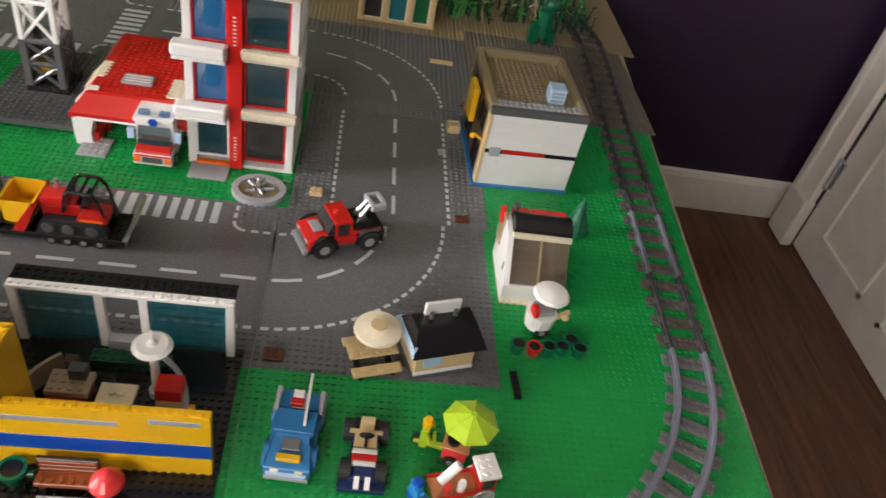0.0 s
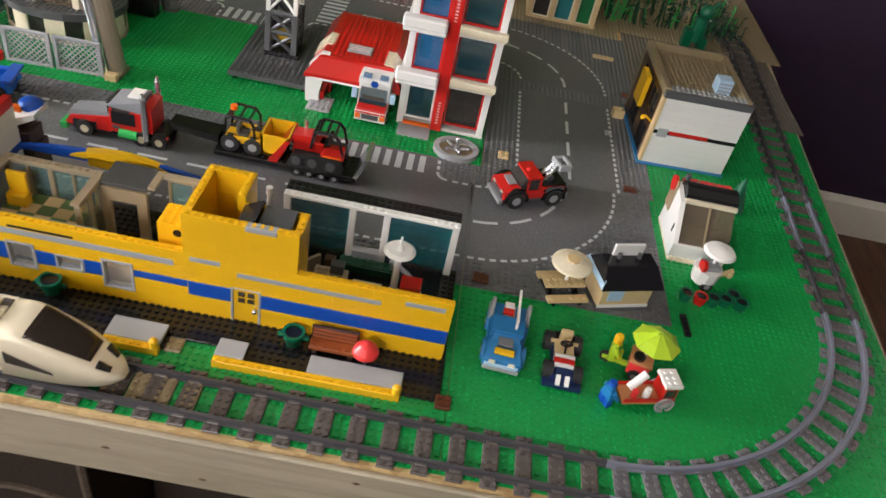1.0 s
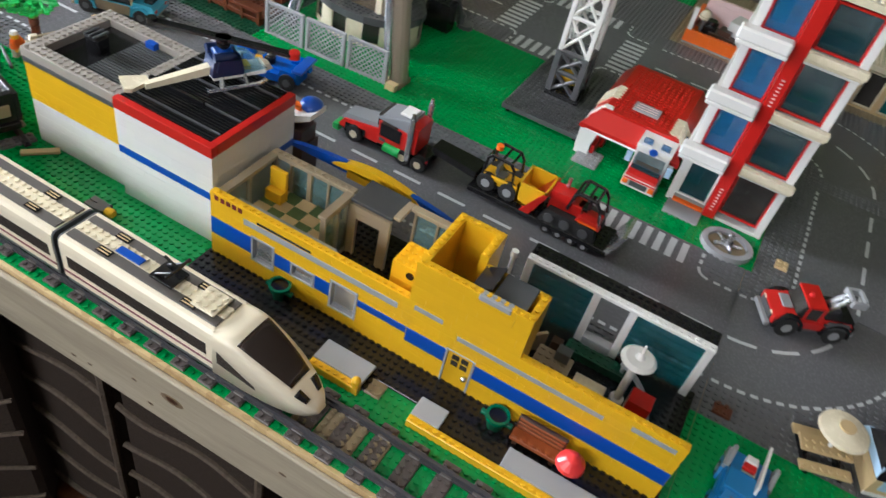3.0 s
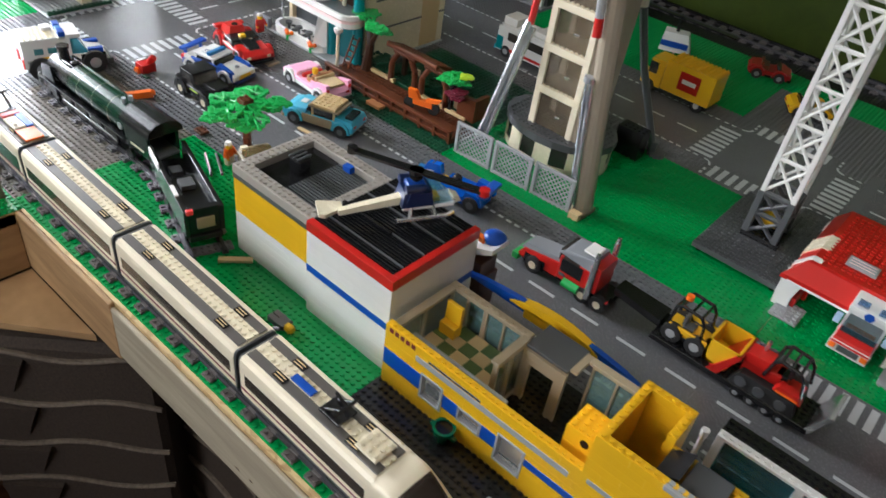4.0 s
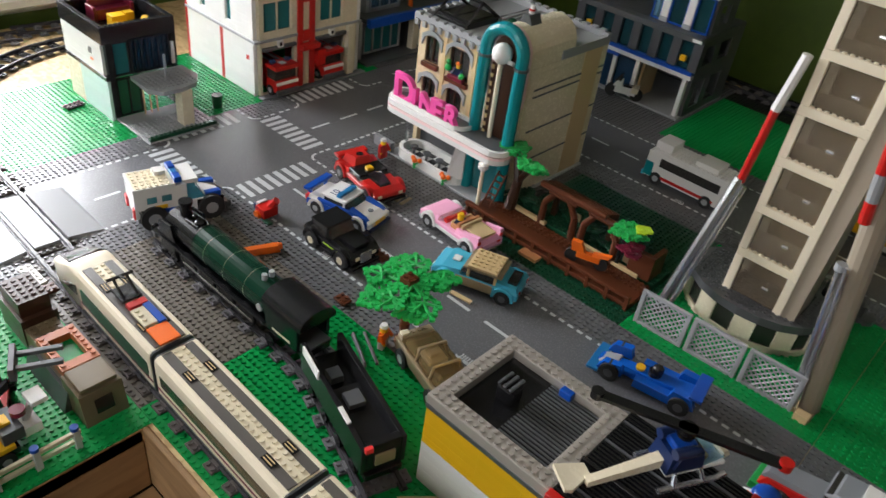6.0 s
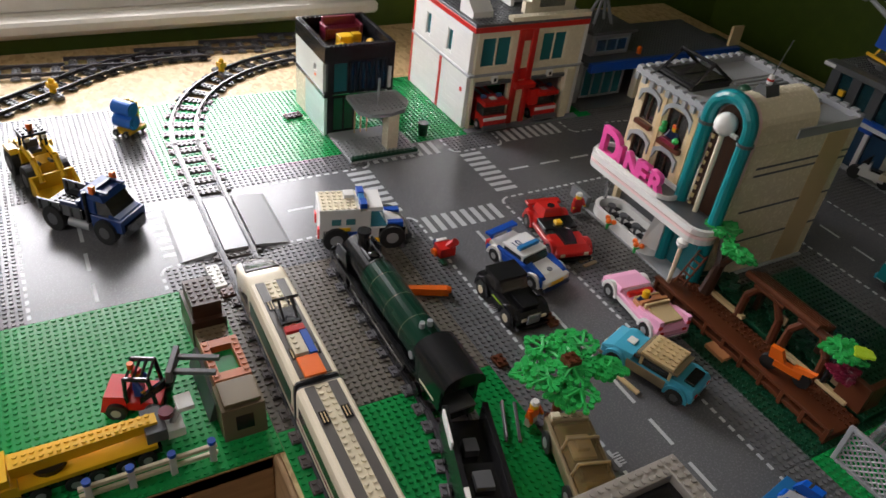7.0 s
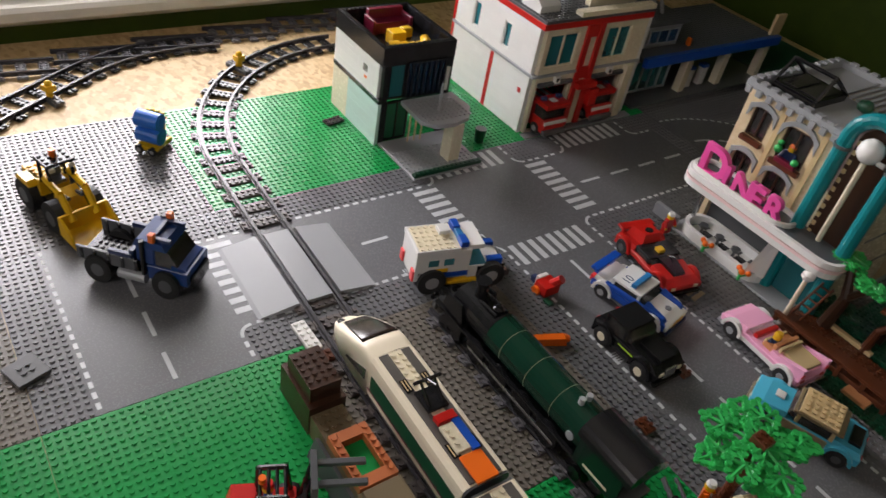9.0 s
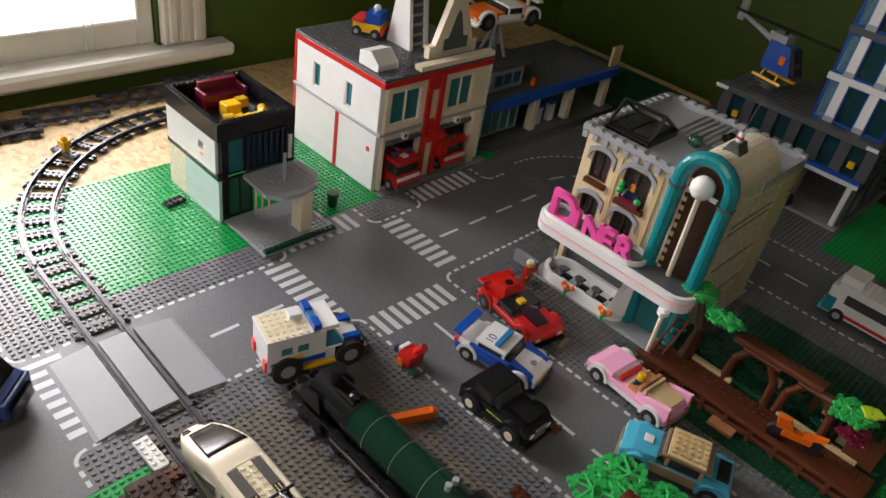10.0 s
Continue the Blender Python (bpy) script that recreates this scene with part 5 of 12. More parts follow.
def tower_crane():
    cr = thing("tower_crane", "white lattice tower crane on a dark grey wheeled base", "crane", -81, 44)
    part("base", Shape().box(0, 0, 0.9, 15.6, 24, 1.8).studs(0, 0, 15, 24, 1.8), P("dkgrey"), cr, "dark grey studded base plate")
    for x in (1.2, 14.4):
        for y in (1.0, 23):
            part("caster", Shape().cyl(x - 0.3, y, 0.6, 0.6, 0.6, axis="x"), P("black"), cr)
    part("foot", Shape().box(4.4, 9, 1.8, 11.2, 15.6, 2.8).studs(5, 9, 11, 15, 2.8), P("black"), cr)
    lattice_tower(cr, 5.0, 9.4, 5.2, 2.8, 11, 4, "dkgrey", 0.55)
    lattice_tower(cr, 5.0, 9.4, 5.2, 11, 56, 6.4, "white", 0.42)
    part("winch", Shape().cyl(6.0, 12, 5.2, 1.2, 3, axis="x").box(7, 11.2, 4, 8.4, 12.8, 6.4), P("yellow"), cr)


tower_crane()


def launch_tower():
    lt = thing("launch_tower", "tall white panelled tower over a round grey station building", "toy tower", -115, 52)
    # round ground floor
    ring = [(11.2 * math.cos(a), 8.4 * math.sin(a)) for a in [2 * math.pi * i / 20 for i in range(20)]]
    for i in range(20):
        (xa, ya), (xb, yb) = ring[i], ring[(i + 1) % 20]
        win = i % 2 == 0
        q0, q1 = (0.96, 1.0) if not win else (0.95, 0.97)
        s = Shape().hull([(xa * q0, ya * q0, 0), (xb * q0, yb * q0, 0), (xb * q1, yb * q1, 0), (xa * q1, ya * q1, 0)], [(xa * q0, ya * q0, 5), (xb * q0, yb * q0, 5), (xb * q1, yb * q1, 5), (xa * q1, ya * q1, 5)])
        part("wall_panel" if not win else "window", s, P("cream") if not win else GLASS_SMOKE, lt)
    part("ring_sill", Shape().hull([(x, y, 0) for x, y in ring], [(x, y, 1.1) for x, y in ring]), P("cream"), lt)
    part("ring_roof", Shape().hull([(x * 1.04, y * 1.04, 5) for x, y in ring], [(x * 1.04, y * 1.04, 6.4) for x, y in ring]), P("dkgrey"), lt, "dark grey round roof")
    part("roof_studs", Shape().studs(-10, -8, 11, 8, 6.4, skip=lambda x, y: (x / 10.8) ** 2 + (y / 7.8) ** 2 > 1), P("dkgrey"), lt)
    # shaft: open bays between white corner columns
    x0, x1, y0, y1, z0 = -4.2, 5.6, -5.6, 3.0, 6.4
    for k in range(6):
        za, zb = z0 + k * 8.0, z0 + (k + 1) * 8.0
        part("floor_band", Shape().box(x0, y0, zb - 1.4, x1, y1, zb).studs(x0 + 1, y0, x1, y0 + 1, zb), P("ivory") if k else P("cream"), lt, "white band between bays")
        for xa in (x0, x1 - 1.3):
            part("column", Shape().box(xa, y0, za, xa + 1.3, y0 + 1.3, zb - 1.4), P("ivory"), lt)
            part("column", Shape().box(xa, y1 - 1.3, za, xa + 1.3, y1, zb - 1.4), P("ivory"), lt)
        wall(lt, "side_wall", "y", y0 + 1.3, y1 - 1.3, za, zb - 1.4, x1 - 1, x1, P("ivory"), seed=50 + k)
        wall(lt, "back_wall", "x", x0 + 1.3, x1 - 1.3, za, zb - 1.4, y1 - 0.8, y1, P("dktan"), seed=60 + k)
        part("bay_pane", Shape().box(x0 + 1.3, y0 + 0.5, za, x1 - 1.3, y0 + 0.7, zb - 1.4), GLASS_TAN, lt, "smoky pane")
        part("rail_clip", Shape().cyl(1.5, y0 - 0.2, za + 3.4, 0.3, 1.0, axis="x"), CHROME, lt)
    # cream like the shaft, but coloured darker to carry the east side's shade
    part("panel_side", Shape().prism([(5.6, 6.4), (7.6, 6.4), (8.8, 58), (5.6, 58)], "y", -5.2, 2.0), plastic("shaded_cream", (0.38, 0.32, 0.245), 0.34), lt, "tall cream side panel, its shade put into the colour")
    part("hanging_arm", Shape().rod((5.4, 3.0, 58), (6.4, 7.0, 30), 0.9, 8), P("ivory"), lt, "pale hanging arm")
    part("drop_hose", Shape().tube([(6.4, 7.0, 30), (8.2, 11.0, 18), (13.0, 14.6, 3)], 0.75, 8), P("dkgrey"), lt, "dark grey drop hose")
    part("hose_base", Shape().cyl(14.4, 15.4, 0, 1.8, 0.9, n=14).cyl(13.4, 14.8, 0.9, 0.9, 2.2, n=12), P("dkgrey"), lt)
    part("service_block", Shape().courses(7.4, 9.4, 13.0, 12.6, 0, 6.0, 3).studs(8, 10, 13, 12, 6.0), P("black"), lt, "black service block")
    # struts and hoses
    st = thing("launch_strut", "silver telescopic strut with a red and white hose", "strut", -126.2, 40)
    part("strut", Shape().rod((0.4, 0, 0), (3.4, 6, 25), 0.8).rod((1.8, 0, 0), (4.4, 6, 24), 0.5), CHROME, st, "silver telescopic strut")
    part("hose", Shape().rod((3.6, 6, 24.6), (4.4, 6, 36.5), 0.65), P("red"), st, "red hose")
    part("hose_end", Shape().rod((4.4, 6, 36.5), (5.6, 6, 45), 0.75), P("white"), st)
    st = thing("launch_mast", "pale ribbed mast with a silver pipe beside the tower", "mast", -99.4, 38.2)
    part("mast", Shape().rod((0, 0, 0.6), (-6.2, 0.2, 52), 1.7, 14), plastic("pale_mast", (0.34, 0.285, 0.215), 0.35), st)
    part("mast_pipe", Shape().rod((-1.9, -1.2, 0.2), (-4.6, -1.4, 24), 0.6, 8), CHROME, st)
    part("mast_pipe", Shape().rod((-1.0, -1.9, 0.2), (-3.8, -2.0, 24.6), 0.35, 8), CHROME, st)
    for za, zb, key in ((31.4, 34.3, "red"), (34.3, 38.0, "grey"), (38.0, 41.8, "red"), (41.8, 52.0, "white")):
        part("warning_band", Shape().rod((-4.7 - 0.115 * (za - 31.4), -2.4, za), (-4.7 - 0.115 * (zb - 31.4), -2.4, zb), 0.75, 10), P(key), st)
    part("pipe_cap", Shape().cyl(-4.7, -1.4, 23.6, 0.75, 1.0, n=10), P("grey"), st)
    part("mast_foot", Shape().box(-1.6, -2.4, 0, 1.4, 2.0, 0.9), P("dktan"), st)
    part("foot_block", Shape().box(-0.8, -3.6, 0, 1.2, -2.0, 1.3), P("tan"), st)


launch_tower()


def fence_panel():
    f = thing("mesh_fence", "light grey lattice fence panel", "fence", -127, 35, 0.0, 2, "lattice fence panels")
    part("frame", Shape().box(0, -0.3, 0, 0.7, 0.3, 6.6).box(7.7, -0.3, 0, 8.4, 0.3, 6.6).box(0.7, -0.3, 6.0, 7.7, 0.3, 6.6).box(0.7, -0.3, 0, 7.7, 0.3, 0.6), P("grey"), f)
    s = Shape()
    for k in range(-6, 8):
        for sg in (1, -1):
            x0, z0, x1, z1 = k * 1.0, 0.6, k * 1.0 + 5.4, 6.0
            if sg < 0:
                x0, x1 = 8.4 - x0, 8.4 - x1
            lo, hi = max(min(x0, x1), 0.7), min(max(x0, x1), 7.7)
            if hi - lo > 0.3:
                fz = lambda x: z0 + (x - x0) / (x1 - x0) * (z1 - z0)
                s.rod((lo, 0, fz(lo)), (hi, 0, fz(hi)), 0.14, 5)
    tagged(part("mesh", s, P("grey"), f, "fine diagonal mesh"), kind="stuff")
    for k in range(1, 3):
        copy_thing(f, at(-127 + k * 8.9, 35 + 0.3 * k, 0, 2))


fence_panel()


def pergola():
    pg = thing("pergola", "dark brown log-roofed pergola with a deck and double railing", "pergola", -165, 35.4)
    part("deck", Shape().box(0, 0.9, 0, 36, 8, 1.2).studs(0, 5, 36, 8, 1.2), P("brown"), pg, "reddish-brown deck")
    part("step", Shape().box(14.5, -1.4, 0, 18.4, 0.5, 0.7), P("nougat"), pg)
    for k in range(10):
        part("rail_post", Shape().box(0.2 + k * 3.9, 0.2, 0, 0.9 + k * 3.9, 0.9, 2.4), P("brown"), pg)
    part("hand_rail", Shape().box(0, 0.1, 2.4, 36, 1.0, 3.0), P("brown"), pg)
    part("lower_rail", Shape().box(0, 0.3, 0.7, 36, 0.8, 1.4), P("brown"), pg)
    part("planter", Shape().box(4, 8, 1.2, 13, 8.9, 1.9), P("tan"), pg, "tan kerb of the planting bed")
    part("planter", Shape().box(20, 8, 1.2, 33, 8.9, 1.9), P("tan"), pg)
    part("bed", Shape().box(0, 8.9, 0, 36, 15, 1.4).studs(0, 9, 36, 15, 1.4), P("dkgreen"), pg)
    for x, lean in ((11.6, 0.9), (18.6, -0.9), (20.4, 0.9), (27.4, -0.9)):
        s = Shape().rod((x, 8.6, 1.2), (x + lean * 0.2, 8.6, 5.6), 0.75, 8, 0.65).rod((x + lean * 0.2, 8.6, 5.6), (x + lean * 2.2, 8.6, 8.4), 0.65, 8, 0.6)
        part("post", s, P("brown"), pg, "brown post curving into an arch")
    for x0, x1 in ((12.5, 18.5), (21.2, 27)):
        part("arch_top", Shape().rod((x0, 8.6, 8.5), (x1, 8.6, 8.5), 0.7, 8), P("brown"), pg)
    for k in range(5):
        part("roof_log", Shape().rod((10.6, 8.2 + k * 1.05, 9.3 - k * 0.42), (24.6, 8.2 + k * 1.05, 9.3 - k * 0.42), 0.62, 10), P("brown"), pg, "round brown roof log")
    for x in (11.4, 23.6):
        part("back_post", Shape().box(x, 12.0, 1.4, x + 1, 13, 7.4), P("dkbrown"), pg)
    part("end_screen", Shape().box(30.5, 8.4, 1.4, 35, 9.4, 6.2).box(34, 9.4, 1.4, 35, 13, 6.2), P("brown"), pg, "brown end screen")
    for x, z in ((17.6, 5.0), (25.8, 5.4), (29.2, 2.4)):
        part("plaque", Shape().box(x, 8.9, z, x + 1.8, 9.3, z + 1.5), P("dktan"), pg)
    s = Shape()
    rng = random.Random(31)
    for k in range(26):
        x, y = rng.uniform(1, 33), rng.uniform(10, 14)
        leaf_plate(s, x, y, 1.7 + rng.uniform(0, 1.6), rng.uniform(0, 6.28), 1.5, 0.1, rng)
    tagged(part("shrubs", s, P("dkgreen"), pg, "low dark green leaf plates"), kind="stuff")
    tr = thing("climbing_tree", "brown brick-built tree with green leaf plates", "tree", -160, 43, 1.2)
    part("trunk", Shape().rod((0, 0, 0), (0.4, 0.6, 6), 1.2, 8, 0.9).rod((0.4, 0.6, 6), (-1.6, 1.4, 11), 0.9, 8, 0.6).rod((0.4, 0.6, 6), (3.0, 0.2, 10), 0.7, 8, 0.45), P("dkbrown"), tr)
    part("ladder", Shape().rod((-2.4, -3, 0), (-1.2, -1.2, 7), 0.2).rod((-4.2, -3, 0), (-3.0, -1.2, 7), 0.2), P("brown"), tr)
    for k in range(5):
        part("rung", Shape().rod((-2.2 + k * 0.24, -2.6 + k * 0.36, 1 + k * 1.3), (-4.0 + k * 0.24, -2.6 + k * 0.36, 1 + k * 1.3), 0.18), P("brown"), tr)
    leaves(tr, [(-2.4, 1.2, 11.4, 4.6), (3.0, -0.2, 10.4, 4.4)], P("leaf"), 7)
    t2 = thing("maple_bush", "dark red and green leafed toy tree on the deck", "tree", -136.5, 44, 1.7)
    part("trunk", Shape().rod((0, 0, 0), (0.4, 0, 6.4), 0.5, 8), P("black"), t2)
    leaves(t2, [(0.6, -0.4, 7.4, 4.4)], P("leaf"), 8)
    leaves(t2, [(2.6, 0.8, 8.2, 1.6)], P("lime"), 9)
    leaves(t2, [(2.4, -1.4, 4.6, 2.8)], P("maroon"), 10)


def leaf_plate(s, x, y, z, turn, size, dip, rng):
    """One flat moulded leaf plate: a forked stem with round lobes, tipped outward by dip."""
    def put(u, v):
        c, q = math.cos(turn), math.sin(turn)
        return (x + c * u - q * v, y + q * u + c * v, z - dip * max(u, 0))
    def lobe(u, v, r):
        px, py, pz = put(u, v)
        n0 = len(s.v)
        s.cyl(px, py, pz, r, 0.34, n=8, r2=r * 0.86)
        return n0
    for a, length in ((0, 1.0), (0.95, 0.78), (-0.95, 0.78), (1.9, 0.5), (-1.9, 0.5)):
        length *= size * rng.uniform(0.85, 1.1)
        a += rng.uniform(-0.15, 0.15)
        eu, ev = length * math.cos(a), length * math.sin(a)
        p, q = put(0, 0), put(eu, ev)
        s.rod((p[0], p[1], p[2] + 0.16), (q[0], q[1], q[2] + 0.16), 0.25, 5)
        lobe(eu, ev, 0.46)
        for side in (-1, 1):
            b = a + side * 1.0
            mu, mv = eu * 0.62, ev * 0.62
            d = size * 0.3
            lobe(mu + d * math.cos(b), mv + d * math.sin(b), 0.42)
            p, q = put(mu, mv), put(mu + d * math.cos(b), mv + d * math.sin(b))
            s.rod((p[0], p[1], p[2] + 0.16), (q[0], q[1], q[2] + 0.16), 0.2, 5)


def leaves(parent, clumps, mat, seed):
    """Sprays of flat leaf plates set round a crown, a little tipped and uneven."""
    rng = random.Random(seed)
    for cx, cy, cz, r in clumps:
        n = 3 if r < 4 else 5
        turn = rng.uniform(0, 6.28)
        for i in range(n):
            a = turn + 2 * math.pi * (i + rng.uniform(-0.2, 0.2)) / n
            s = Shape()
            for k in range(2 if r > 5 else 1):
                d = r * (0.12 + 0.45 * k)
                leaf_plate(s, cx + d * math.cos(a), cy + d * math.sin(a), cz + rng.uniform(-0.5, 0.6) - 0.3 * k, a + rng.uniform(-0.3, 0.3), min(r * 0.62, 3.0), rng.uniform(-0.08, 0.22), rng)
            tagged(part("leaf_spray", s, mat, parent), kind="stuff")


pergola()


def arch_pts(cx, r, z0, ztop, n=14):
    pts = [(cx - r, z0)]
    pts += [(cx - r * math.cos(math.pi * i / n), ztop + r * math.sin(math.pi * i / n)) for i in range(n + 1)]
    return pts + [(cx + r, z0)]


def diner():
    dn = thing("diner", "cream two-storey diner with teal arch and pink sign letters", "toy building", -189.5, 43)
    w, d = 26.5, 28.0
    part("base", Shape().box(-1, -3.2, 0, w + 0.6, d, 0.5), P("grey"), dn)
    # ground floor with glazed front
    wall(dn, "front_wall", "x", 0, 17, 11.0, 28, 2, 3, DINERTAN, [(2.0, 5.6, 12.4, 17.4), (8.6, 12.6, 11.6, 17.4), (2.0, 5.6, 20.4, 25.6), (8.4, 13.4, 19.6, 25.6)], 71, "cream brick front")
    wall(dn, "west_wall", "y", 3, d, 0.5, 28, 0, 1, DINERTAN, [(8, 12, 13, 18), (16, 20, 13, 18)], 72)
    wall(dn, "east_wall", "y", 3, d, 0.5, 27, w - 1, w, P("cream"), seed=73, label="cream side wall with dark stripes")
    wall(dn, "back_wall", "x", 1, w - 1, 0.5, 27, d - 1, d, P("cream"), seed=74)
    for z in (7.5, 14.0, 21.0, 22.4):
        part("stripe", Shape().box(w - 0.5, 5, z, w + 0.06, d, z + 0.45), P("dkgrey"), dn, "thin dark stripe")
    part("tan_quoin", Shape().box(w - 0.6, d - 8, 0.5, w + 0.08, d - 2, 27), P("tan"), dn)
    for x0, x1, z0, z1 in ((2.0, 5.6, 12.4, 17.4), (8.6, 12.6, 11.6, 17.4), (2.0, 5.6, 20.4, 25.6), (8.4, 13.4, 19.6, 25.6)):
        glazing(dn, "x", x0, x1, z0, z1, 2.2, 2.9, P("dkbrown"), GLASS_SMOKE, 1)
        c, r = (x0 + x1) / 2, (x1 - x0) / 2
        s = Shape()
        pts = [(c - (r + 0.4) * math.cos(math.pi * i / 10), z1 - r * 0.4 + (r * 0.75) * math.sin(math.pi * i / 10)) for i in range(11)]
        top, low = [(x, z + 0.5) for x, z in pts], [(x, z - 0.35) for x, z in reversed(pts)]
        ring = [(pts[0][0] - 0.5, pts[0][1] - 1.4), (pts[0][0] - 0.5, pts[0][1] + 0.8)] + top[2:-2] + [(pts[-1][0] + 0.5, pts[-1][1] + 0.8), (pts[-1][0] + 0.5, pts[-1][1] - 1.4)] + low
        n = len(ring)
        s.v = [(x, 1.55, z) for x, z in ring] + [(x, 2.02, z) for x, z in ring]
        s.f = [list(range(n)), list(reversed(range(n, 2 * n)))] + [[(i + 1) % n, i, n + i, n + (i + 1) % n] for i in range(n)]
        s.smooth = [False] * len(s.f)
        part("window_hood", s, P("grey"), dn, "grey arched window hood")
        part("window_box", Shape().box(x0 - 0.3, 1.2, z0 - 0.9, x1 + 0.3, 2.1, z0), P("brown"), dn)
    part("balcony_pot", Shape().box(9.0, 1.0, 19.6, 12.8, 2.0, 20.4), P("maroon"), dn)
    part("balcony_plant", Shape().ball(12.4, 1.2, 20.9, 0.6).ball(8.9, 1.3, 21.6, 0.7).ball(8.9, 1.3, 22.7, 0.5), P("leaf"), dn)
    part("pilaster", Shape().box(6.6, 1.7, 11, 7.6, 2.0, 28).box(14.2, 1.7, 11, 15.2, 2.0, 28), P("tan"), dn)
    # cornice and roof
    s = Shape().box(-0.8, 1.0, 28, 17.6, 2.4, 29.2).box(-0.8, 2.4, 28, 0.6, d, 29.2).box(-0.5, d - 1, 28, w, d + 0.2, 29.2).box(w - 1, 12, 27, w + 0.1, d, 28.8)
    for k in range(9):
        s.box(-0.4 + k * 2, 0.6, 27.2, 0.6 + k * 2, 1.2, 28.4)
    part("cornice", s, P("grey"), dn, "light grey stepped cornice")
    for k in range(9):
        part("merlon", Shape().box(-0.6 + k * 2.05, 1.0, 29.2, 0.7 + k * 2.05, 2.2, 29.6), P("grey"), dn)
    for k in range(12):
        part("merlon", Shape().box(-0.7, 3.0 + k * 2.05, 29.2, 0.5, 4.3 + k * 2.05, 29.6), P("grey"), dn)
        part("merlon", Shape().box(1.6 + k * 2.05, d - 0.9, 29.2, 2.9 + k * 2.05, d + 0.2, 29.6), P("grey"), dn)
    part("roof", Shape().box(0.6, 2.4, 27.4, w - 1, d - 1, 28.2), P("grey"), dn)
    part("roof_ribs", Shape().box(8, 16, 28.2, 20, 26, 28.5), P("dktan"), dn)
    for k in range(10):
        part("roof_slat", Shape().box(8 + k * 1.2, 15, 28.5, 8.6 + k * 1.2, 26, 29.0), P("grey"), dn)
    hatch = part("roof_hatch", Shape().box(1.4, 5, 28.2, 9.4, 14, 29.4), P("black"), dn, "black skylight box")
    for k in range(2):
        part("hatch_pane", Shape().box(2.0 + k * 3.6, 6, 29.4, 5.0 + k * 3.6, 13, 29.55), GLASS_SMOKE, hatch)
    fr = Shape()
    for x in (1.2, 9.0):
        fr.rod((x, 4.6, 28.4), (x - 0.4, 9.4, 32.4), 0.35, 6).rod((x - 0.4, 9.4, 32.4), (x, 14.4, 29.0), 0.35, 6)
    fr.rod((0.8, 9.4, 32.4), (8.6, 9.4, 32.4), 0.35, 6).rod((1.2, 4.8, 28.8), (9.0, 4.8, 28.8), 0.35, 6)
    part("roof_frame", fr, P("black"), dn, "black tent-shaped frame")
    part("roof_plant", Shape().ball(13.4, 13, 29.4, 1.1).ball(12.4, 13.8, 29.0, 0.9), P("dkgreen"), dn)
    part("roof_fan", Shape().cyl(16, 20, 28.4, 1.5, 1.0).cyl(16, 20, 29.4, 0.6, 0.8), P("black"), dn)
    # teal arch in front of a rounded pylon
    cx, r, zt = 22.0, 4.1, 29.4
    s = Shape().prism(arch_pts(cx, r + 0.3, 0.5, zt), "y", 2.2, 16)
    part("pylon", s, P("cream"), dn, "cream barrel-topped pylon")
    part("pylon_trim", Shape().prism(arch_pts(cx, r + 0.6, 20, zt), "y", 1.4, 2.2), P("palepink"), dn, "pale pink rim")
    part("pylon_face", Shape().prism(arch_pts(cx, r - 1.4, 0.5, zt), "y", 1.0, 1.4), P("dkbrown"), dn, "dark ribbed recess")
    for k in range(12):
        part("recess_rib", Shape().box(cx - 2.6, 0.7, 11 + k * 1.6, cx - 2.0, 1.0, 11.8 + k * 1.6), P("tan"), dn)
    pts = [(cx - r, 0.4, 0.5), (cx - r, 0.4, zt)] + [(cx - r * math.cos(math.pi * i / 12), 0.4, zt + r * math.sin(math.pi * i / 12)) for i in range(1, 12)] + [(cx + r, 0.4, zt), (cx + r, 0.4, 0.5)]
    part("teal_arch", Shape().tube(pts, 1.15, 12), P("teal"), dn, "glossy teal tube arch")
    for sx in (-1, 1):
        part("arch_clip", Shape().cyl(cx + sx * r, 0.4, zt - 2, 1.35, 0.5), P("dkgrey"), dn)
    part("globe", Shape().ball(cx, -0.2, zt - 0.2, 1.9).cyl(cx + 1.6, -0.2, zt - 1.2, 0.4, 1.2, axis="x"), P("white"), dn, "white globe")
    part("globe_pole", Shape().rod((cx, 0, 11), (cx, -0.2, zt - 1.6), 0.45, 8), P("cream"), dn, "cream pole of stacked round bricks")
    part("finial", Shape().prism([(cx - 1.4, zt + 4.2), (cx + 1.4, zt + 4.2), (cx + 0.6, zt + 5.8), (cx - 0.6, zt + 5.8)], "y", 5, 8), P("dkgrey"), dn)
    part("finial_bulb", Shape().cyl(cx, 6.4, zt + 5.8, 0.5, 0.8).cyl(cx, 6.4, zt + 6.6, 0.5, 0.7, r2=0.35), P("white"), dn)
    part("finial_ring", Shape().cyl(cx, 6.4, zt + 6.3, 0.55, 0.35), P("red"), dn)
    part("antenna", Shape().rod((cx, 6.4, zt + 7), (cx + 0.8, 7.0, zt + 13), 0.1, 5), P("dkgrey"), dn)
    # sign canopy with rounded ends
    def oval(x0, x1, y0, y1):
        r = (y1 - y0) / 2
        return [(x1 - r + r * math.cos(a), y0 + r + r * math.sin(a)) for a in [-math.pi / 2 + math.pi * i / 10 for i in range(11)]] + [(x0 + r + r * math.cos(a), y0 + r + r * math.sin(a)) for a in [math.pi / 2 + math.pi * i / 10 for i in range(11)]]
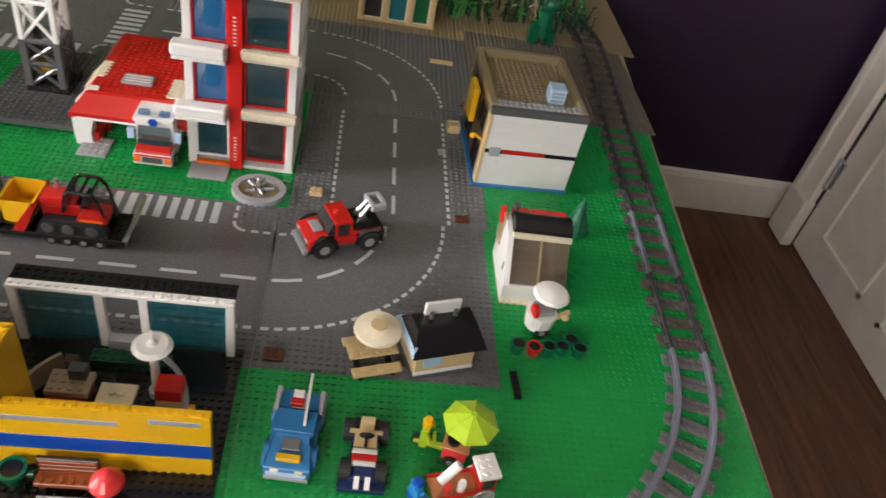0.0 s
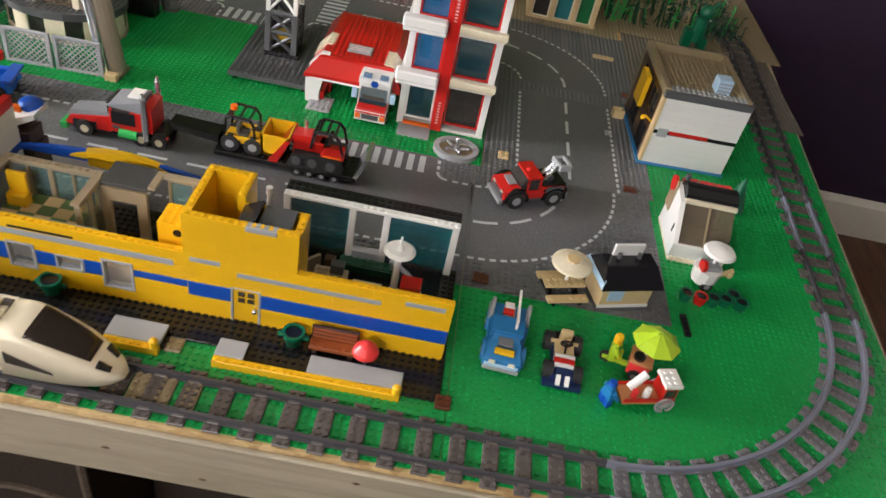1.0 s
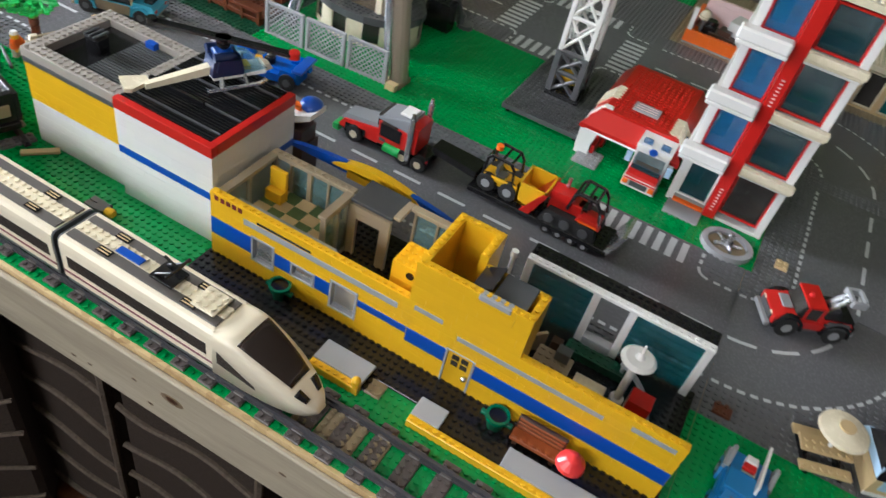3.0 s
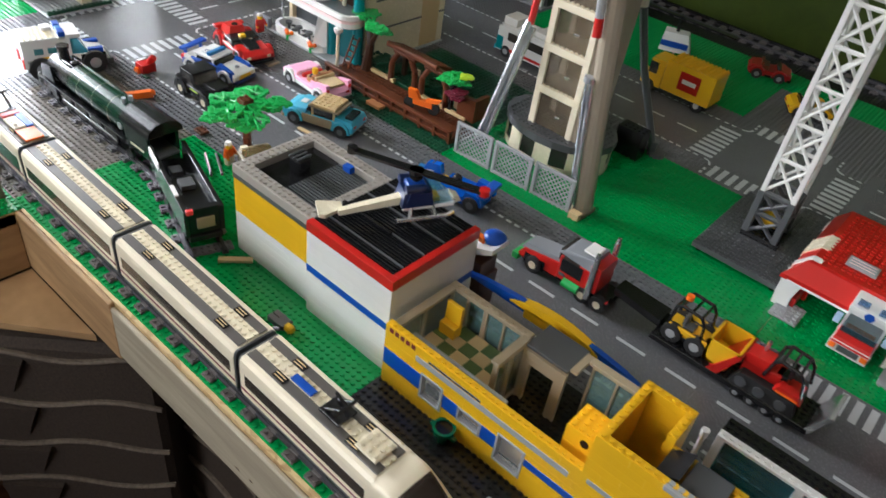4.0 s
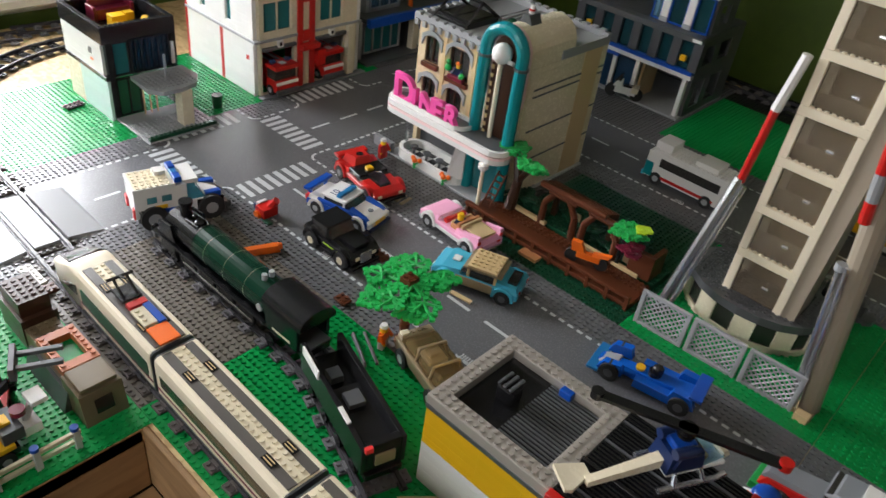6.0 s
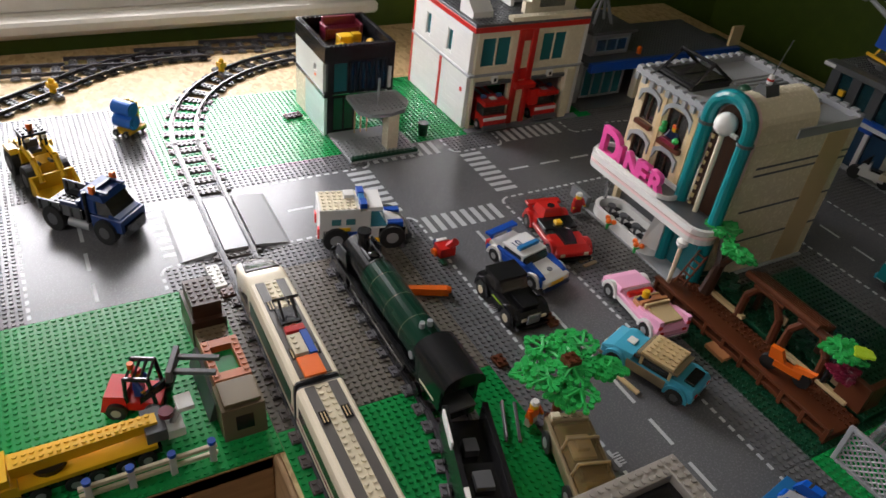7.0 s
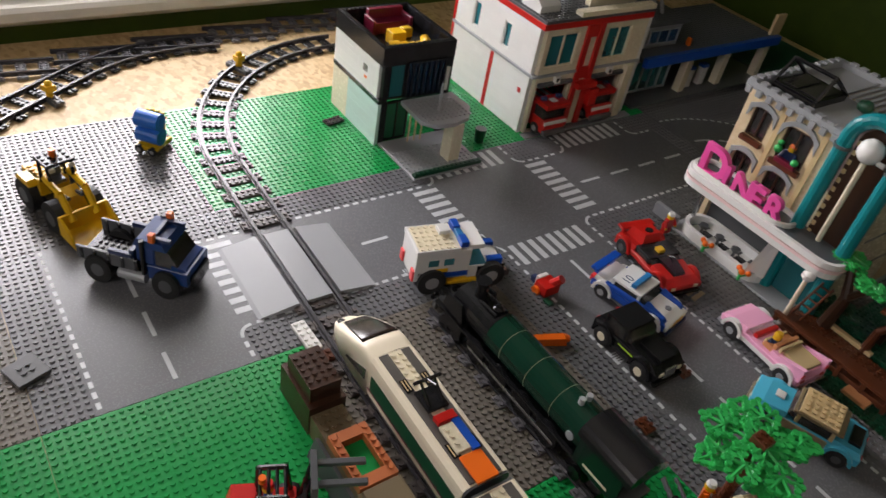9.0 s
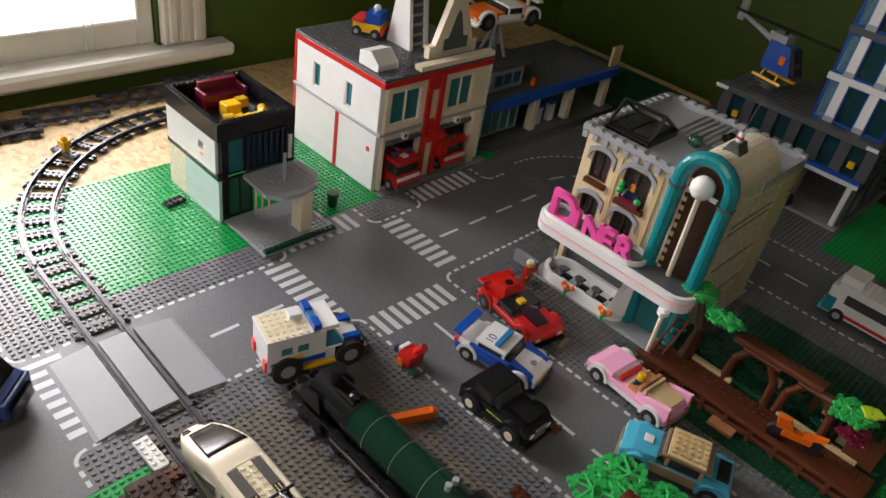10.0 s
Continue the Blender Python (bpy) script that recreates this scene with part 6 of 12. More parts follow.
    for z0, z1, key, grow in ((10.2, 11.2, "white", 0), (11.2, 11.7, "palepink", 0.05), (11.9, 12.9, "white", 0)):
        o = oval(-2.6 - grow, 28.0 + grow, -4.4 - grow, 2.0 + grow)
        part("canopy", Shape().hull([(*p, z0) for p in o], [(*p, z1) for p in o]), P(key), dn, "rounded white and pink canopy")
    o = oval(-1.9, 27.3, -3.7, 1.4)
    part("canopy_floor", Shape().hull([(*p, 12.9) for p in o], [(*p, 12.97) for p in o]), P("dkgrey"), dn, "dark grey canopy floor")
    o = oval(-1.8, 18, -3.6, 1.4)
    s = Shape()
    sweep(s, o + [o[0]], [(0.25, 12.9), (0.25, 13.7), (-0.25, 13.7), (-0.25, 12.9)])
    part("canopy_rail", s, P("white"), dn)
    run = -0.6
    for ch, size, step in (("D", 7.8, 5.2), ("I", 5.4, 2.0), ("N", 5.4, 3.5), ("E", 5.4, 3.1), ("R", 5.4, 3.4)):
        txt = bpy.data.curves.new("sign_text", "FONT")
        txt.body, txt.size, txt.extrude, txt.bevel_depth, txt.offset = ch, size * U, 0.5 * U, 0.08 * U, 0.13 * U
        tmp = new("sign_text", txt)
        me = bpy.data.meshes.new_from_object(tmp.evaluated_get(bpy.context.evaluated_depsgraph_get()))
        bpy.data.objects.remove(tmp)
        me.materials.clear()
        me.materials.append(P("hotpink"))
        let = new("sign_letter", me)
        let.parent = dn
        let.matrix_basis = Matrix.Translation((run * U, -3.0 * U, 13.0 * U)) @ Matrix.Rotation(radians(90), 4, "X")
        tagged(let, "bright pink sign letter")
        run += step
    # rounded glazed bay under the canopy
    o = oval(0.4, 17.5, -2.6, 3.6)
    s = Shape()
    sweep(s, o + [o[0]], [(0.4, 0.5), (0.4, 2.4), (-0.4, 2.4), (-0.4, 0.5)])
    part("bay_sill", s, P("white"), dn, "white rounded sill")
    part("bay_post", Shape().hull([(15.2, -2.9, 2.0), (18.0, -1.2, 2.0), (17.6, 0.6, 2.0), (15.0, -2.0, 2.0)], [(16.8, -2.6, 10.3), (18.0, -1.2, 10.3), (17.6, 0.6, 10.3), (16.6, -1.8, 10.3)]), P("white"), dn, "white curved end panel")
    part("mullion", Shape().box(0.4, 0.2, 2.4, 1.0, 0.8, 10.2), CHROME, dn)
    for i in range(8):
        for j in range(3):
            part("floor_tile", Shape().box(1.6 + i * 1.9, -1.6 + j * 1.7, 0.5, 3.5 + i * 1.9, 0.1 + j * 1.7, 0.8), P("white" if (i + j) % 2 else "black"), dn)
    for k in range(3):
        part("stool", Shape().cyl(4 + k * 3.6, -0.4, 0.8, 0.3, 1.8).cyl(4 + k * 3.6, -0.4, 2.6, 0.8, 0.5), P("dkgrey"), dn)
    part("inner_wall", Shape().box(1, 4.2, 0.5, 17, 5, 11), P("dkgrey"), dn)
    part("low_wall", Shape().box(-5.0, -3.4, 0.5, 0.2, -2.4, 2.8), P("slate"), dn, "low grey wall")
    part("side_door", Shape().box(18.6, 0.9, 0.5, 25, 1.6, 9.6), GLASS_TEAL, dn)


diner()


def club_house():
    cb = thing("club_house", "black and white modern toy house with an open roof terrace", "toy building", -250, 2)
    w, d, h = 17.5, 15.5, 19.6
    wall(cb, "lower_wall", "x", 0, w, 0, 8.6, 0, 1, plastic("pale_aqua", (0.52, 0.66, 0.62), 0.2), seed=81, label="pale aqua glazed lower wall")
    part("cream_panel", Shape().box(0, -0.04, 0, 6, 0.9, 8.6), P("cream"), cb)
    part("black_line", Shape().box(-0.1, -0.1, 8.6, w, 1, 9.6), P("black"), cb)
    wall(cb, "upper_wall", "x", 0, w - 1, 9.6, 16.2, 0, 1, P("white"), [(11, 12.6, 12.6, 14)], 82, "white brick upper wall")
    part("orange_mark", Shape().box(11.5, -0.06, 11.4, 12.6, 0.2, 12.0), P("orange"), cb)
    tagged(part("top_band", Shape().courses(-0.1, -0.1, w + 0.1, 1, 16.2, h, 5).studs(0, 0, w, 1, h), P("black"), cb, "black top course"), kind="stuff")
    tagged(part("top_band", Shape().courses(w - 1, 1, w + 0.1, d, 16.2, h, 6).studs(w - 1, 1, w, d, h), P("black"), cb), kind="stuff")
    tagged(part("top_band", Shape().courses(0, d - 1, w - 1, d, 9, h, 7).studs(0, d - 1, w - 1, d, h), P("black"), cb), kind="stuff")
    tagged(part("top_band", Shape().courses(0, 1, 1, d - 1, 9, h, 8).studs(0, 1, 1, d - 1, h), P("black"), cb), kind="stuff")
    wall(cb, "back_wall", "x", 1, w - 1, 0, 9, d - 1, d, P("black"), seed=83)
    for y0, y1 in ((0.6, 1.8), (d - 1.2, d)):
        part("corner_post", Shape().box(w - 1.2, y0, 0, w + 0.1, y1, 16.2), P("black"), cb)
    glazing(cb, "y", 1.8, 5.4, 9.2, 16.2, w - 0.9, w - 0.2, P("black"), GLASS_TEAL)
    glazing(cb, "y", 5.4, d - 1.6, 9.2, 16.4, w - 0.7, w + 0.4, P("black"), GLASS_BLUE, 6)
    part("white_post", Shape().box(w - 0.2, d - 1.4, 9.6, w + 0.3, d - 0.6, 14.4), P("white"), cb)
    glazing(cb, "y", 1.8, 7.0, 0.4, 8.6, w - 0.9, w - 0.2, P("black"), plastic("glass_green", (0.03, 0.16, 0.09), 0.12, glass=0.4), 1)
    part("inner_floor", Shape().box(1, 1, 8.6, w - 1, d - 1, 9.2), P("dkgrey"), cb)
    part("terrace_floor", Shape().box(1, 1, 15.6, w - 1, d - 1, 16.2), P("black"), cb)
    sofa = part("sofa", Shape().box(3, 5, 16.2, 5.4, 12.5, 18.4).box(2.0, 5, 16.2, 3, 12.5, 20.2), P("maroon"), cb, "dark red sofa")
    for y in (4.4, 12.5):
        part("sofa_arm", Shape().box(2.4, y, 16.2, 6.0, y + 0.6, 19.2), P("maroon"), sofa)
    s = Shape()
    for i in range(8):
        a0, a1 = -0.7 + i * 0.19, -0.7 + (i + 1) * 0.19
        s.rod((5.5 + 8.5 * math.cos(a0), 4.5 + 8.0 * math.sin(a0 + 0.7), 17.2), (5.5 + 8.5 * math.cos(a1), 4.5 + 8.0 * math.sin(a1 + 0.7), 17.2 + 0.4), 0.85, 8)
    part("slide", s, P("yellow"), cb, "yellow curved slide")
    part("yellow_seat", Shape().box(8, 6, 16.2, 10.5, 9, 18.6).box(6.4, 10, 16.2, 8, 12, 18.0), P("yellow"), cb)
    # balcony on a tan pillar
    o = [(w + 0.4, 4.6), (w + 8.0, 4.2), (w + 10.2, 6.2), (w + 10.6, 10), (w + 9.6, 13.8), (w + 6, 16.4), (w + 0.4, 16.0)]
    part("balcony", Shape().hull([(*p, 8.2) for p in o], [(*p, 9.0) for p in o]), P("grey"), cb, "light grey rounded balcony")
    part("balcony_studs", Shape().studs(w + 1, 5, w + 9, 15, 9.0), P("grey"), cb)
    tagged(part("pillar", Shape().courses(w + 7.6, 10, w + 10.4, 12.4, 0.5, 8.2, 9), P("cream"), cb, "cream pillar"), kind="stuff")
    part("flag_pole", Shape().rod((w + 5.6, 9.6, 9), (w + 5.6, 9.6, 14.5), 0.28), P("grey"), cb)
    part("porch", Shape().box(w, 0.8, 0, w + 13, 16.4, 0.5).studs(w, 1, w + 13, 16, 0.5, skip=lambda x, y: x < w + 4), P("grey"), cb, "light grey porch floor")
    part("hedge", Shape().box(w + 12, 1, 0.5, w + 13, 16, 1.2).studs(w + 12, 1, w + 13, 16, 1.2), P("dkgreen"), cb)
    for k in range(3):
        part("lamp_bar", Shape().cyl(w + 2.2, 6 + k * 1.4, 1, 0.16, 7), P("tan"), cb)


club_house()


def fire_station():
    fs = thing("fire_station", "white brick fire station with red trim and grey roof", "toy building", -254, 32.6)
    w, d, h = 28.0, 30.0, 23.6
    wall(fs, "side_wall", "x", 0.8, w - 1, 0, h - 1.2, 0, 1, P("white"), [(6.4, 8.8, 14.6, 20), (16.6, 19.0, 14.6, 20)], 91, "white brick side wall")
    glazing(fs, "x", 6.4, 8.8, 14.6, 20, 0.1, 0.9, P("white"), GLASS_TEAL)
    glazing(fs, "x", 16.6, 19.0, 14.6, 20, 0.1, 0.9, P("white"), GLASS_TEAL)
    part("red_edge", Shape().box(-0.1, -0.06, 0, 0.8, 1, h - 1.2), P("red"), fs, "red corner edge")
    part("red_edge", Shape().box(14.2, -0.05, 0, 15.4, 0.9, 12.4), P("red"), fs, "red upright stripe")
    part("red_band", Shape().box(0, -0.08, h - 1.2, w + 0.1, 1, h).box(w - 1, 1, h - 1.2, w + 0.1, d, h), P("red"), fs, "red band under the roof")
    part("ledge", Shape().box(0, -0.35, 12.6, w + 0.3, 0.9, 13.2).box(w - 0.8, 1, 12.6, w + 0.35, d, 13.2), P("grey"), fs)
    wall(fs, "back_wall", "x", 0, w, 0, h, d - 1, d, P("white"), seed=92)
    holes = [(1.6, 10.4, 0.4, 10.6), (16.4, 25.4, 0.4, 10.6), (2.0, 9.8, 14.4, 21.4), (17.6, 24.6, 14.4, 21.4)]
    wall(fs, "front_wall", "y", 1, d - 1, 0, h - 1.2, w - 1, w, P("cream"), holes, 93, "cream front wall with garage bays")
    part("west_wall", Shape().courses(0, 1, 1, d - 1, 0, h, 94), P("white"), fs)
    for y0, y1 in ((2.0, 9.8), (17.6, 24.6)):
        glazing(fs, "y", y0, y1, 14.4, 21.4, w - 0.9, w - 0.1, P("cream"), GLASS_TEAL, 1)
    part("red_panel", Shape().box(w - 0.9, 11.2, 0.3, w + 0.5, 12.6, 22.6).box(w - 0.9, 14.6, 0.3, w + 0.5, 16.0, 22.6).box(w - 0.9, 12.6, 11.0, w + 0.4, 14.6, 13.6).box(w - 0.9, 12.6, 20, w + 0.4, 14.6, 22.6), P("red"), fs, "red stair bay frame")
    part("red_shelf", Shape().box(w, 11.4, 9.4, w + 2.0, 16.6, 10.6).box(w, 16, 4.8, w + 1.6, 18.4, 8.6), P("red"), fs)
    part("stair_pane", Shape().box(w - 0.4, 12.6, 13.6, w - 0.2, 14.6, 20).box(w - 0.4, 12.6, 1, w - 0.2, 14.6, 11), GLASS_SMOKE, fs)
    for y0 in (1.6, 16.4):
        part("bay_hood", Shape().box(w - 0.8, y0, 10.6, w + 0.7, y0 + 9, 11.4), P("dkgrey"), fs)
        part("bay_plate", Shape().box(w + 0.1, y0 + 3.8, 11.0, w + 0.75, y0 + 5.4, 12.6), P("white"), fs)
        part("bay_bar", Shape().box(w + 0.74, y0 + 4.3, 11.4, w + 0.8, y0 + 4.9, 12.2, 0.02), P("black"), fs)
    part("pilaster", Shape().box(w - 0.9, 25.6, 0, w + 1.2, 27.6, 12.6), P("cream"), fs)
    part("forecourt", Shape().box(w, 0, 0, w + 2.0, 31, 0.35), P("slate"), fs, "smooth grey forecourt strip")
    part("side_mark", Shape().box(w - 3.6, -0.12, 8.2, w - 2.6, 0.1, 9.2), P("red"), fs)
    part("roof", Shape().box(0, 0, h, w, d, h + 0.6).studs(0, 0, w, d, h + 0.6), P("dkgrey"), fs, "dark grey studded flat roof")
    part("parapet", Shape().box(w - 2, 9, h + 0.6, w, d, h + 1.6), P("cream"), fs)
    s = Shape().prism([(w - 9, h + 0.6), (w - 3.4, h + 0.6), (w - 3.4, h + 2.0), (w - 6, h + 4.0), (w - 9, h + 3.2)], "y", 1.0, 6.0)
    part("roof_dormer", s, P("white"), fs, "white sloped roof dormer")
    s = Shape().prism([(14.5, h + 0.6), (28, h + 0.6), (28, h + 3.2), (26.6, h + 3.2), (23.4, h + 12), (22.6, h + 16), (20.4, h + 16), (19.4, h + 12), (16.0, h + 3.2), (14.5, h + 3.2)], "x", w - 5.4, w - 4.0)
    part("gable", s, P("cream"), fs, "cream stepped gable")
    part("gable_pane", Shape().prism([(18.2, h + 2), (25, h + 2), (25, h + 4.4), (23.6, h + 4.4), (22.4, h + 8.6), (21.6, h + 10), (20.8, h + 8.6), (19.4, h + 4.4), (18.2, h + 4.4)], "x", w - 4.1, w - 3.9), GLASS_DEEP, fs, "stepped teal gable window")
    for y0 in (14.0, 18.2):
        part("chute_fin", Shape().hull([(w - 16, y0, h + 0.6), (w - 9, y0, h + 0.6), (w - 9, y0 + 0.9, h + 0.6), (w - 16, y0 + 0.9, h + 0.6)], [(w - 13.4, y0, h + 17), (w - 11.6, y0, h + 17), (w - 11.6, y0 + 0.9, h + 17), (w - 13.4, y0 + 0.9, h + 17)]), P("white"), fs, "tall white chute side")
    part("chute_slide", Shape().hull([(w - 14, 14.9, h + 0.6), (w - 9.6, 14.9, h + 0.6), (w - 9.6, 18.2, h + 0.6), (w - 14, 18.2, h + 0.6)], [(w - 13, 14.9, h + 16), (w - 12, 14.9, h + 16), (w - 12, 18.2, h + 16), (w - 13, 18.2, h + 16)]), P("dkgrey"), fs)
    for k in range(8):
        u = k / 8
        part("chute_rib", Shape().box(w - 9.6 - 2.4 * u - 0.5, 14.9, h + 1.4 + 15 * u, w - 9.4 - 2.4 * u, 18.2, h + 1.9 + 15 * u), P("grey"), fs)


fire_station()


def petrol_station():
    gs = thing("petrol_station", "grey petrol station with a blue canopy edge and glazed kiosk", "toy building", -252, 66)
    part("base", Shape().box(0, 0, 0, 26, 52, 0.5), P("dkgrey"), gs)
    wall(gs, "back_wall", "y", 0, 52, 0.5, 11, 2, 3, P("dkgrey"), seed=95)
    wall(gs, "end_wall", "x", 3, 22, 0.5, 11, 0.5, 1.5, P("grey"), seed=96)
    glazing(gs, "y", 3, 16, 1.0, 9.0, 20, 21, P("grey"), GLASS_TEAL, 3)
    part("upper_room", Shape().box(8, 4, 11.5, 20, 16, 17), P("grey"), gs, "grey upper room")
    glazing(gs, "y", 5, 15, 12.4, 16, 20, 20.6, P("grey"), GLASS_BLUE, 2)
    part("upper_roof", Shape().box(7, 3, 17, 21, 17, 17.8).studs(7, 3, 21, 17, 17.8), P("dkgrey"), gs)
    part("canopy", Shape().box(3, 1, 10.4, 24, 50, 11.5).studs(3, 18, 24, 50, 11.5), P("dkgrey"), gs, "dark grey studded canopy")
    part("canopy_edge", Shape().box(24, 1, 9.6, 25.4, 51, 11.8), P("blue"), gs, "blue canopy edge")
    for y in (18, 32, 48):
        part("pillar", Shape().box(22, y, 0.5, 24, y + 2, 10.4), P("cream"), gs)
    for y in (22, 27):
        pump = part("pump", Shape().box(21, y, 0.5, 22.6, y + 2, 5), P("white"), gs, "white fuel pump")
        part("pump_top", Shape().box(20.9, y - 0.1, 5, 22.7, y + 2.1, 5.8), P("blue"), pump)
    part("sign_plate", Shape().box(23, 48, 11.8, 23.8, 52, 17), P("tan"), gs, "tan sign plate")
    part("figure_block", Shape().box(21, 18.2, 11.5, 22, 19, 13.4), P("orange"), gs)


petrol_station()


def police_station():
    ps = thing("police_station", "grey and blue police station with a white-columned glass tower", "toy building", -196.8, 111.4)
    ps.matrix_world = at(-196.8, 111.4) @ Matrix.Diagonal((1, 1, 1.16, 1))
    w, d = 36.0, 24.0
    part("base", Shape().box(0, -1, 0, w, d, 0.5), P("grey"), ps)
    for k in (0, 1, 2, 3, 5):
        x = 1 + k * 6.6
        part("column", Shape().box(x, 0, 0.5, x + 1.1, 1.2, 9.4), P("white"), ps, "white column")
    part("garage_side", Shape().courses(22.2, 1.4, 23.0, 9, 0.5, 8.8, 6), P("tan"), ps, "tan inner wall of the garage bay")
    for k in range(3):
        x = 2.1 + k * 6.6
        part("bay_pane", Shape().box(x, 0.7, 0.5, x + 5.5, 0.9, 8.4), plastic("glass_navy", (0.02, 0.06, 0.12), 0.12, glass=0.3), ps, "dark blue glazed bay")
    part("lintel", Shape().box(0.6, -0.2, 9.0, w, 1.4, 10.0), P("white"), ps)
    part("blue_sill", Shape().box(0.6, -0.5, 10.0, w, 1.2, 10.8), P("blue"), ps)
    for k in range(7):
        part("grey_pier", Shape().box(0.6 + k * 5.6, 0, 10.8, 3.0 + k * 5.6, 1.2, 17), P("dkgrey"), ps)
    for k in range(6):
        part("upper_pane", Shape().box(3.05 + k * 5.6, 0.7, 10.8, 6.15 + k * 5.6, 0.9, 17), GLASS_DEEP, ps, "dark window between grey piers")
    wall(ps, "east_wall", "y", 1.4, d, 0.5, 17, w - 1, w, P("dkgrey"), [(4, 9, 2, 8), (12, 18, 2, 8), (4, 9, 11.5, 15.5), (12, 18, 11.5, 15.5)], 101)
    wall(ps, "west_wall", "y", 1.4, d, 0.5, 17, 0, 1, P("dkgrey"), seed=102)
    wall(ps, "back_wall", "x", 1, w - 1, 0.5, 17, d - 1, d, P("dkgrey"), seed=103)
    part("eave", Shape().box(-0.6, -1.4, 17, w + 0.4, 1.6, 18.2), P("dkgrey"), ps)
    part("eave_end", Shape().box(-1.0, -1.5, 17.2, 2, -1.2, 17.9).box(w - 2, -1.5, 17.2, w + 0.5, -1.2, 17.9), P("white"), ps)
    part("roof", Shape().box(0, 1.6, 17, w, d, 18.0).studs(0, 2, w, d, 18.0), P("dkgrey"), ps)
    part("bars", Shape().box(2, -0.5, 8.3, 16, 0.0, 9.0), P("blue"), ps)
    for x in (4.6, 32.0):
        part("lamp", Shape().box(x, -0.9, 12.6, x + 1.4, 0, 13.8), P("yellow"), ps, "yellow wall lamp")
    x0 = 20.2
    for k in range(4):
        za, zb = 18.2 + k * 8.6, 18.2 + (k + 1) * 8.6
        for x in (x0 + 2.6, x0 + 9.0):
            part("column", Shape().box(x, 1.6, za, x + 2.0, 3.4, zb - 1.2), P("white"), ps)
            part("column_foot", Shape().box(x - 0.1, 1.5, za, x + 2.1, 3.5, za + 1.0), P("grey"), ps)
        glazing(ps, "x", x0, x0 + 2.6, za, zb - 1.2, 2.0, 2.8, P("blue"), GLASS_AQUA, 0, "tower_window")
        glazing(ps, "x", x0 + 4.6, x0 + 9.0, za, zb - 1.2, 2.0, 2.8, P("blue"), GLASS_DEEP, 0, "tower_window")
        glazing(ps, "x", x0 + 11.0, x0 + 15.2, za, zb - 1.2, 2.0, 2.8, P("blue"), GLASS_DEEP, 0, "tower_window")
        part("tower_floor", Shape().box(x0 - 0.3, 1.4, zb - 1.2, x0 + 16, 16, zb), P("white") if k % 2 == 0 else P("dkgrey"), ps)
        wall(ps, "tower_side", "y", 3.6, 15, za, zb - 1.2, x0 + 14.6, x0 + 15.6, P("dkgrey"), [(6, 11, za + 1.5, zb - 3)], 110 + k)
        wall(ps, "tower_west", "y", 3.6, 15, za, zb - 1.2, x0, x0 + 0.8, P("blue"), [(5, 12, za + 1.2, zb - 2.4)], 120 + k)


police_station()


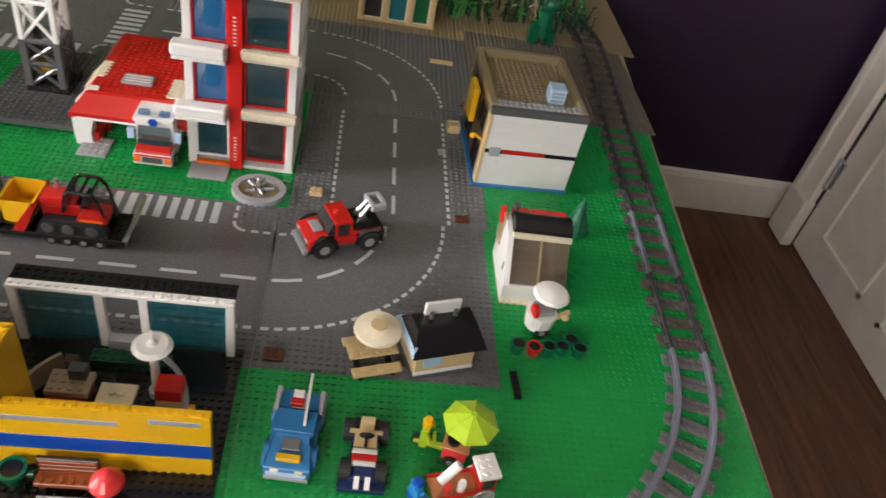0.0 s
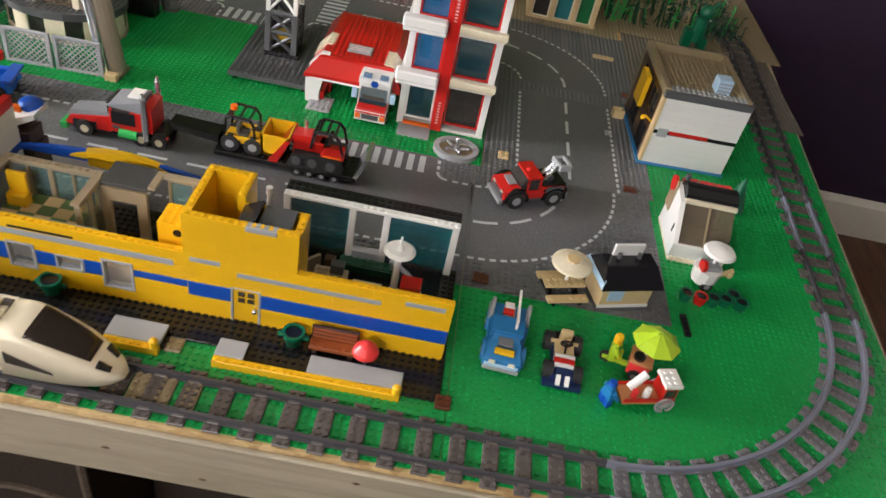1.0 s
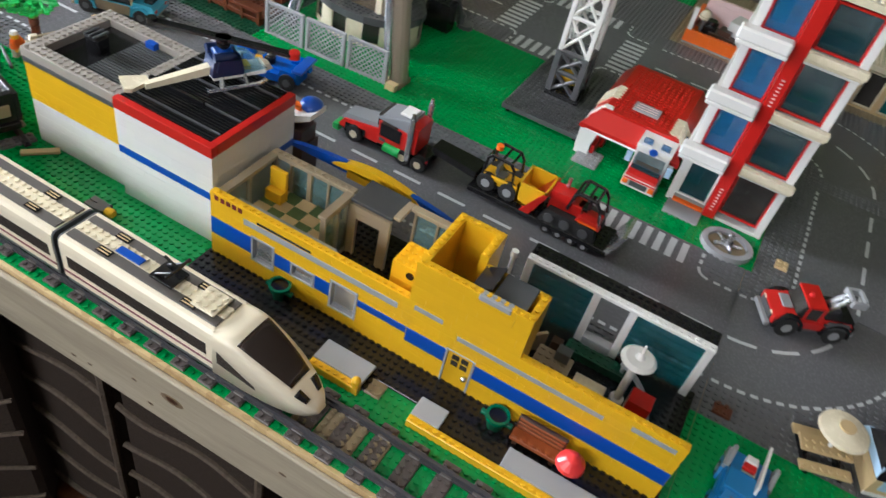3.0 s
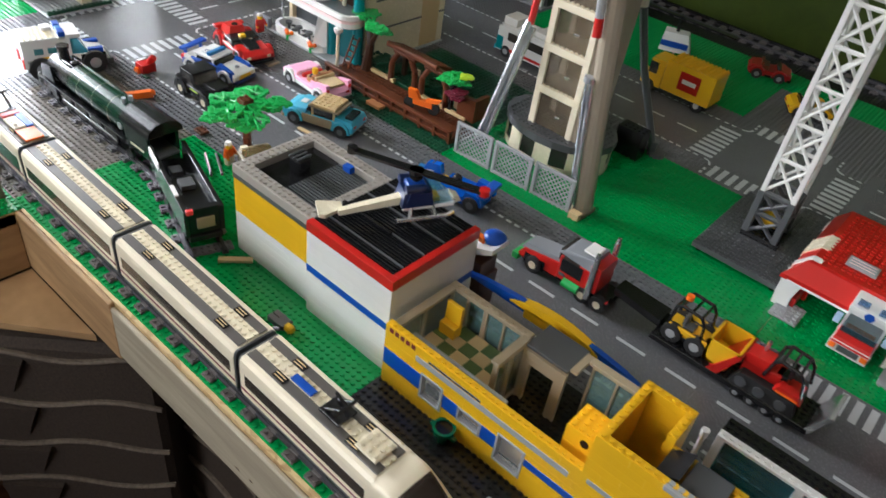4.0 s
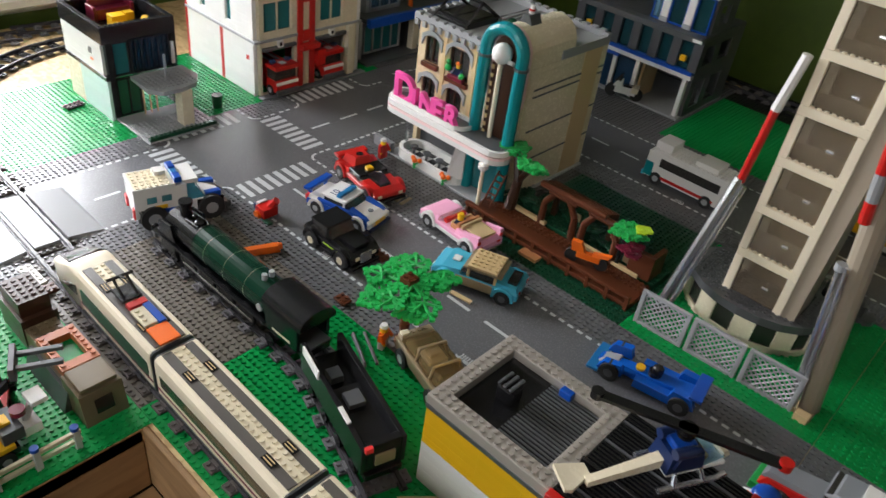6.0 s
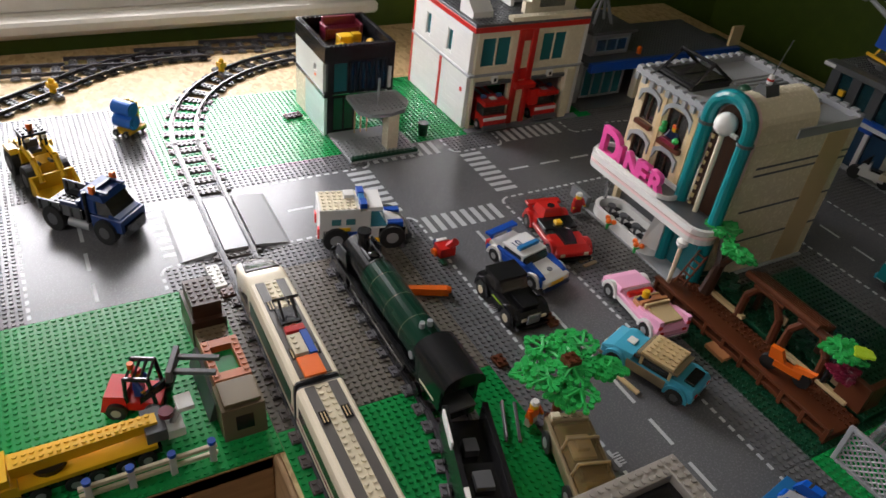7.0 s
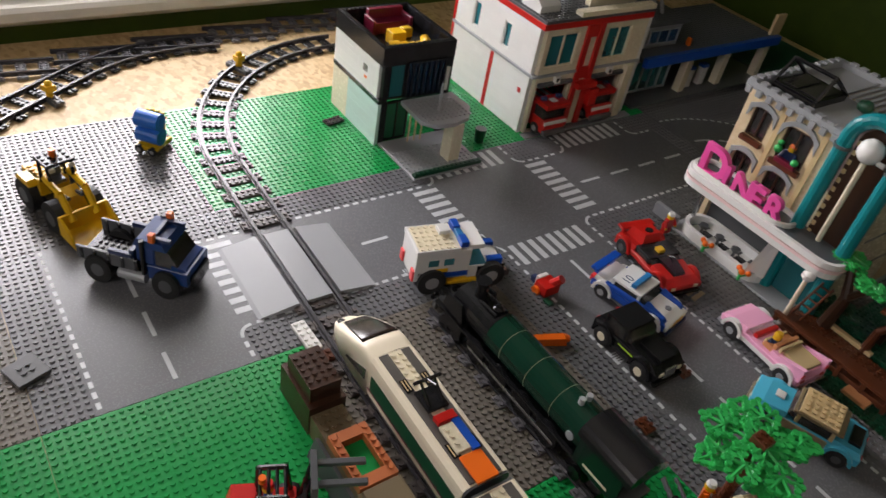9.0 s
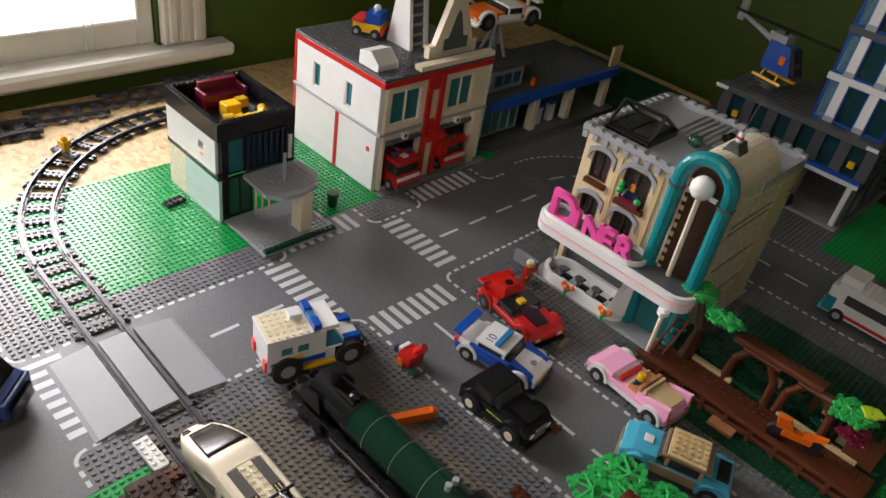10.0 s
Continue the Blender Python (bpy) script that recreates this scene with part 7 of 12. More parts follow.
def white_shop():
    ws = thing("white_corner_shop", "white-walled two-storey shop with a dark tan sunken roof", "toy building", -0.6, 44.6, 0, 3)
    w, d, h = 16.6, 21.0, 15.0
    part("base", Shape().box(-0.6, -0.6, 0, w + 0.2, d, 0.4), P("azure"), ws, "blue base plate edge")
    wall(ws, "south_wall", "x", 0, w, 0.4, 6.8, 0, 1, P("white"), seed=131, label="white brick side wall")
    wall(ws, "south_wall", "x", 0, w, 7.6, 14.2, 0, 1, P("white"), seed=132)
    part("black_strip", Shape().box(0, -0.05, 6.8, w, 0.95, 7.6), P("black"), ws)
    part("red_strip", Shape().box(3.4, -0.1, 6.9, 11.0, 0.5, 7.7), P("red"), ws, "red sign strip")
    part("vent", Shape().box(1.2, -0.12, 6.2, 3.2, 0.5, 8.0), P("grey"), ws)
    wall(ws, "east_wall", "y", 1, d, 0.4, 14.2, w - 1, w, P("white"), seed=133)
    wall(ws, "north_wall", "x", 0, w - 1, 0.4, 14.2, d - 1, d, P("dktan"), seed=134)
    wall(ws, "west_front", "y", 1, d - 1, 0.4, 14.2, 0, 1, P("dkbrown"), [(3, 8, 0.4, 6), (11, 17, 1.4, 6), (3, 8, 8.5, 13), (11, 17, 8.5, 13)], 135, "dark brown shop front")
    part("corner_strip", Shape().box(-0.12, -0.06, 0.4, 0.5, 1.6, 14.2), P("tan"), ws, "tan corner strip")
    for y0, y1, z0, z1 in ((3, 8, 0.4, 6), (11, 17, 1.4, 6), (3, 8, 8.5, 13), (11, 17, 8.5, 13)):
        glazing(ws, "y", y0, y1, z0, z1, 0.1, 0.9, P("black"), GLASS_SMOKE, 1)
    part("yellow_sign", Shape().box(-1.4, 9, 7, -0.4, 13.6, 13.4), P("yellow"), ws, "yellow hanging sign")
    part("lamp_arm", Shape().rod((0, 2, 8), (-1.6, 2, 9), 0.25).ball(-1.8, 2, 8.6, 0.5), P("yellow"), ws)
    part("grey_course", Shape().box(-0.1, -0.1, 14.2, w + 0.1, 1, 15.4), P("dkgrey"), ws, "dark grey top course")
    s = Shape().box(-0.1, 1, 14.2, 1, d, 15.8).box(w - 1, 1, 14.2, w, d, 15.6).box(1, d - 1, 14.2, w - 1, d, 15.8)
    part("parapet", s, P("dktan"), ws)
    part("roof", Shape().box(1, 1, 13.6, w - 1, d - 1, 14.4).studs(1, 1, w - 1, d - 1, 14.4), P("dktan"), ws, "sunken dark tan studded roof")
    part("roof_edge", Shape().box(1, 1, 14.4, w - 1, 3, 15.4).studs(1, 1, w - 1, 3, 15.4), P("grey"), ws)
    vent = part("roof_unit", Shape().box(10.6, 5.0, 14.4, 13.4, 7.8, 17.2), P("ltblue"), ws, "pale roof air unit")
    for k in range(3):
        part("unit_slot", Shape().box(10.9, 4.9, 15 + k * 0.7, 13.1, 5.0, 15.3 + k * 0.7, 0.02), P("grey"), vent)


white_shop()


def shelter():
    sh = thing("bus_shelter", "small white shelter with a black rounded roof and clear front", "shelter", 1.2, 15.6)
    part("base", Shape().box(0, 0, 0, 9.4, 11.6, 0.5).studs(0, 0, 9, 2, 0.5), P("cream"), sh)
    part("side_wall", Shape().prism([(0.6, 0.5), (11.4, 0.5), (11.4, 7.4), (9.6, 9.0), (5.2, 8.4), (0.6, 3.2)], "x", 0, 0.8), P("white"), sh, "white side wall with a slanted front edge")
    part("side_trim", Shape().prism([(8.6, 4.0), (11.5, 4.0), (11.5, 8.4), (9.4, 9.6), (8.6, 9.2)], "x", -0.25, 0.05), P("dktan"), sh, "dark tan corner block")
    part("slot", Shape().box(-0.05, 3.4, 3.4, 0.2, 4.0, 5.0), P("black"), sh)
    part("front_wall", Shape().box(0.8, 0.6, 0.5, 9.4, 1.6, 3.2), P("white"), sh, "smooth white front wall")
    for x0, x1 in ((0.9, 5.0), (5.2, 9.3)):
        part("windscreen", Shape().hull([(x0, 1.0, 3.2), (x1, 1.0, 3.2), (x1, 1.25, 3.2), (x0, 1.25, 3.2)], [(x0, 5.6, 8.2), (x1, 5.6, 8.2), (x1, 5.9, 8.2), (x0, 5.9, 8.2)]), GLASS_TAN, sh, "smoky tan sloping pane")
    part("pane_bar", Shape().hull([(4.95, 0.8, 3.2), (5.25, 0.8, 3.2), (5.25, 1.2, 3.2), (4.95, 1.2, 3.2)], [(4.95, 5.4, 8.2), (5.25, 5.4, 8.2), (5.25, 5.8, 8.2), (4.95, 5.8, 8.2)]), P("dktan"), sh)
    part("roof_lip", Shape().box(0.8, 5.5, 8.0, 9.6, 6.3, 8.7), P("cream"), sh)
    arc_top = [(6.2, 8.4)] + [(8.3 - 2.1 * math.cos(math.pi * i / 8), 8.7 + 1.5 * math.sin(math.pi * i / 8)) for i in range(9)] + [(10.4, 8.4)]
    part("roof", Shape().prism(arc_top, "x", 0.9, 9.6), P("black"), sh, "glossy black rounded roof")
    part("back_wall", Shape().courses(0.8, 10.6, 9.4, 11.4, 0.5, 8.4, 5), P("white"), sh)
    part("bench", Shape().box(2, 7, 0.5, 8, 9.6, 2.6), P("dktan"), sh)
    for k in range(3):
        part("red_light", Shape().box(1 + k * 2.9, 10.5, 8.6, 3.6 + k * 2.9, 11.5, 9.3), P("coral"), sh, "red translucent roof light")
    part("red_sign", Shape().cyl(-0.5, 10.6, 8.4, 1.3, 0.5, axis="x", n=18), P("red"), sh, "round red sign")
    part("vent_pipe", Shape().cyl(1.6, 11.0, 9.0, 0.5, 1.2, n=10), P("dkgrey"), sh)


shelter()


def kiosk():
    k = thing("snack_kiosk", "small tan kiosk with a black hipped roof", "kiosk", -8.6, 4.4, 0, 17)
    part("base", Shape().box(-4.4, -3.2, 0, 4.4, 3.2, 0.4), P("dkgrey"), k)
    tagged(part("body", Shape().courses(-4, -2.8, 4, -2.0, 0.4, 4.8, 3).courses(-4, -2, -3.2, 2.8, 0.4, 4.8, 4).courses(3.2, -2, 4, 2.8, 0.4, 4.8, 5).courses(-3.2, 2, 3.2, 2.8, 0.4, 4.8, 6), P("tan"), k, "tan kiosk body"), kind="stuff")
    part("hatch", Shape().box(-3.0, -2.95, 1.8, -0.6, -2.75, 4.2), P("ltblue"), k)
    part("plinth", Shape().box(-4.15, -2.95, 0.4, 4.15, -2.75, 1.0), P("white"), k)
    part("roof", Shape().hull([(-5, -3.9, 4.8), (5, -3.9, 4.8), (5, 3.9, 4.8), (-5, 3.9, 4.8)], [(-4.0, -1.4, 7.4), (4.0, -1.4, 7.4), (4.0, 1.4, 7.4), (-4.0, 1.4, 7.4)]), P("black"), k, "black hipped roof")
    part("roof_light", Shape().hull([(-5.05, -3.7, 4.9), (-5.05, 3.7, 4.9), (-4.9, 3.7, 4.8), (-4.9, -3.7, 4.8)], [(-4.5, -2.9, 6.0), (-4.5, 2.9, 6.0), (-4.3, 2.9, 5.9), (-4.3, -2.9, 5.9)]), P("ltblue"), k)
    part("roof_sign", Shape().box(-2.4, 0.9, 7.4, 2.4, 1.4, 9.4), P("white"), k, "white sign board")
    part("sign_legs", Shape().cyl(-1.6, 0.4, 7.4, 0.35, 0.8).cyl(1.6, 0.4, 7.4, 0.35, 0.8), P("dkgrey"), k)
    t = thing("picnic_table", "tan picnic table with benches under a white parasol", "picnic table", -17.0, 2.6, 0, 17)
    part("table_top", Shape().box(-3.2, -0.9, 1.9, 3.2, 1.6, 2.4).studs(-3, -1, 3, 1, 2.4), P("tan"), t)
    part("bench", Shape().box(-3.2, -3.0, 0.8, 3.2, -1.6, 1.3).studs(-3, -3, 3, -2, 1.3), P("tan"), t)
    part("bench", Shape().box(-3.2, 2.2, 0.8, 3.2, 3.6, 1.3), P("tan"), t)
    part("trestle", Shape().box(-2.4, -2.8, 0, -1.8, 3.4, 0.8).box(1.8, -2.8, 0, 2.4, 3.4, 0.8).box(-2.4, -0.4, 0.8, -1.8, 0.8, 1.9).box(1.8, -0.4, 0.8, 2.4, 0.8, 1.9), P("black"), t)
    pr = part("parasol", Shape().cyl(0.4, 0.5, 5.5, 3.1, 0.35, n=24, r2=2.95).cyl(0.4, 0.5, 5.85, 2.95, 0.5, n=24, r2=1.1), P("cream"), t, "cream round parasol")
    part("parasol_hub", Shape().cyl(0.4, 0.5, 6.35, 1.0, 0.25), P("tan"), pr)
    part("parasol_pole", Shape().cyl(0.4, 0.5, 2.4, 0.3, 3.2), P("white"), t)


kiosk()


def tan_house():
    th = thing("tan_house", "tan framed toy house with dark windows and green door", "toy building", -24, 104)
    part("base", Shape().box(0, 0, 0, 18, 14, 0.5), P("tan"), th)
    for x in (0, 5.6, 11.2, 16.4):
        part("post", Shape().box(x, 0, 0.5, x + 1.2, 1.2, 9), P("tan"), th)
    for k, (x0, x1) in enumerate(((1.2, 5.6), (6.8, 11.2), (12.4, 16.4))):
        glazing(th, "x", x0, x1, 0.6, 8.6, 0.2, 0.9, P("cream"), [GLASS_SMOKE, GLASS_TEAL, plastic("glass_leaf", (0.02, 0.2, 0.07), 0.15, glass=0.3)][k])
    wall(th, "back_wall", "x", 0, 17.6, 0.5, 9, 13, 14, P("tan"), seed=141)
    wall(th, "side_wall", "y", 1.2, 13, 0.5, 9, 16.6, 17.6, P("tan"), seed=142)
    wall(th, "side_wall", "y", 1.2, 13, 0.5, 9, 0, 1, P("tan"), seed=143)
    part("lintel", Shape().box(-0.4, -0.4, 9, 18, 14.2, 10.2).studs(0, 0, 18, 14, 10.2), P("cream"), th)
    part("orange_ball", Shape().ball(16, -0.6, 10.6, 1.6), P("orange"), th)


tan_house()

# ---------------------------------------------------------------- vehicles
def wheel(parent, x, y, r, w, rim="grey", name="wheel"):
    """A rubber tyre with a rim; y is the outer face, the wheel reaches inward."""
    inward = -w if y > 0 else w
    s = Shape().cyl(x, y, r, r, inward, axis="y", n=18)
    s.cyl(x, y + (0.06 if y > 0 else -0.06), r, r * 0.86, inward * 0.2, axis="y", n=18)
    t = part(name, s, TYRE, parent)
    part("rim", Shape().cyl(x, y + (0.12 if y > 0 else -0.12), r, r * 0.48, inward * 0.4, axis="y", n=12), P(rim) if rim in COLOURS else CHROME, t)
    return t


def wheels(parent, xs, half, r, w=0.9, rim="grey"):
    for x in xs:
        for y in (-half, half):
            wheel(parent, x, y, r, w, rim)


def car(name, label, x, y, rz, L=13.0, W=6.0, body="red", low="black", roof="red", cab=(-3.0, 2.0), cabh=1.7, base=2.1, wr=1.15, rim="grey", glass=None, hood="", z=0.0, category="toy car", studs=False, open_top=False, arches=""):
    """A brick-built car that faces +x."""
    c = thing(name, label, category, x, y, z, rz)
    h = W / 2
    a, b = L / 2, W / 2
    part("chassis", Shape().box(-a + 0.4, -h + 0.5, wr * 0.55, a - 0.4, h - 0.5, wr * 0.55 + 0.6), P(low), c)
    s = Shape()
    s.box(-a, -h, wr * 1.0 + 0.1, a, h, base + 0.4, 0.16)
    part("body", s, P(body), c)
    nose = Shape().hull([(cab[1] + 0.6, -h + 0.15, base + 0.4), (a - 0.2, -h + 0.15, base + 0.4), (a - 0.2, h - 0.15, base + 0.4), (cab[1] + 0.6, h - 0.15, base + 0.4)],
                        [(cab[1] + 0.6, -h + 0.5, base + 1.2), (a - 1.6, -h + 0.5, base + 0.9), (a - 1.6, h - 0.5, base + 0.9), (cab[1] + 0.6, h - 0.5, base + 1.2)])
    part("bonnet", nose, P(hood or body), c)
    tail = Shape().hull([(-a + 0.1, -h + 0.15, base + 0.4), (cab[0] - 0.2, -h + 0.15, base + 0.4), (cab[0] - 0.2, h - 0.15, base + 0.4), (-a + 0.1, h - 0.15, base + 0.4)],
                        [(-a + 0.5, -h + 0.4, base + 1.1), (cab[0] - 0.2, -h + 0.4, base + 1.2), (cab[0] - 0.2, h - 0.4, base + 1.2), (-a + 0.5, h - 0.4, base + 1.1)])
    part("boot", tail, P(body), c)
    t = base + 0.4
    scr = Shape().hull([(cab[1] - 0.3, -h + 0.6, t + 0.5), (cab[1] + 0.9, -h + 0.6, t + 0.5), (cab[1] + 0.9, h - 0.6, t + 0.5), (cab[1] - 0.3, h - 0.6, t + 0.5)],
                       [(cab[1] - 0.8, -h + 0.8, t + cabh), (cab[1] - 0.3, -h + 0.8, t + cabh), (cab[1] - 0.3, h - 0.8, t + cabh), (cab[1] - 0.8, h - 0.8, t + cabh)])
    part("windscreen", scr, glass or GLASS_SMOKE, c, "tinted windscreen")
    if not open_top:
        part("cabin", Shape().box(cab[0], -h + 0.5, t, cab[1] - 0.3, h - 0.5, t + cabh - 0.1), glass or GLASS_SMOKE, c, "tinted cabin glass")
        r = Shape().box(cab[0] - 0.2, -h + 0.35, t + cabh - 0.1, cab[1] - 0.4, h - 0.35, t + cabh + 0.35)
        if studs:
            r.studs(cab[0] - 0.2, -h + 0.5, cab[1] - 0.4, h - 0.5, t + cabh + 0.35)
        part("roof", r, P(roof), c)
        for px in (cab[0] + 0.1, cab[1] - 0.7):
            for ys in (-h + 0.57, h - 0.57):
                part("pillar", Shape().box(px - 0.3, ys - 0.15, t, px + 0.2, ys + 0.15, t + cabh), P(roof), c)
    else:
        part("seat", Shape().box(cab[0], -h + 0.8, t - 0.3, cab[0] + 1.6, h - 0.8, t + 0.9).box(cab[0] - 0.5, -h + 0.8, t + 0.2, cab[0] + 0.1, h - 0.8, t + 1.7), P(roof), c)
    for ys in (-1, 1):
        part("headlight", Shape().box(a - 0.1, ys * (h - 1.3) - 0.45, base - 0.3, a + 0.12, ys * (h - 1.3) + 0.45, base + 0.3), P("cream"), c)
        part("tail_light", Shape().box(-a - 0.12, ys * (h - 1.1) - 0.4, base - 0.2, -a + 0.1, ys * (h - 1.1) + 0.4, base + 0.3), P("red"), c)
    part("bumper", Shape().box(a - 0.3, -h + 0.2, 0.7, a + 0.35, h - 0.2, 1.3), P(low), c)
    xs = (-a + 2.4, a - 2.6)
    for px in xs:
        for ys in (-1, 1):
            ri, ro = wr + 0.14, wr + 0.62
            band = [(px - ro * math.cos(radians(a)), wr + ro * math.sin(radians(a))) for a in range(-6, 187, 16)]
            band += [(px + ri * math.cos(radians(a)), wr + ri * math.sin(radians(a))) for a in range(-6, 187, 16)]
            s = Shape().prism(band, "y", min(ys * (h - 0.6), ys * (h + 0.34)), max(ys * (h - 0.6), ys * (h + 0.34)))
            part("wheel_arch", s, P(arches or body), c)
    wheels(c, xs, h + 0.3, wr, 1.0, rim)
    return c


def figure(name, label, x, y, z, rz, key, lying=False, legs="", hat="", head="yellow"):
    """A toy figure as one plain mesh: legs, body with arms, head and cap."""
    s, ends = Shape(), []
    s.box(-0.45, -0.95, 0, 0.45, -0.05, 1.5).box(-0.45, 0.05, 0, 0.45, 0.95, 1.5)
    ends.append((len(s.f), legs or key))
    s.hull([(-0.5, -1, 1.5), (0.5, -1, 1.5), (0.5, 1, 1.5), (-0.5, 1, 1.5)], [(-0.4, -0.75, 3.1), (0.4, -0.75, 3.1), (0.4, 0.75, 3.1), (-0.4, 0.75, 3.1)])
    s.rod((0, -0.9, 2.9), (0.7, -1.2, 1.7), 0.3).rod((0, 0.9, 2.9), (0.7, 1.2, 1.7), 0.3)
    ends.append((len(s.f), key))
    s.cyl(0, 0, 3.1, 0.62, 0.9, n=12).ball(0.75, -1.25, 1.6, 0.28, n=6, m=4).ball(0.75, 1.25, 1.6, 0.28, n=6, m=4)
    ends.append((len(s.f), head))
    s.cyl(0, 0, 3.85, 0.68, 0.45, n=12, r2=0.5)
    ends.append((len(s.f), hat or key))
    if lying:
        s.turned(Matrix.Translation((0, 0, 0.6)) @ Matrix.Rotation(radians(90), 4, "Y"))
    ob = solo(name, s, P(ends[0][1]), label, "toy figure", x, y, z, rz)
    for k, (end, tint) in enumerate(ends[1:], 1):
        ob.data.materials.append(P(tint))
        for i in range(ends[k - 1][0], end):
            ob.data.polygons[i].material_index = k
    return ob


# --- cars on the east green
def tow_car():
    c = car("tow_car", "blue toy tow car with a white boom", -25.4, -10.2, -94, 10.5, 5.2, "azure", "grey", "azure", (-1.4, 1.8), 1.2, 2.0, 1.0, glass=P("azure"))
    part("boom_base", Shape().box(-4.4, -0.9, 2.5, -2.2, 0.7, 3.4).box(-4.2, -0.9, 3.4, -3.2, 0.4, 4.2), P("white"), c)
    part("boom", Shape().hull([(-5.6, 0.7, 5.2), (-5.6, 1.0, 5.2), (0.6, 1.2, 3.6), (0.6, 0.9, 3.6)], [(-5.6, 0.7, 5.6), (-5.6, 1.0, 5.6), (0.2, 1.2, 5.0), (0.2, 0.9, 5.0)]), P("white"), c, "white blade-shaped boom")
    part("rear_well", Shape().box(-2.2, -2.2, 2.5, -1.4, 2.2, 3.3), P("black"), c)
    for y in (-2.7, 2.3):
        part("side_hook", Shape().rod((-4.6, y + 0.2, 2.6), (-3.8, y + 0.2, 4.6), 0.3, 6).rod((-3.8, y + 0.2, 4.6), (-1.8, y + 0.2, 3.2), 0.3, 6), P("grey"), c, "grey side arm")
    part("winch", Shape().box(-3.2, -1.0, 3.4, -2.3, 0.5, 4.0), P("red"), c)
    for y in (-2.9, 2.5):
        part("side_bin", Shape().box(-5, y, 1.6, -2, y + 0.4, 3.0), P("grey"), c)
    part("yellow_bar", Shape().box(3.9, -1.3, 2.9, 4.7, 1.3, 3.5), P("yellow"), c)
    part("front_lip", Shape().hull([(4.8, -2.6, 0.9), (5.3, -2.0, 0.9), (5.3, 2.0, 0.9), (4.8, 2.6, 0.9)], [(4.8, -2.6, 1.9), (5.6, -2.0, 1.7), (5.6, 2.0, 1.7), (4.8, 2.6, 1.9)]), P("ltblue"), c)
    part("vent", Shape().box(1.9, -1.0, 3.2, 3.4, 1.0, 3.5), P("slate"), c)
    r = thing("kart", "dark navy open racing kart with a tan seat", "toy car", -17.4, -11.6, 0, -92)
    part("body", Shape().box(-3.6, -1.6, 0.6, 4.0, 1.6, 1.7).hull([(1.2, -1.4, 1.7), (4.0, -1.4, 1.7), (4.0, 1.4, 1.7), (1.2, 1.4, 1.7)], [(1.2, -1, 2.5), (3.6, -1, 1.9), (3.6, 1, 1.9), (1.2, 1, 2.5)]), P("dkblue"), r)
    part("engine", Shape().box(-3.6, -1.4, 1.7, -1.9, 1.4, 2.5), P("black"), r)
    part("front_wing", Shape().box(3.8, -2.6, 0.5, 5.0, 2.6, 1.1), P("dkblue"), r)
    for y in (-0.9, 0.3):
        part("wing_mark", Shape().prism([(3.8, 2.0), (4.9, 1.3), (4.9, 1.1), (3.8, 1.6)], "y", y, y + 0.6), P("white"), r)
    part("seat", Shape().box(-1.8, -1.3, 1.7, 0.4, 1.3, 2.5), P("tan"), r, "tan seat")
    part("seat_back", Shape().box(-2.6, -0.8, 2.4, -1.8, 0.8, 4.2), P("tan"), r)
    part("arm_rest", Shape().box(-2.0, -1.9, 2.2, -1.5, 1.9, 2.6), P("tan"), r)
    sw = Shape()
    loop = [(-0.5 + 0.25 * math.sin(a), 0.75 * math.cos(a), 3.5 + 0.7 * math.sin(a)) for a in [2 * math.pi * i / 14 for i in range(15)]]
    for p, q in zip(loop, loop[1:]):
        sw.rod(p, q, 0.16, 5)
    sw.rod((-0.5, -0.7, 3.5), (-0.5, 0.7, 3.5), 0.12, 5).rod((-0.5, 0, 3.5), (0.3, 0, 2.4), 0.16, 5)
    part("steering_wheel", sw, P("black"), r)
    part("bonnet_band", Shape().box(0.7, -1.4, 1.7, 1.3, 1.4, 2.75), P("white"), r)
    part("red_band", Shape().box(1.3, -1.4, 1.7, 2.1, 1.4, 2.65), P("red"), r)
    part("bonnet_band", Shape().box(2.1, -1.3, 1.7, 2.6, 1.3, 2.5), P("white"), r)
    for x in (-2.6, 2.6):
        for y in (-3.1, 3.1):
            wheel(r, x, y * 0.82, 1.25 if x > 0 else 1.35, 1.2, "dkgrey")


tow_car()


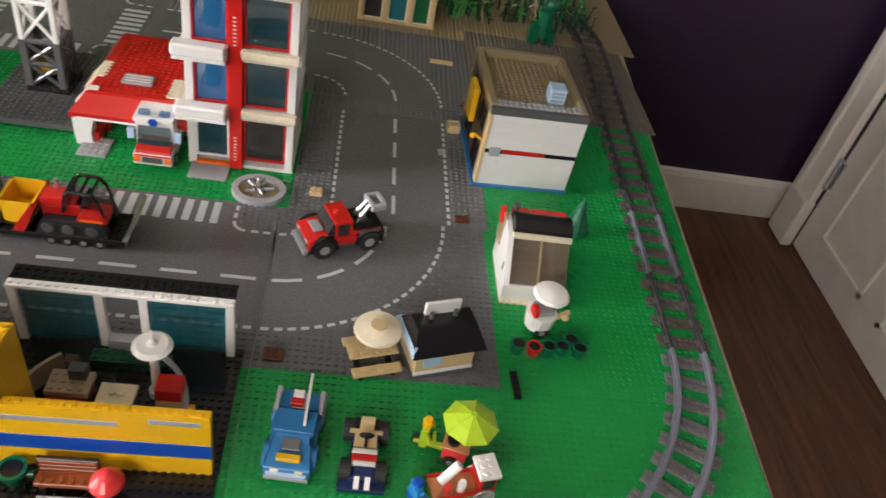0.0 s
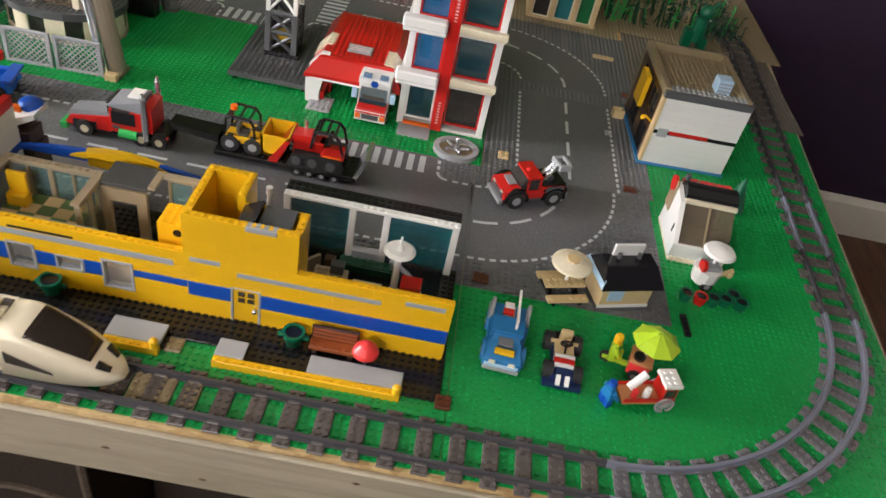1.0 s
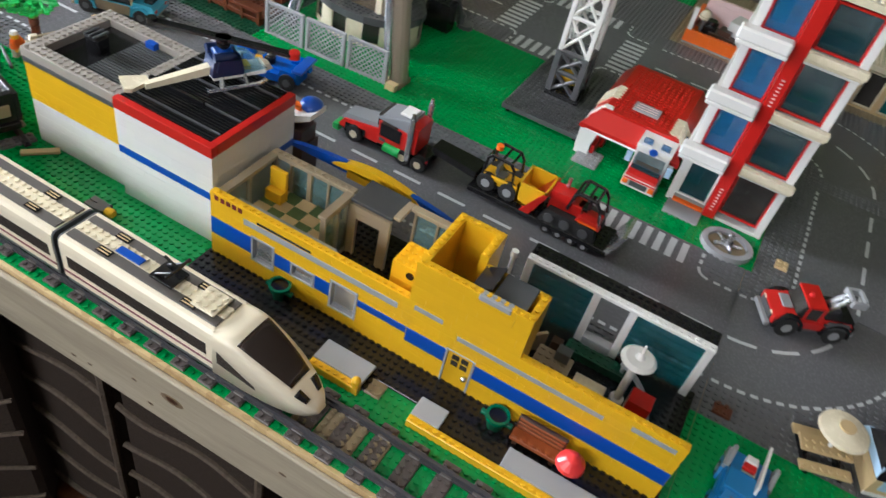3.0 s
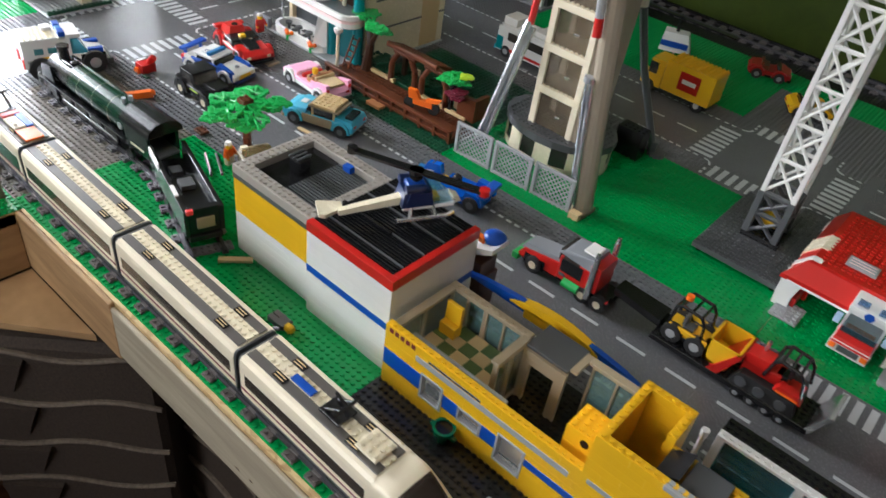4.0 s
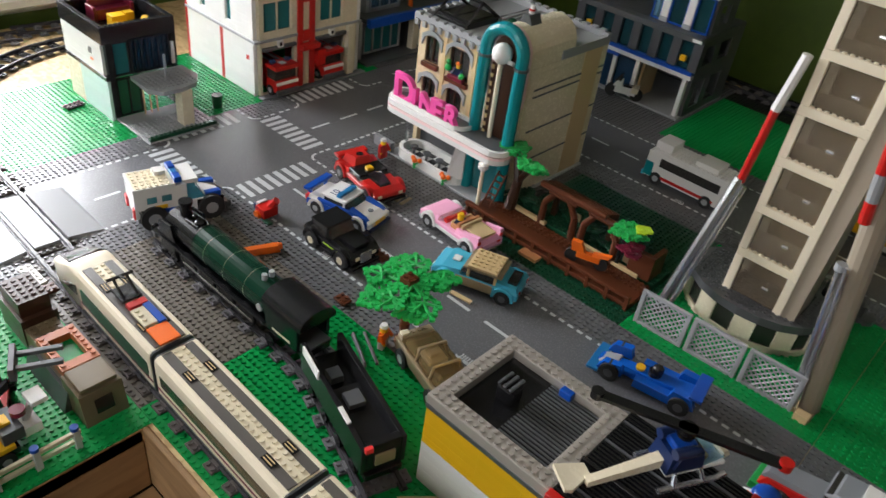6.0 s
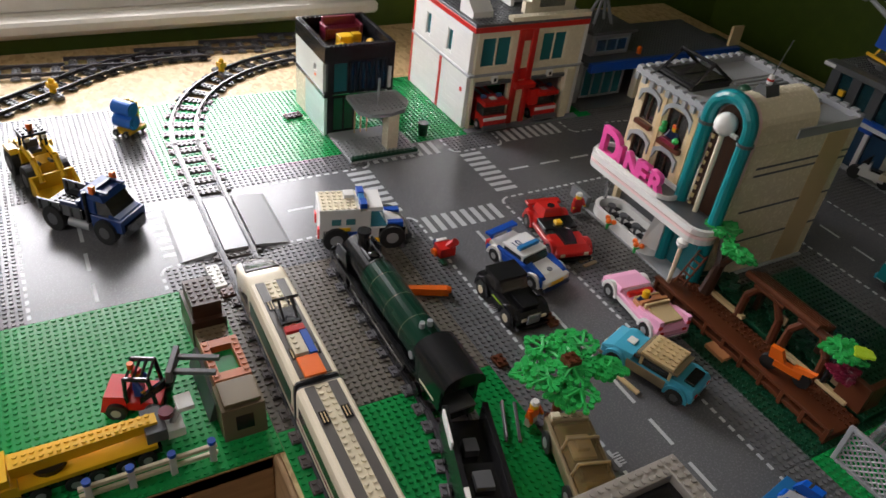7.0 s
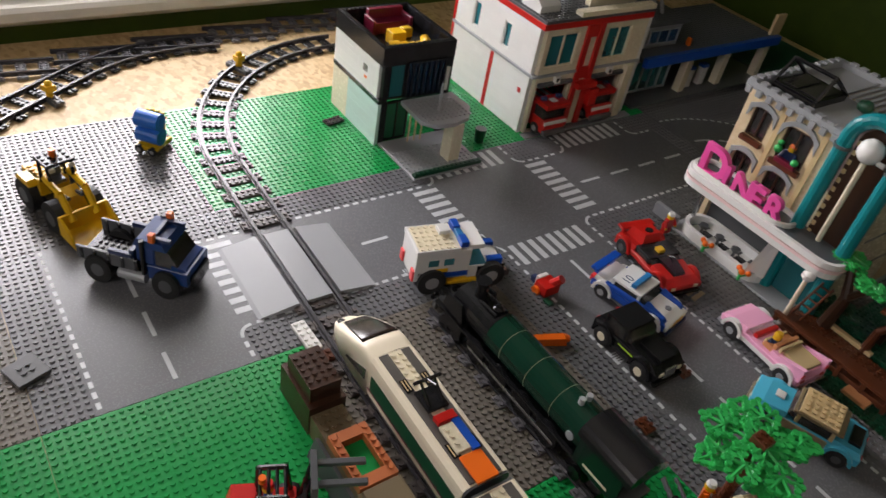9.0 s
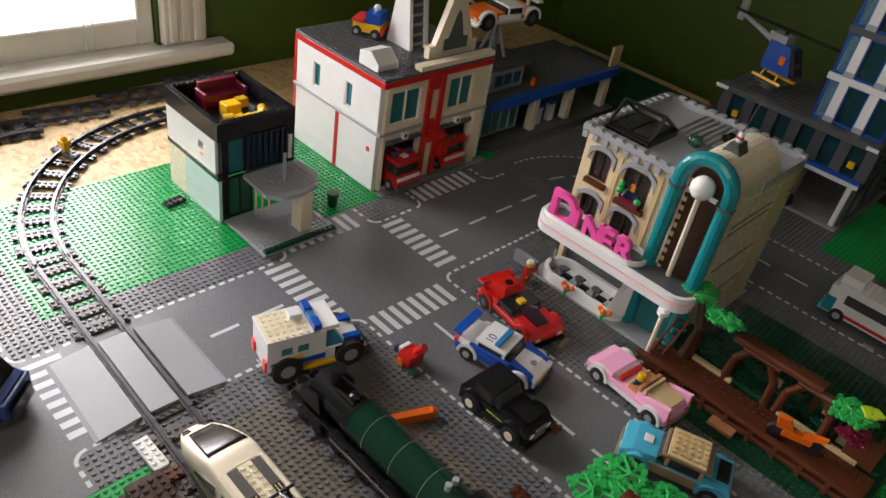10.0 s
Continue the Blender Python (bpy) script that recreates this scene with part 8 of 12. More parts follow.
def carts():
    c = thing("parasol_bike", "toy delivery bike with a lime green parasol", "toy cart", -8.4, -10.2, 0, -15)
    part("box", Shape().box(0.2, -1.4, 0.9, 3.0, 1.6, 3.0), P("coral"), c)
    part("tray", Shape().box(0.0, -1.6, 3.0, 3.2, 1.8, 3.3), P("nougat"), c)
    part("drum", Shape().cyl(1.2, -0.4, 3.3, 0.8, 0.5), P("black"), c)
    part("frame", Shape().box(-3.4, -0.35, 0.8, 0.2, 0.35, 1.4).rod((-1.0, 0, 1.2), (-1.2, 0, 3.2), 0.25), P("lime"), c)
    for x, y in ((-2.8, 0.4), (1.4, -1.7), (1.4, 1.9)):
        wheel(c, x, y, 0.9, 0.5, "grey")
    par = part("parasol", Shape().cyl(2.4, 0.6, 6.2, 3.3, 0.9, n=8, r2=2.0).cyl(2.4, 0.6, 7.1, 2.0, 0.7, n=8, r2=0.3), P("lime"), c, "lime green ribbed parasol")
    for k in range(8):
        a = 2 * math.pi * k / 8
        part("rib", Shape().rod((2.4 + 3.3 * math.cos(a), 0.6 + 3.3 * math.sin(a), 6.25), (2.4 + 0.3 * math.cos(a), 0.6 + 0.3 * math.sin(a), 7.85), 0.1, 5), P("lime"), par)
    part("parasol_pole", Shape().rod((1.8, 0.4, 3.0), (2.4, 0.6, 7.6), 0.22), P("cream"), c)
    figure("rider_figure", "yellow and lime toy rider figure on the bike", -10.6, -9.8, 1.4, -15, "lime", legs="lime", hat="yellow")
    h = thing("hot_dog_cart", "red and white toy food cart with spoked wheels", "toy cart", -6.4, -15.4, 0, 14)
    h.matrix_world = at(-6.4, -15.4, 0, 14) @ Matrix.Scale(0.9, 4)
    part("bed", Shape().box(-4.2, -1.6, 1.4, 3.8, 1.6, 2.0), P("nougat"), h)
    part("rim", Shape().box(-4.2, -1.8, 2.0, 3.8, -1.5, 2.6).box(-4.2, 1.5, 2.0, 3.8, 1.8, 2.6), P("red"), h)
    part("cabinet", Shape().box(1.6, -1.5, 2.0, 3.8, 1.5, 4.8), P("red"), h, "red cabinet")
    part("cabinet_top", Shape().box(1.3, -1.7, 4.8, 4.1, 1.7, 5.4).studs(1.6, -1.5, 3.6, 1.5, 5.4), P("white"), h)
    part("pane", Shape().box(1.9, -1.6, 2.8, 3.5, -1.5, 4.4), GLASS_SMOKE, h)
    part("sausage", Shape().rod((-2.8, 0.4, 2.8), (-0.6, 0.9, 5.2), 0.65, 10), P("white"), h)
    part("jar", Shape().cyl(-0.4, -0.7, 2.0, 0.55, 1.4).cyl(-0.4, -0.7, 3.4, 0.45, 0.4), P("white"), h)
    part("red_jar", Shape().cyl(-2.2, -0.6, 2.0, 0.5, 1.2), P("coral"), h)
    for y in (-1.9, 1.9):
        s = Shape()
        ring = [(2.4 + 1.4 * math.cos(2 * math.pi * i / 16), y, 1.4 + 1.4 * math.sin(2 * math.pi * i / 16)) for i in range(17)]
        for p, q in zip(ring, ring[1:]):
            s.rod(p, q, 0.16, 5)
        for k in range(6):
            a = math.pi * k / 6
            s.rod((2.4 + 1.3 * math.cos(a), y, 1.4 + 1.3 * math.sin(a)), (2.4 - 1.3 * math.cos(a), y, 1.4 - 1.3 * math.sin(a)), 0.1, 4)
        part("spoked_wheel", s, P("grey"), h)
    figure("vendor_figure", "blue toy figure standing at the food cart", -11.6, -16.8, 0, 30, "azure", legs="blue", hat="blue", head="azure")
    i = thing("ice_cart", "white and red toy drinks cart with a white parasol", "toy cart", 6.2, 11.4, 0, 10)
    part("tub", Shape().cyl(0, 0, 1.0, 2.0, 2.6, n=10, r2=2.3), P("white"), i)
    part("top", Shape().box(-1.2, -1.2, 3.6, 1.4, 1.2, 4.4), P("grey"), i)
    part("awning", Shape().cyl(0.6, 0.2, 6.6, 2.6, 0.4, n=20, r2=2.3).cyl(0.6, 0.2, 7.0, 2.3, 0.3, n=20, r2=0.6), P("white"), i, "white round parasol")
    part("pole", Shape().cyl(0.6, 0.2, 4.0, 0.22, 2.8), P("white"), i)
    part("ring", Shape().cyl(-1.7, -0.6, 4.2, 1.0, 0.6, axis="x", n=16), P("red"), i, "red life ring")
    part("handle", Shape().rod((2.0, -0.4, 2.4), (4.2, -0.2, 3.4), 0.4).ball(3.4, -0.8, 3.0, 0.6), P("tan"), i)
    wheels(i, (0.0,), 1.9, 1.0, 0.5)
    for k, (dx, dy, key) in enumerate(((-3.4, -4.6, "dkgreen"), (-1.2, -4.9, "red"), (0.9, -4.6, "dkgreen"), (2.9, -4.3, "dkgreen"), (4.4, -2.8, "dkgreen"), (5.4, -4.4, "dkgreen"))):
        s = Shape()
        s.cyl(0, 0, 0, 0.8, 1.5, n=14, r2=1.05)
        b = thing("barrel", ("red" if key == "red" else "dark green") + " open toy barrel on the grass", "barrel", 6.2 + dx, 11.4 + dy, 0, 0, "barrels by the drinks cart")
        part("tub", s, P(key if key == "red" else "midgreen"), b)
        part("rim", sweep(Shape(), [(1.0 * math.cos(2 * math.pi * q / 14), 1.0 * math.sin(2 * math.pi * q / 14)) for q in range(15)], [(0.16, 1.4), (0.16, 1.7), (-0.12, 1.7), (-0.12, 1.4)]), P(key if key == "red" else "midgreen"), b)
        part("inside", Shape().cyl(0, 0, 1.5, 0.85, 0.02, n=14), P("black"), b)
    s = Shape()
    for k in range(6):
        s.cyl(0, 0, 0.6 + k * 1.1, 2.3 - k * 0.34, 0.45, n=12, r2=2.1 - k * 0.34).cyl(0, 0, 1.05 + k * 1.1, 2.0 - k * 0.34, 0.65, n=12, r2=1.5 - k * 0.28)
    fir = thing("fir_tree", "small dark green conical toy fir tree", "tree", 15.8, 34.4)
    part("crown", s, P("midgreen"), fir)
    part("trunk", Shape().cyl(0, 0, 0, 0.6, 0.7), P("brown"), fir)


carts()

# --- red breakdown pickup on the curve
pk = car("breakdown_pickup", "red toy pickup with a silver tow rig", -22.8, 25.4, 205, 12.6, 6.0, "red", "dkgrey", "red", (-0.8, 2.4), 2.5, 3.0, 1.75, "grey", arches="black")
part("bed", Shape().box(-6.5, -3.0, 1.9, -1.6, 3.0, 3.6).box(-6.2, -2.6, 3.6, -1.4, 2.6, 4.4), P("black"), pk, "black load bed")
for y in (-3.3, 2.8):
    part("side_box", Shape().box(-5.4, y, 2.8, -2.0, y + 0.5, 4.2), P("dkgrey"), pk)
part("tow_post", Shape().rod((-2.2, -0.8, 4.2), (-4.6, -0.6, 7.2), 0.4).rod((-2.2, 0.8, 4.2), (-4.6, 0.6, 7.2), 0.4), CHROME, pk, "silver tow rig")
part("tow_frame", Shape().box(-6.8, -1.8, 6.6, -4.4, -1.2, 7.8).box(-6.8, 1.2, 6.6, -4.4, 1.8, 7.8).box(-6.8, -1.2, 7.4, -6.2, 1.2, 8.0).box(-4.8, -1.2, 7.4, -4.2, 1.2, 8.0), P("grey"), pk)
part("winch", Shape().cyl(-3.4, -1.2, 4.8, 0.7, 2.4, axis="y", n=12), CHROME, pk)
part("tail_bar", Shape().box(-7.2, -2.6, 1.4, -6.5, 2.6, 2.2), P("grey"), pk, "light grey tail bar")
part("beacon", Shape().cyl(1.0, 0, 5.95, 0.35, 0.8), P("coral"), pk)
part("hood_tile", Shape().box(3.4, -1.4, 4.2, 5.0, 1.4, 4.5), P("grey"), pk)
part("grille", Shape().box(6.2, -2.2, 1.9, 6.5, 2.2, 3.0), P("dkgrey"), pk)
part("bull_bar", Shape().box(6.2, -2.8, 1.0, 7.0, 2.8, 1.8), P("grey"), pk)
pk.matrix_world = pk.matrix_world @ Matrix.Scale(0.93, 4)


def semi():
    t = thing("semi_truck", "red toy lorry tractor with chrome exhaust pipes and a grey bonnet", "toy truck", -90.5, 20.4, 0, 180)
    t.matrix_world = at(-90.5, 20.4, 0, 180) @ Matrix.Diagonal((0.95, 0.88, 0.96, 1))
    part("chassis", Shape().box(-8, -2.4, 1.0, 8, 2.4, 1.9), P("black"), t)
    for y in (-2.86, 2.76):
        part("wheel_arch", Shape().box(3.4, y, 1.0, 7.4, y + 0.1, 2.9, 0.04), P("black"), t)
        part("side_window", Shape().box(-3.4, y - 0.12 if y < 0 else y + 0.12, 3.6, 0.6, y if y < 0 else y + 0.26, 6.0, 0.04), P("black"), t, "dark open side window")
    part("bonnet", Shape().hull([(1, -2.8, 1.6), (9, -2.8, 1.6), (9, 2.8, 1.6), (1, 2.8, 1.6)], [(1, -2.5, 4.3), (8.0, -2.3, 3.1), (8.0, 2.3, 3.1), (1, 2.5, 4.3)]), P("red"), t, "red bonnet")
    part("bonnet_top", Shape().hull([(0.6, -2.3, 4.0), (8.8, -2.0, 2.8), (8.8, 2.0, 2.8), (0.6, 2.3, 4.0)], [(0.6, -2.0, 5.0), (8.2, -1.6, 3.8), (8.2, 1.6, 3.8), (0.6, 2.0, 5.0)]), P("slate"), t, "grey bonnet top")
    part("bumper", Shape().box(8.4, -3.2, 0.7, 9.6, 3.2, 1.9), P("leaf"), t, "green bumper")
    part("cab", Shape().box(-4.4, -2.9, 1.9, 1.0, 2.9, 6.2), P("red"), t, "red cab")
    part("cab_glass", Shape().box(0.2, -2.5, 5.0, 1.4, 2.5, 7.2).box(-2.6, -2.96, 4.6, 0.4, 2.96, 6.4), GLASS_SMOKE, t)
    part("roof", Shape().hull([(-4.6, -2.8, 6.2), (1.6, -2.8, 6.6), (1.6, 2.8, 6.6), (-4.6, 2.8, 6.2)], [(-4.6, -2.4, 8.2), (0.4, -2.4, 7.4), (0.4, 2.4, 7.4), (-4.6, 2.4, 8.2)]), P("slate"), t, "grey sloping roof")
    part("roof_tiles", Shape().box(-4.2, -1.6, 8.2, -2.0, 1.6, 8.6), P("white"), t)
    for y in (-3.3, 3.3):
        part("exhaust_pipe", Shape().cyl(-5.2, y, 1.6, 0.5, 8.0, n=12).cyl(-5.2, y, 9.6, 0.35, 0.8), CHROME, t, "chrome exhaust stack")
        part("fuel_tank", Shape().cyl(-3.6, y * 0.92, 1.9, 0.8, 3.0, axis="x"), P("leaf"), t)
    part("rear_deck", Shape().box(-8.4, -2.2, 1.9, -4.6, 2.2, 2.6), P("black"), t)
    part("sleeper_cab", Shape().box(-6.2, -2.7, 2.6, -4.4, 2.7, 7.4), P("red"), t)
    part("step_light", Shape().box(-0.6, -3.0, 2.6, 0.6, 3.0, 3.2), P("dkgrey"), t)
    part("lamp", Shape().box(-8.5, -2.6, 1.6, -8.2, -1.8, 2.3).box(-8.5, 1.8, 1.6, -8.2, 2.6, 2.3), P("coral"), t)
    wheels(t, (5.4,), 3.2, 1.5, 1.1, "cream")
    wheels(t, (-4.2, -7.2), 3.1, 1.4, 1.1, "cream")
    tr = thing("low_loader", "black low-loader trailer with a red and silver tail ramp", "toy trailer", -65.5, 21.2, 0, 180)
    part("gooseneck", Shape().hull([(9, -1.8, 2.6), (17, -1.4, 3.2), (17, 1.4, 3.2), (9, 1.8, 2.6)], [(9, -1.8, 3.8), (17, -1.4, 4.4), (17, 1.4, 4.4), (9, 1.8, 3.8)]), P("black"), tr, "black gooseneck")
    part("deck", Shape().box(-14, -3, 1.0, 9.4, 3, 1.9).studs(-14, -3, 9, 3, 1.9), P("black"), tr)
    part("side_tile", Shape().box(3, -3.3, 1.0, 9, -3.0, 1.8), P("tan"), tr)
    for k in range(4):
        wheels(tr, (-4.2 - k * 2.1,), 2.9, 0.8, 0.7, "grey")
    part("ramp_red", Shape().hull([(-1, -3, 1.9), (0.6, -3, 1.9), (0.6, 3, 1.9), (-1, 3, 1.9)], [(-3.0, -3, 6.2), (-2.2, -3, 6.2), (-2.2, 3, 6.2), (-3.0, 3, 6.2)]), P("red"), tr, "red bulkhead")
    part("ramp", Shape().hull([(-13.2, -3, 1.2), (-14, -3, 1.2), (-14, 3, 1.2), (-13.2, 3, 1.2)], [(-15.2, -3, 5.6), (-15.8, -3, 5.6), (-15.8, 3, 5.6), (-15.2, 3, 5.6)]), CHROME, tr, "silver tail ramp")
    ld = thing("skid_loader", "yellow toy skid loader with a black roll cage and bucket", "toy loader", -70.2, 21.2, 1.9, 0)
    part("body", Shape().box(-3.4, -1.6, 1.2, 2.2, 1.6, 2.1), P("yellow"), ld)
    for y in (-2.3, 1.8):
        part("arm", Shape().box(-3.0, y, 2.2, 3.4, y + 0.5, 2.9), P("yellow"), ld)
    part("under_body", Shape().box(-3.6, -1.7, 0.5, 2.6, 1.7, 1.2), P("black"), ld)
    s = Shape()
    for y in (-1.9, 1.9):
        s.tube([(-3.2, y, 2.4), (-2.9, y, 5.8), (-2.2, y, 6.4), (0.8, y, 6.2), (1.5, y, 5.2), (1.8, y, 2.4)], 0.24, 6)
    for x, z in ((-2.9, 5.8), (-2.2, 6.4), (0.8, 6.2), (-0.7, 6.3)):
        s.rod((x, -1.9, z), (x, 1.9, z), 0.22, 6)
    part("cage_frame", s, P("black"), ld, "black open roll cage")
    part("seat", Shape().box(-1.4, -0.9, 2.1, 0.2, 0.9, 2.6).box(-1.6, -0.9, 2.6, -1.1, 0.9, 4.2), P("dkgrey"), ld)
    part("beacon", Shape().cyl(-2.2, 0, 6.5, 0.55, 0.7), P("orange"), ld)
    bk = Shape().prism([(3.0, 1.0), (6.2, 0.7), (6.4, 1.0), (3.4, 1.4)], "y", -2.7, 2.7).prism([(3.0, 1.0), (3.4, 1.4), (3.2, 4.6), (2.8, 4.6)], "y", -2.7, 2.7).prism([(6.1, 0.8), (6.4, 0.8), (7.4, 4.6), (7.1, 4.6)], "y", -2.7, 2.7)
    part("bucket", bk, P("yellow"), ld, "open yellow bucket")
    for y in (-2.7, 2.4):
        part("bucket_cheek", Shape().prism([(3.0, 1.0), (6.4, 0.8), (7.4, 4.6), (2.8, 4.6)], "y", y, y + 0.3), P("yellow"), ld)
    wheels(ld, (-2.2, 1.5), 2.5, 1.5, 1.0, "grey")
    tk = thing("tracked_tractor", "red toy tractor with black crawler tracks and roll cage", "toy tractor", -58.4, 21.2, 1.9, 0)
    for y in (-2.9, 1.5):
        s = Shape().hull([(-4.6, y, 0.1), (4.6, y, 0.1), (4.6, y + 1.4, 0.1), (-4.6, y + 1.4, 0.1)], [(-3.6, y, 2.4), (4.0, y, 2.4), (4.0, y + 1.4, 2.4), (-3.6, y + 1.4, 2.4)])
        trk = part("track", s, TYRE, tk, "black rubber crawler track")
        for k in range(9):
            part("tread", Shape().box(-4.4 + k, y - 0.05, -0.02, -4.0 + k, y + 1.45, 0.2), TYRE, trk)
        for x in (-3.0, -0.4, 2.6):
            part("road_wheel", Shape().cyl(x, y - 0.15 if y < 0 else y + 1.55, 1.1, 0.8, 0.2 if y < 0 else -0.2, axis="y", n=14), P("dkgrey"), trk)
    part("body", Shape().box(-4.0, -1.4, 1.4, 1.0, 1.4, 4.0).box(1.0, -1.5, 1.2, 4.2, 1.5, 2.6), P("red"), tk)
    part("bonnet", Shape().hull([(-4.4, -1.5, 3.6), (-0.6, -1.5, 3.6), (-0.6, 1.5, 3.6), (-4.4, 1.5, 3.6)], [(-4.0, -1.3, 4.8), (-0.8, -1.3, 5.0), (-0.8, 1.3, 5.0), (-4.0, 1.3, 4.8)]), P("red"), tk)
    part("fender", Shape().hull([(0.8, -2.9, 2.8), (4.6, -2.9, 2.6), (4.6, -1.4, 2.6), (0.8, -1.4, 2.8)], [(1.4, -2.9, 3.8), (4.0, -2.9, 3.6), (4.0, -1.4, 3.6), (1.4, -1.4, 3.8)]), P("red"), tk)
    part("stripe", Shape().box(1.2, -2.95, 2.7, 4.2, -2.85, 3.1), P("orange"), tk)
    s = Shape()
    for y in (-2.0, 2.0):
        s.tube([(-1.0, y, 3.4), (-0.5, y, 6.2), (0.2, y, 6.8), (2.8, y, 6.6), (3.6, y, 5.6), (4.2, y, 3.0)], 0.25, 6)
    for x, z in ((-0.5, 6.2), (0.2, 6.8), (2.8, 6.6), (1.5, 6.7)):
        s.rod((x, -2.0, z), (x, 2.0, z), 0.23, 6)
    part("cage_frame", s, P("black"), tk, "black open roll cage")
    part("seat", Shape().box(0.2, -1.0, 3.2, 1.8, 1.0, 4.0).box(1.6, -1.0, 4.0, 2.2, 1.0, 5.6), P("black"), tk)
    part("exhaust", Shape().cyl(-2.4, 0.8, 5, 0.3, 1.6), CHROME, tk)


semi()


def ambulance():
    a = thing("ambulance", "white and red toy ambulance with blue windscreen", "toy truck", -52.6, 43.4, 0, -90)
    a.matrix_world = at(-52.6, 43.4, 0, -90) @ Matrix.Diagonal((0.95, 0.95, 0.9, 1))
    part("body", Shape().box(-6.6, -3, 1.4, 4.0, 3, 8.6).box(4.0, -3, 1.4, 6.6, 3, 3.6), P("white"), a)
    part("bonnet", Shape().hull([(4, -2.9, 3.6), (6.8, -2.9, 3.2), (6.8, 2.9, 3.2), (4, 2.9, 3.6)], [(4, -2.7, 4.8), (6.2, -2.7, 4.0), (6.2, 2.7, 4.0), (4, 2.7, 4.8)]), P("red"), a, "red bonnet")
    part("windscreen", Shape().hull([(3.9, -2.6, 4.8), (5.2, -2.6, 4.6), (5.2, 2.6, 4.6), (3.9, 2.6, 4.8)], [(3.9, -2.5, 7.6), (4.2, -2.5, 7.6), (4.2, 2.5, 7.6), (3.9, 2.5, 7.6)]), GLASS_DEEP, a, "dark blue windscreen")
    part("dashboard", Shape().box(4.0, -2.2, 5.0, 4.3, 2.2, 5.8), P("nougat"), a)
    part("roof", Shape().box(-6.6, -3.1, 8.6, 4.6, 3.1, 9.4), P("white"), a)
    part("badge", Shape().cyl(4.62, 0, 9.0 - 0.2, 0.8, 0.1, axis="x", n=6), P("blue"), a)
    part("stripe", Shape().box(-6.65, -3.06, 3.6, 3.9, 3.06, 4.6), P("red"), a)
    for y in (-3.7, 3.7):
        part("mirror", Shape().box(4.0, y - 0.5, 5.0, 4.6, y + 0.5, 7.0), P("ltblue"), a)
    for y in (-2.4, 2.4):
        part("headlight", Shape().box(6.55, y - 0.5, 2.0, 6.8, y + 0.5, 3.0), P("orange"), a)
    part("grille", Shape().box(6.6, -1.6, 1.9, 6.75, 1.6, 3.0), P("dkgrey"), a)
    part("light_bar", Shape().box(2.8, -2.4, 9.4, 3.8, -0.8, 10.2).box(2.8, 0.8, 9.4, 3.8, 2.4, 10.2), GLASS_BLUE, a)
    wheels(a, (-4, 4), 3.05, 1.3, 0.9)


ambulance()

# --- cars on the western street
pc = car("police_car", "white and blue toy police car with a roof number panel", -177.8, 18.0, 12, 14.0, 6.4, "white", "dkblue", "white", (-3.6, 1.8), 1.7, 2.0, 1.2, "grey", None, "white", arches="white")
part("blue_band", Shape().box(-6.9, -3.26, 1.3, 6.6, -3.15, 2.5).box(-6.9, 3.15, 1.3, 6.6, 3.26, 2.5), P("blue"), pc, "blue side band")
part("spoiler", Shape().box(-7.6, -3.3, 4.0, -6.2, 3.3, 4.5).box(-7.2, -2.4, 2.4, -6.6, -1.9, 4.0).box(-7.2, 1.9, 2.4, -6.6, 2.4, 4.0), P("blue"), pc, "blue spoiler")
for ys in (-1, 1):
    part("bonnet_stripe", Shape().hull([(2.4, min(ys * 3.1, ys * 1.9), 2.3), (6.6, min(ys * 3.1, ys * 2.1), 2.3), (6.6, max(ys * 3.1, ys * 2.1), 2.3), (2.4, max(ys * 3.1, ys * 1.9), 2.3)],
                                       [(2.4, min(ys * 3.0, ys * 1.9), 3.4), (5.8, min(ys * 2.9, ys * 2.1), 3.0), (5.8, max(ys * 2.9, ys * 2.1), 3.0), (2.4, max(ys * 3.0, ys * 1.9), 3.75)]), P("blue"), pc, "blue bonnet flank")
    part("shoulder", Shape().box(-4.6, min(ys * 3.2, ys * 2.6), 2.4, 2.4, max(ys * 3.2, ys * 2.6), 3.3, 0.15), P("blue"), pc)
part("bonnet_badge", Shape().cyl(5.0, 0, 3.1, 0.5, 0.16, n=10), P("slate"), pc)
part("rear_corner", Shape().box(-7.2, -3.25, 2.0, -6.6, -2.2, 3.0), P("coral"), pc)
part("light_bar", Shape().box(-0.9, -2.3, 4.45, 0.0, 2.3, 5.1), P("azure"), pc, "blue light bar")
part("roof_number", lettering("10", 2.0).turned(Matrix.Translation((-1.4, -1.2, 4.46)) @ Matrix.Rotation(radians(90), 4, "Z")), P("dkblue"), pc, "dark blue number ten")
part("grille", Shape().box(6.9, -1.8, 1.4, 7.1, 1.8, 2.2), P("yellow"), pc)
sc = car("red_sports_car", "low red toy sports car with black cockpit", -183.0, 28.0, -10, 14.5, 7.2, "red", "black", "black", (-2.2, 1.6), 0.9, 2.0, 1.35, "dkgrey", GLASS_SMOKE, "red", arches="red")
part("spoiler", Shape().box(-7.9, -3.4, 3.6, -6.4, 3.4, 4.1).box(-7.4, -2.6, 2.6, -6.8, -2.1, 3.6).box(-7.4, 2.1, 2.6, -6.8, 2.6, 3.6), P("red"), sc)
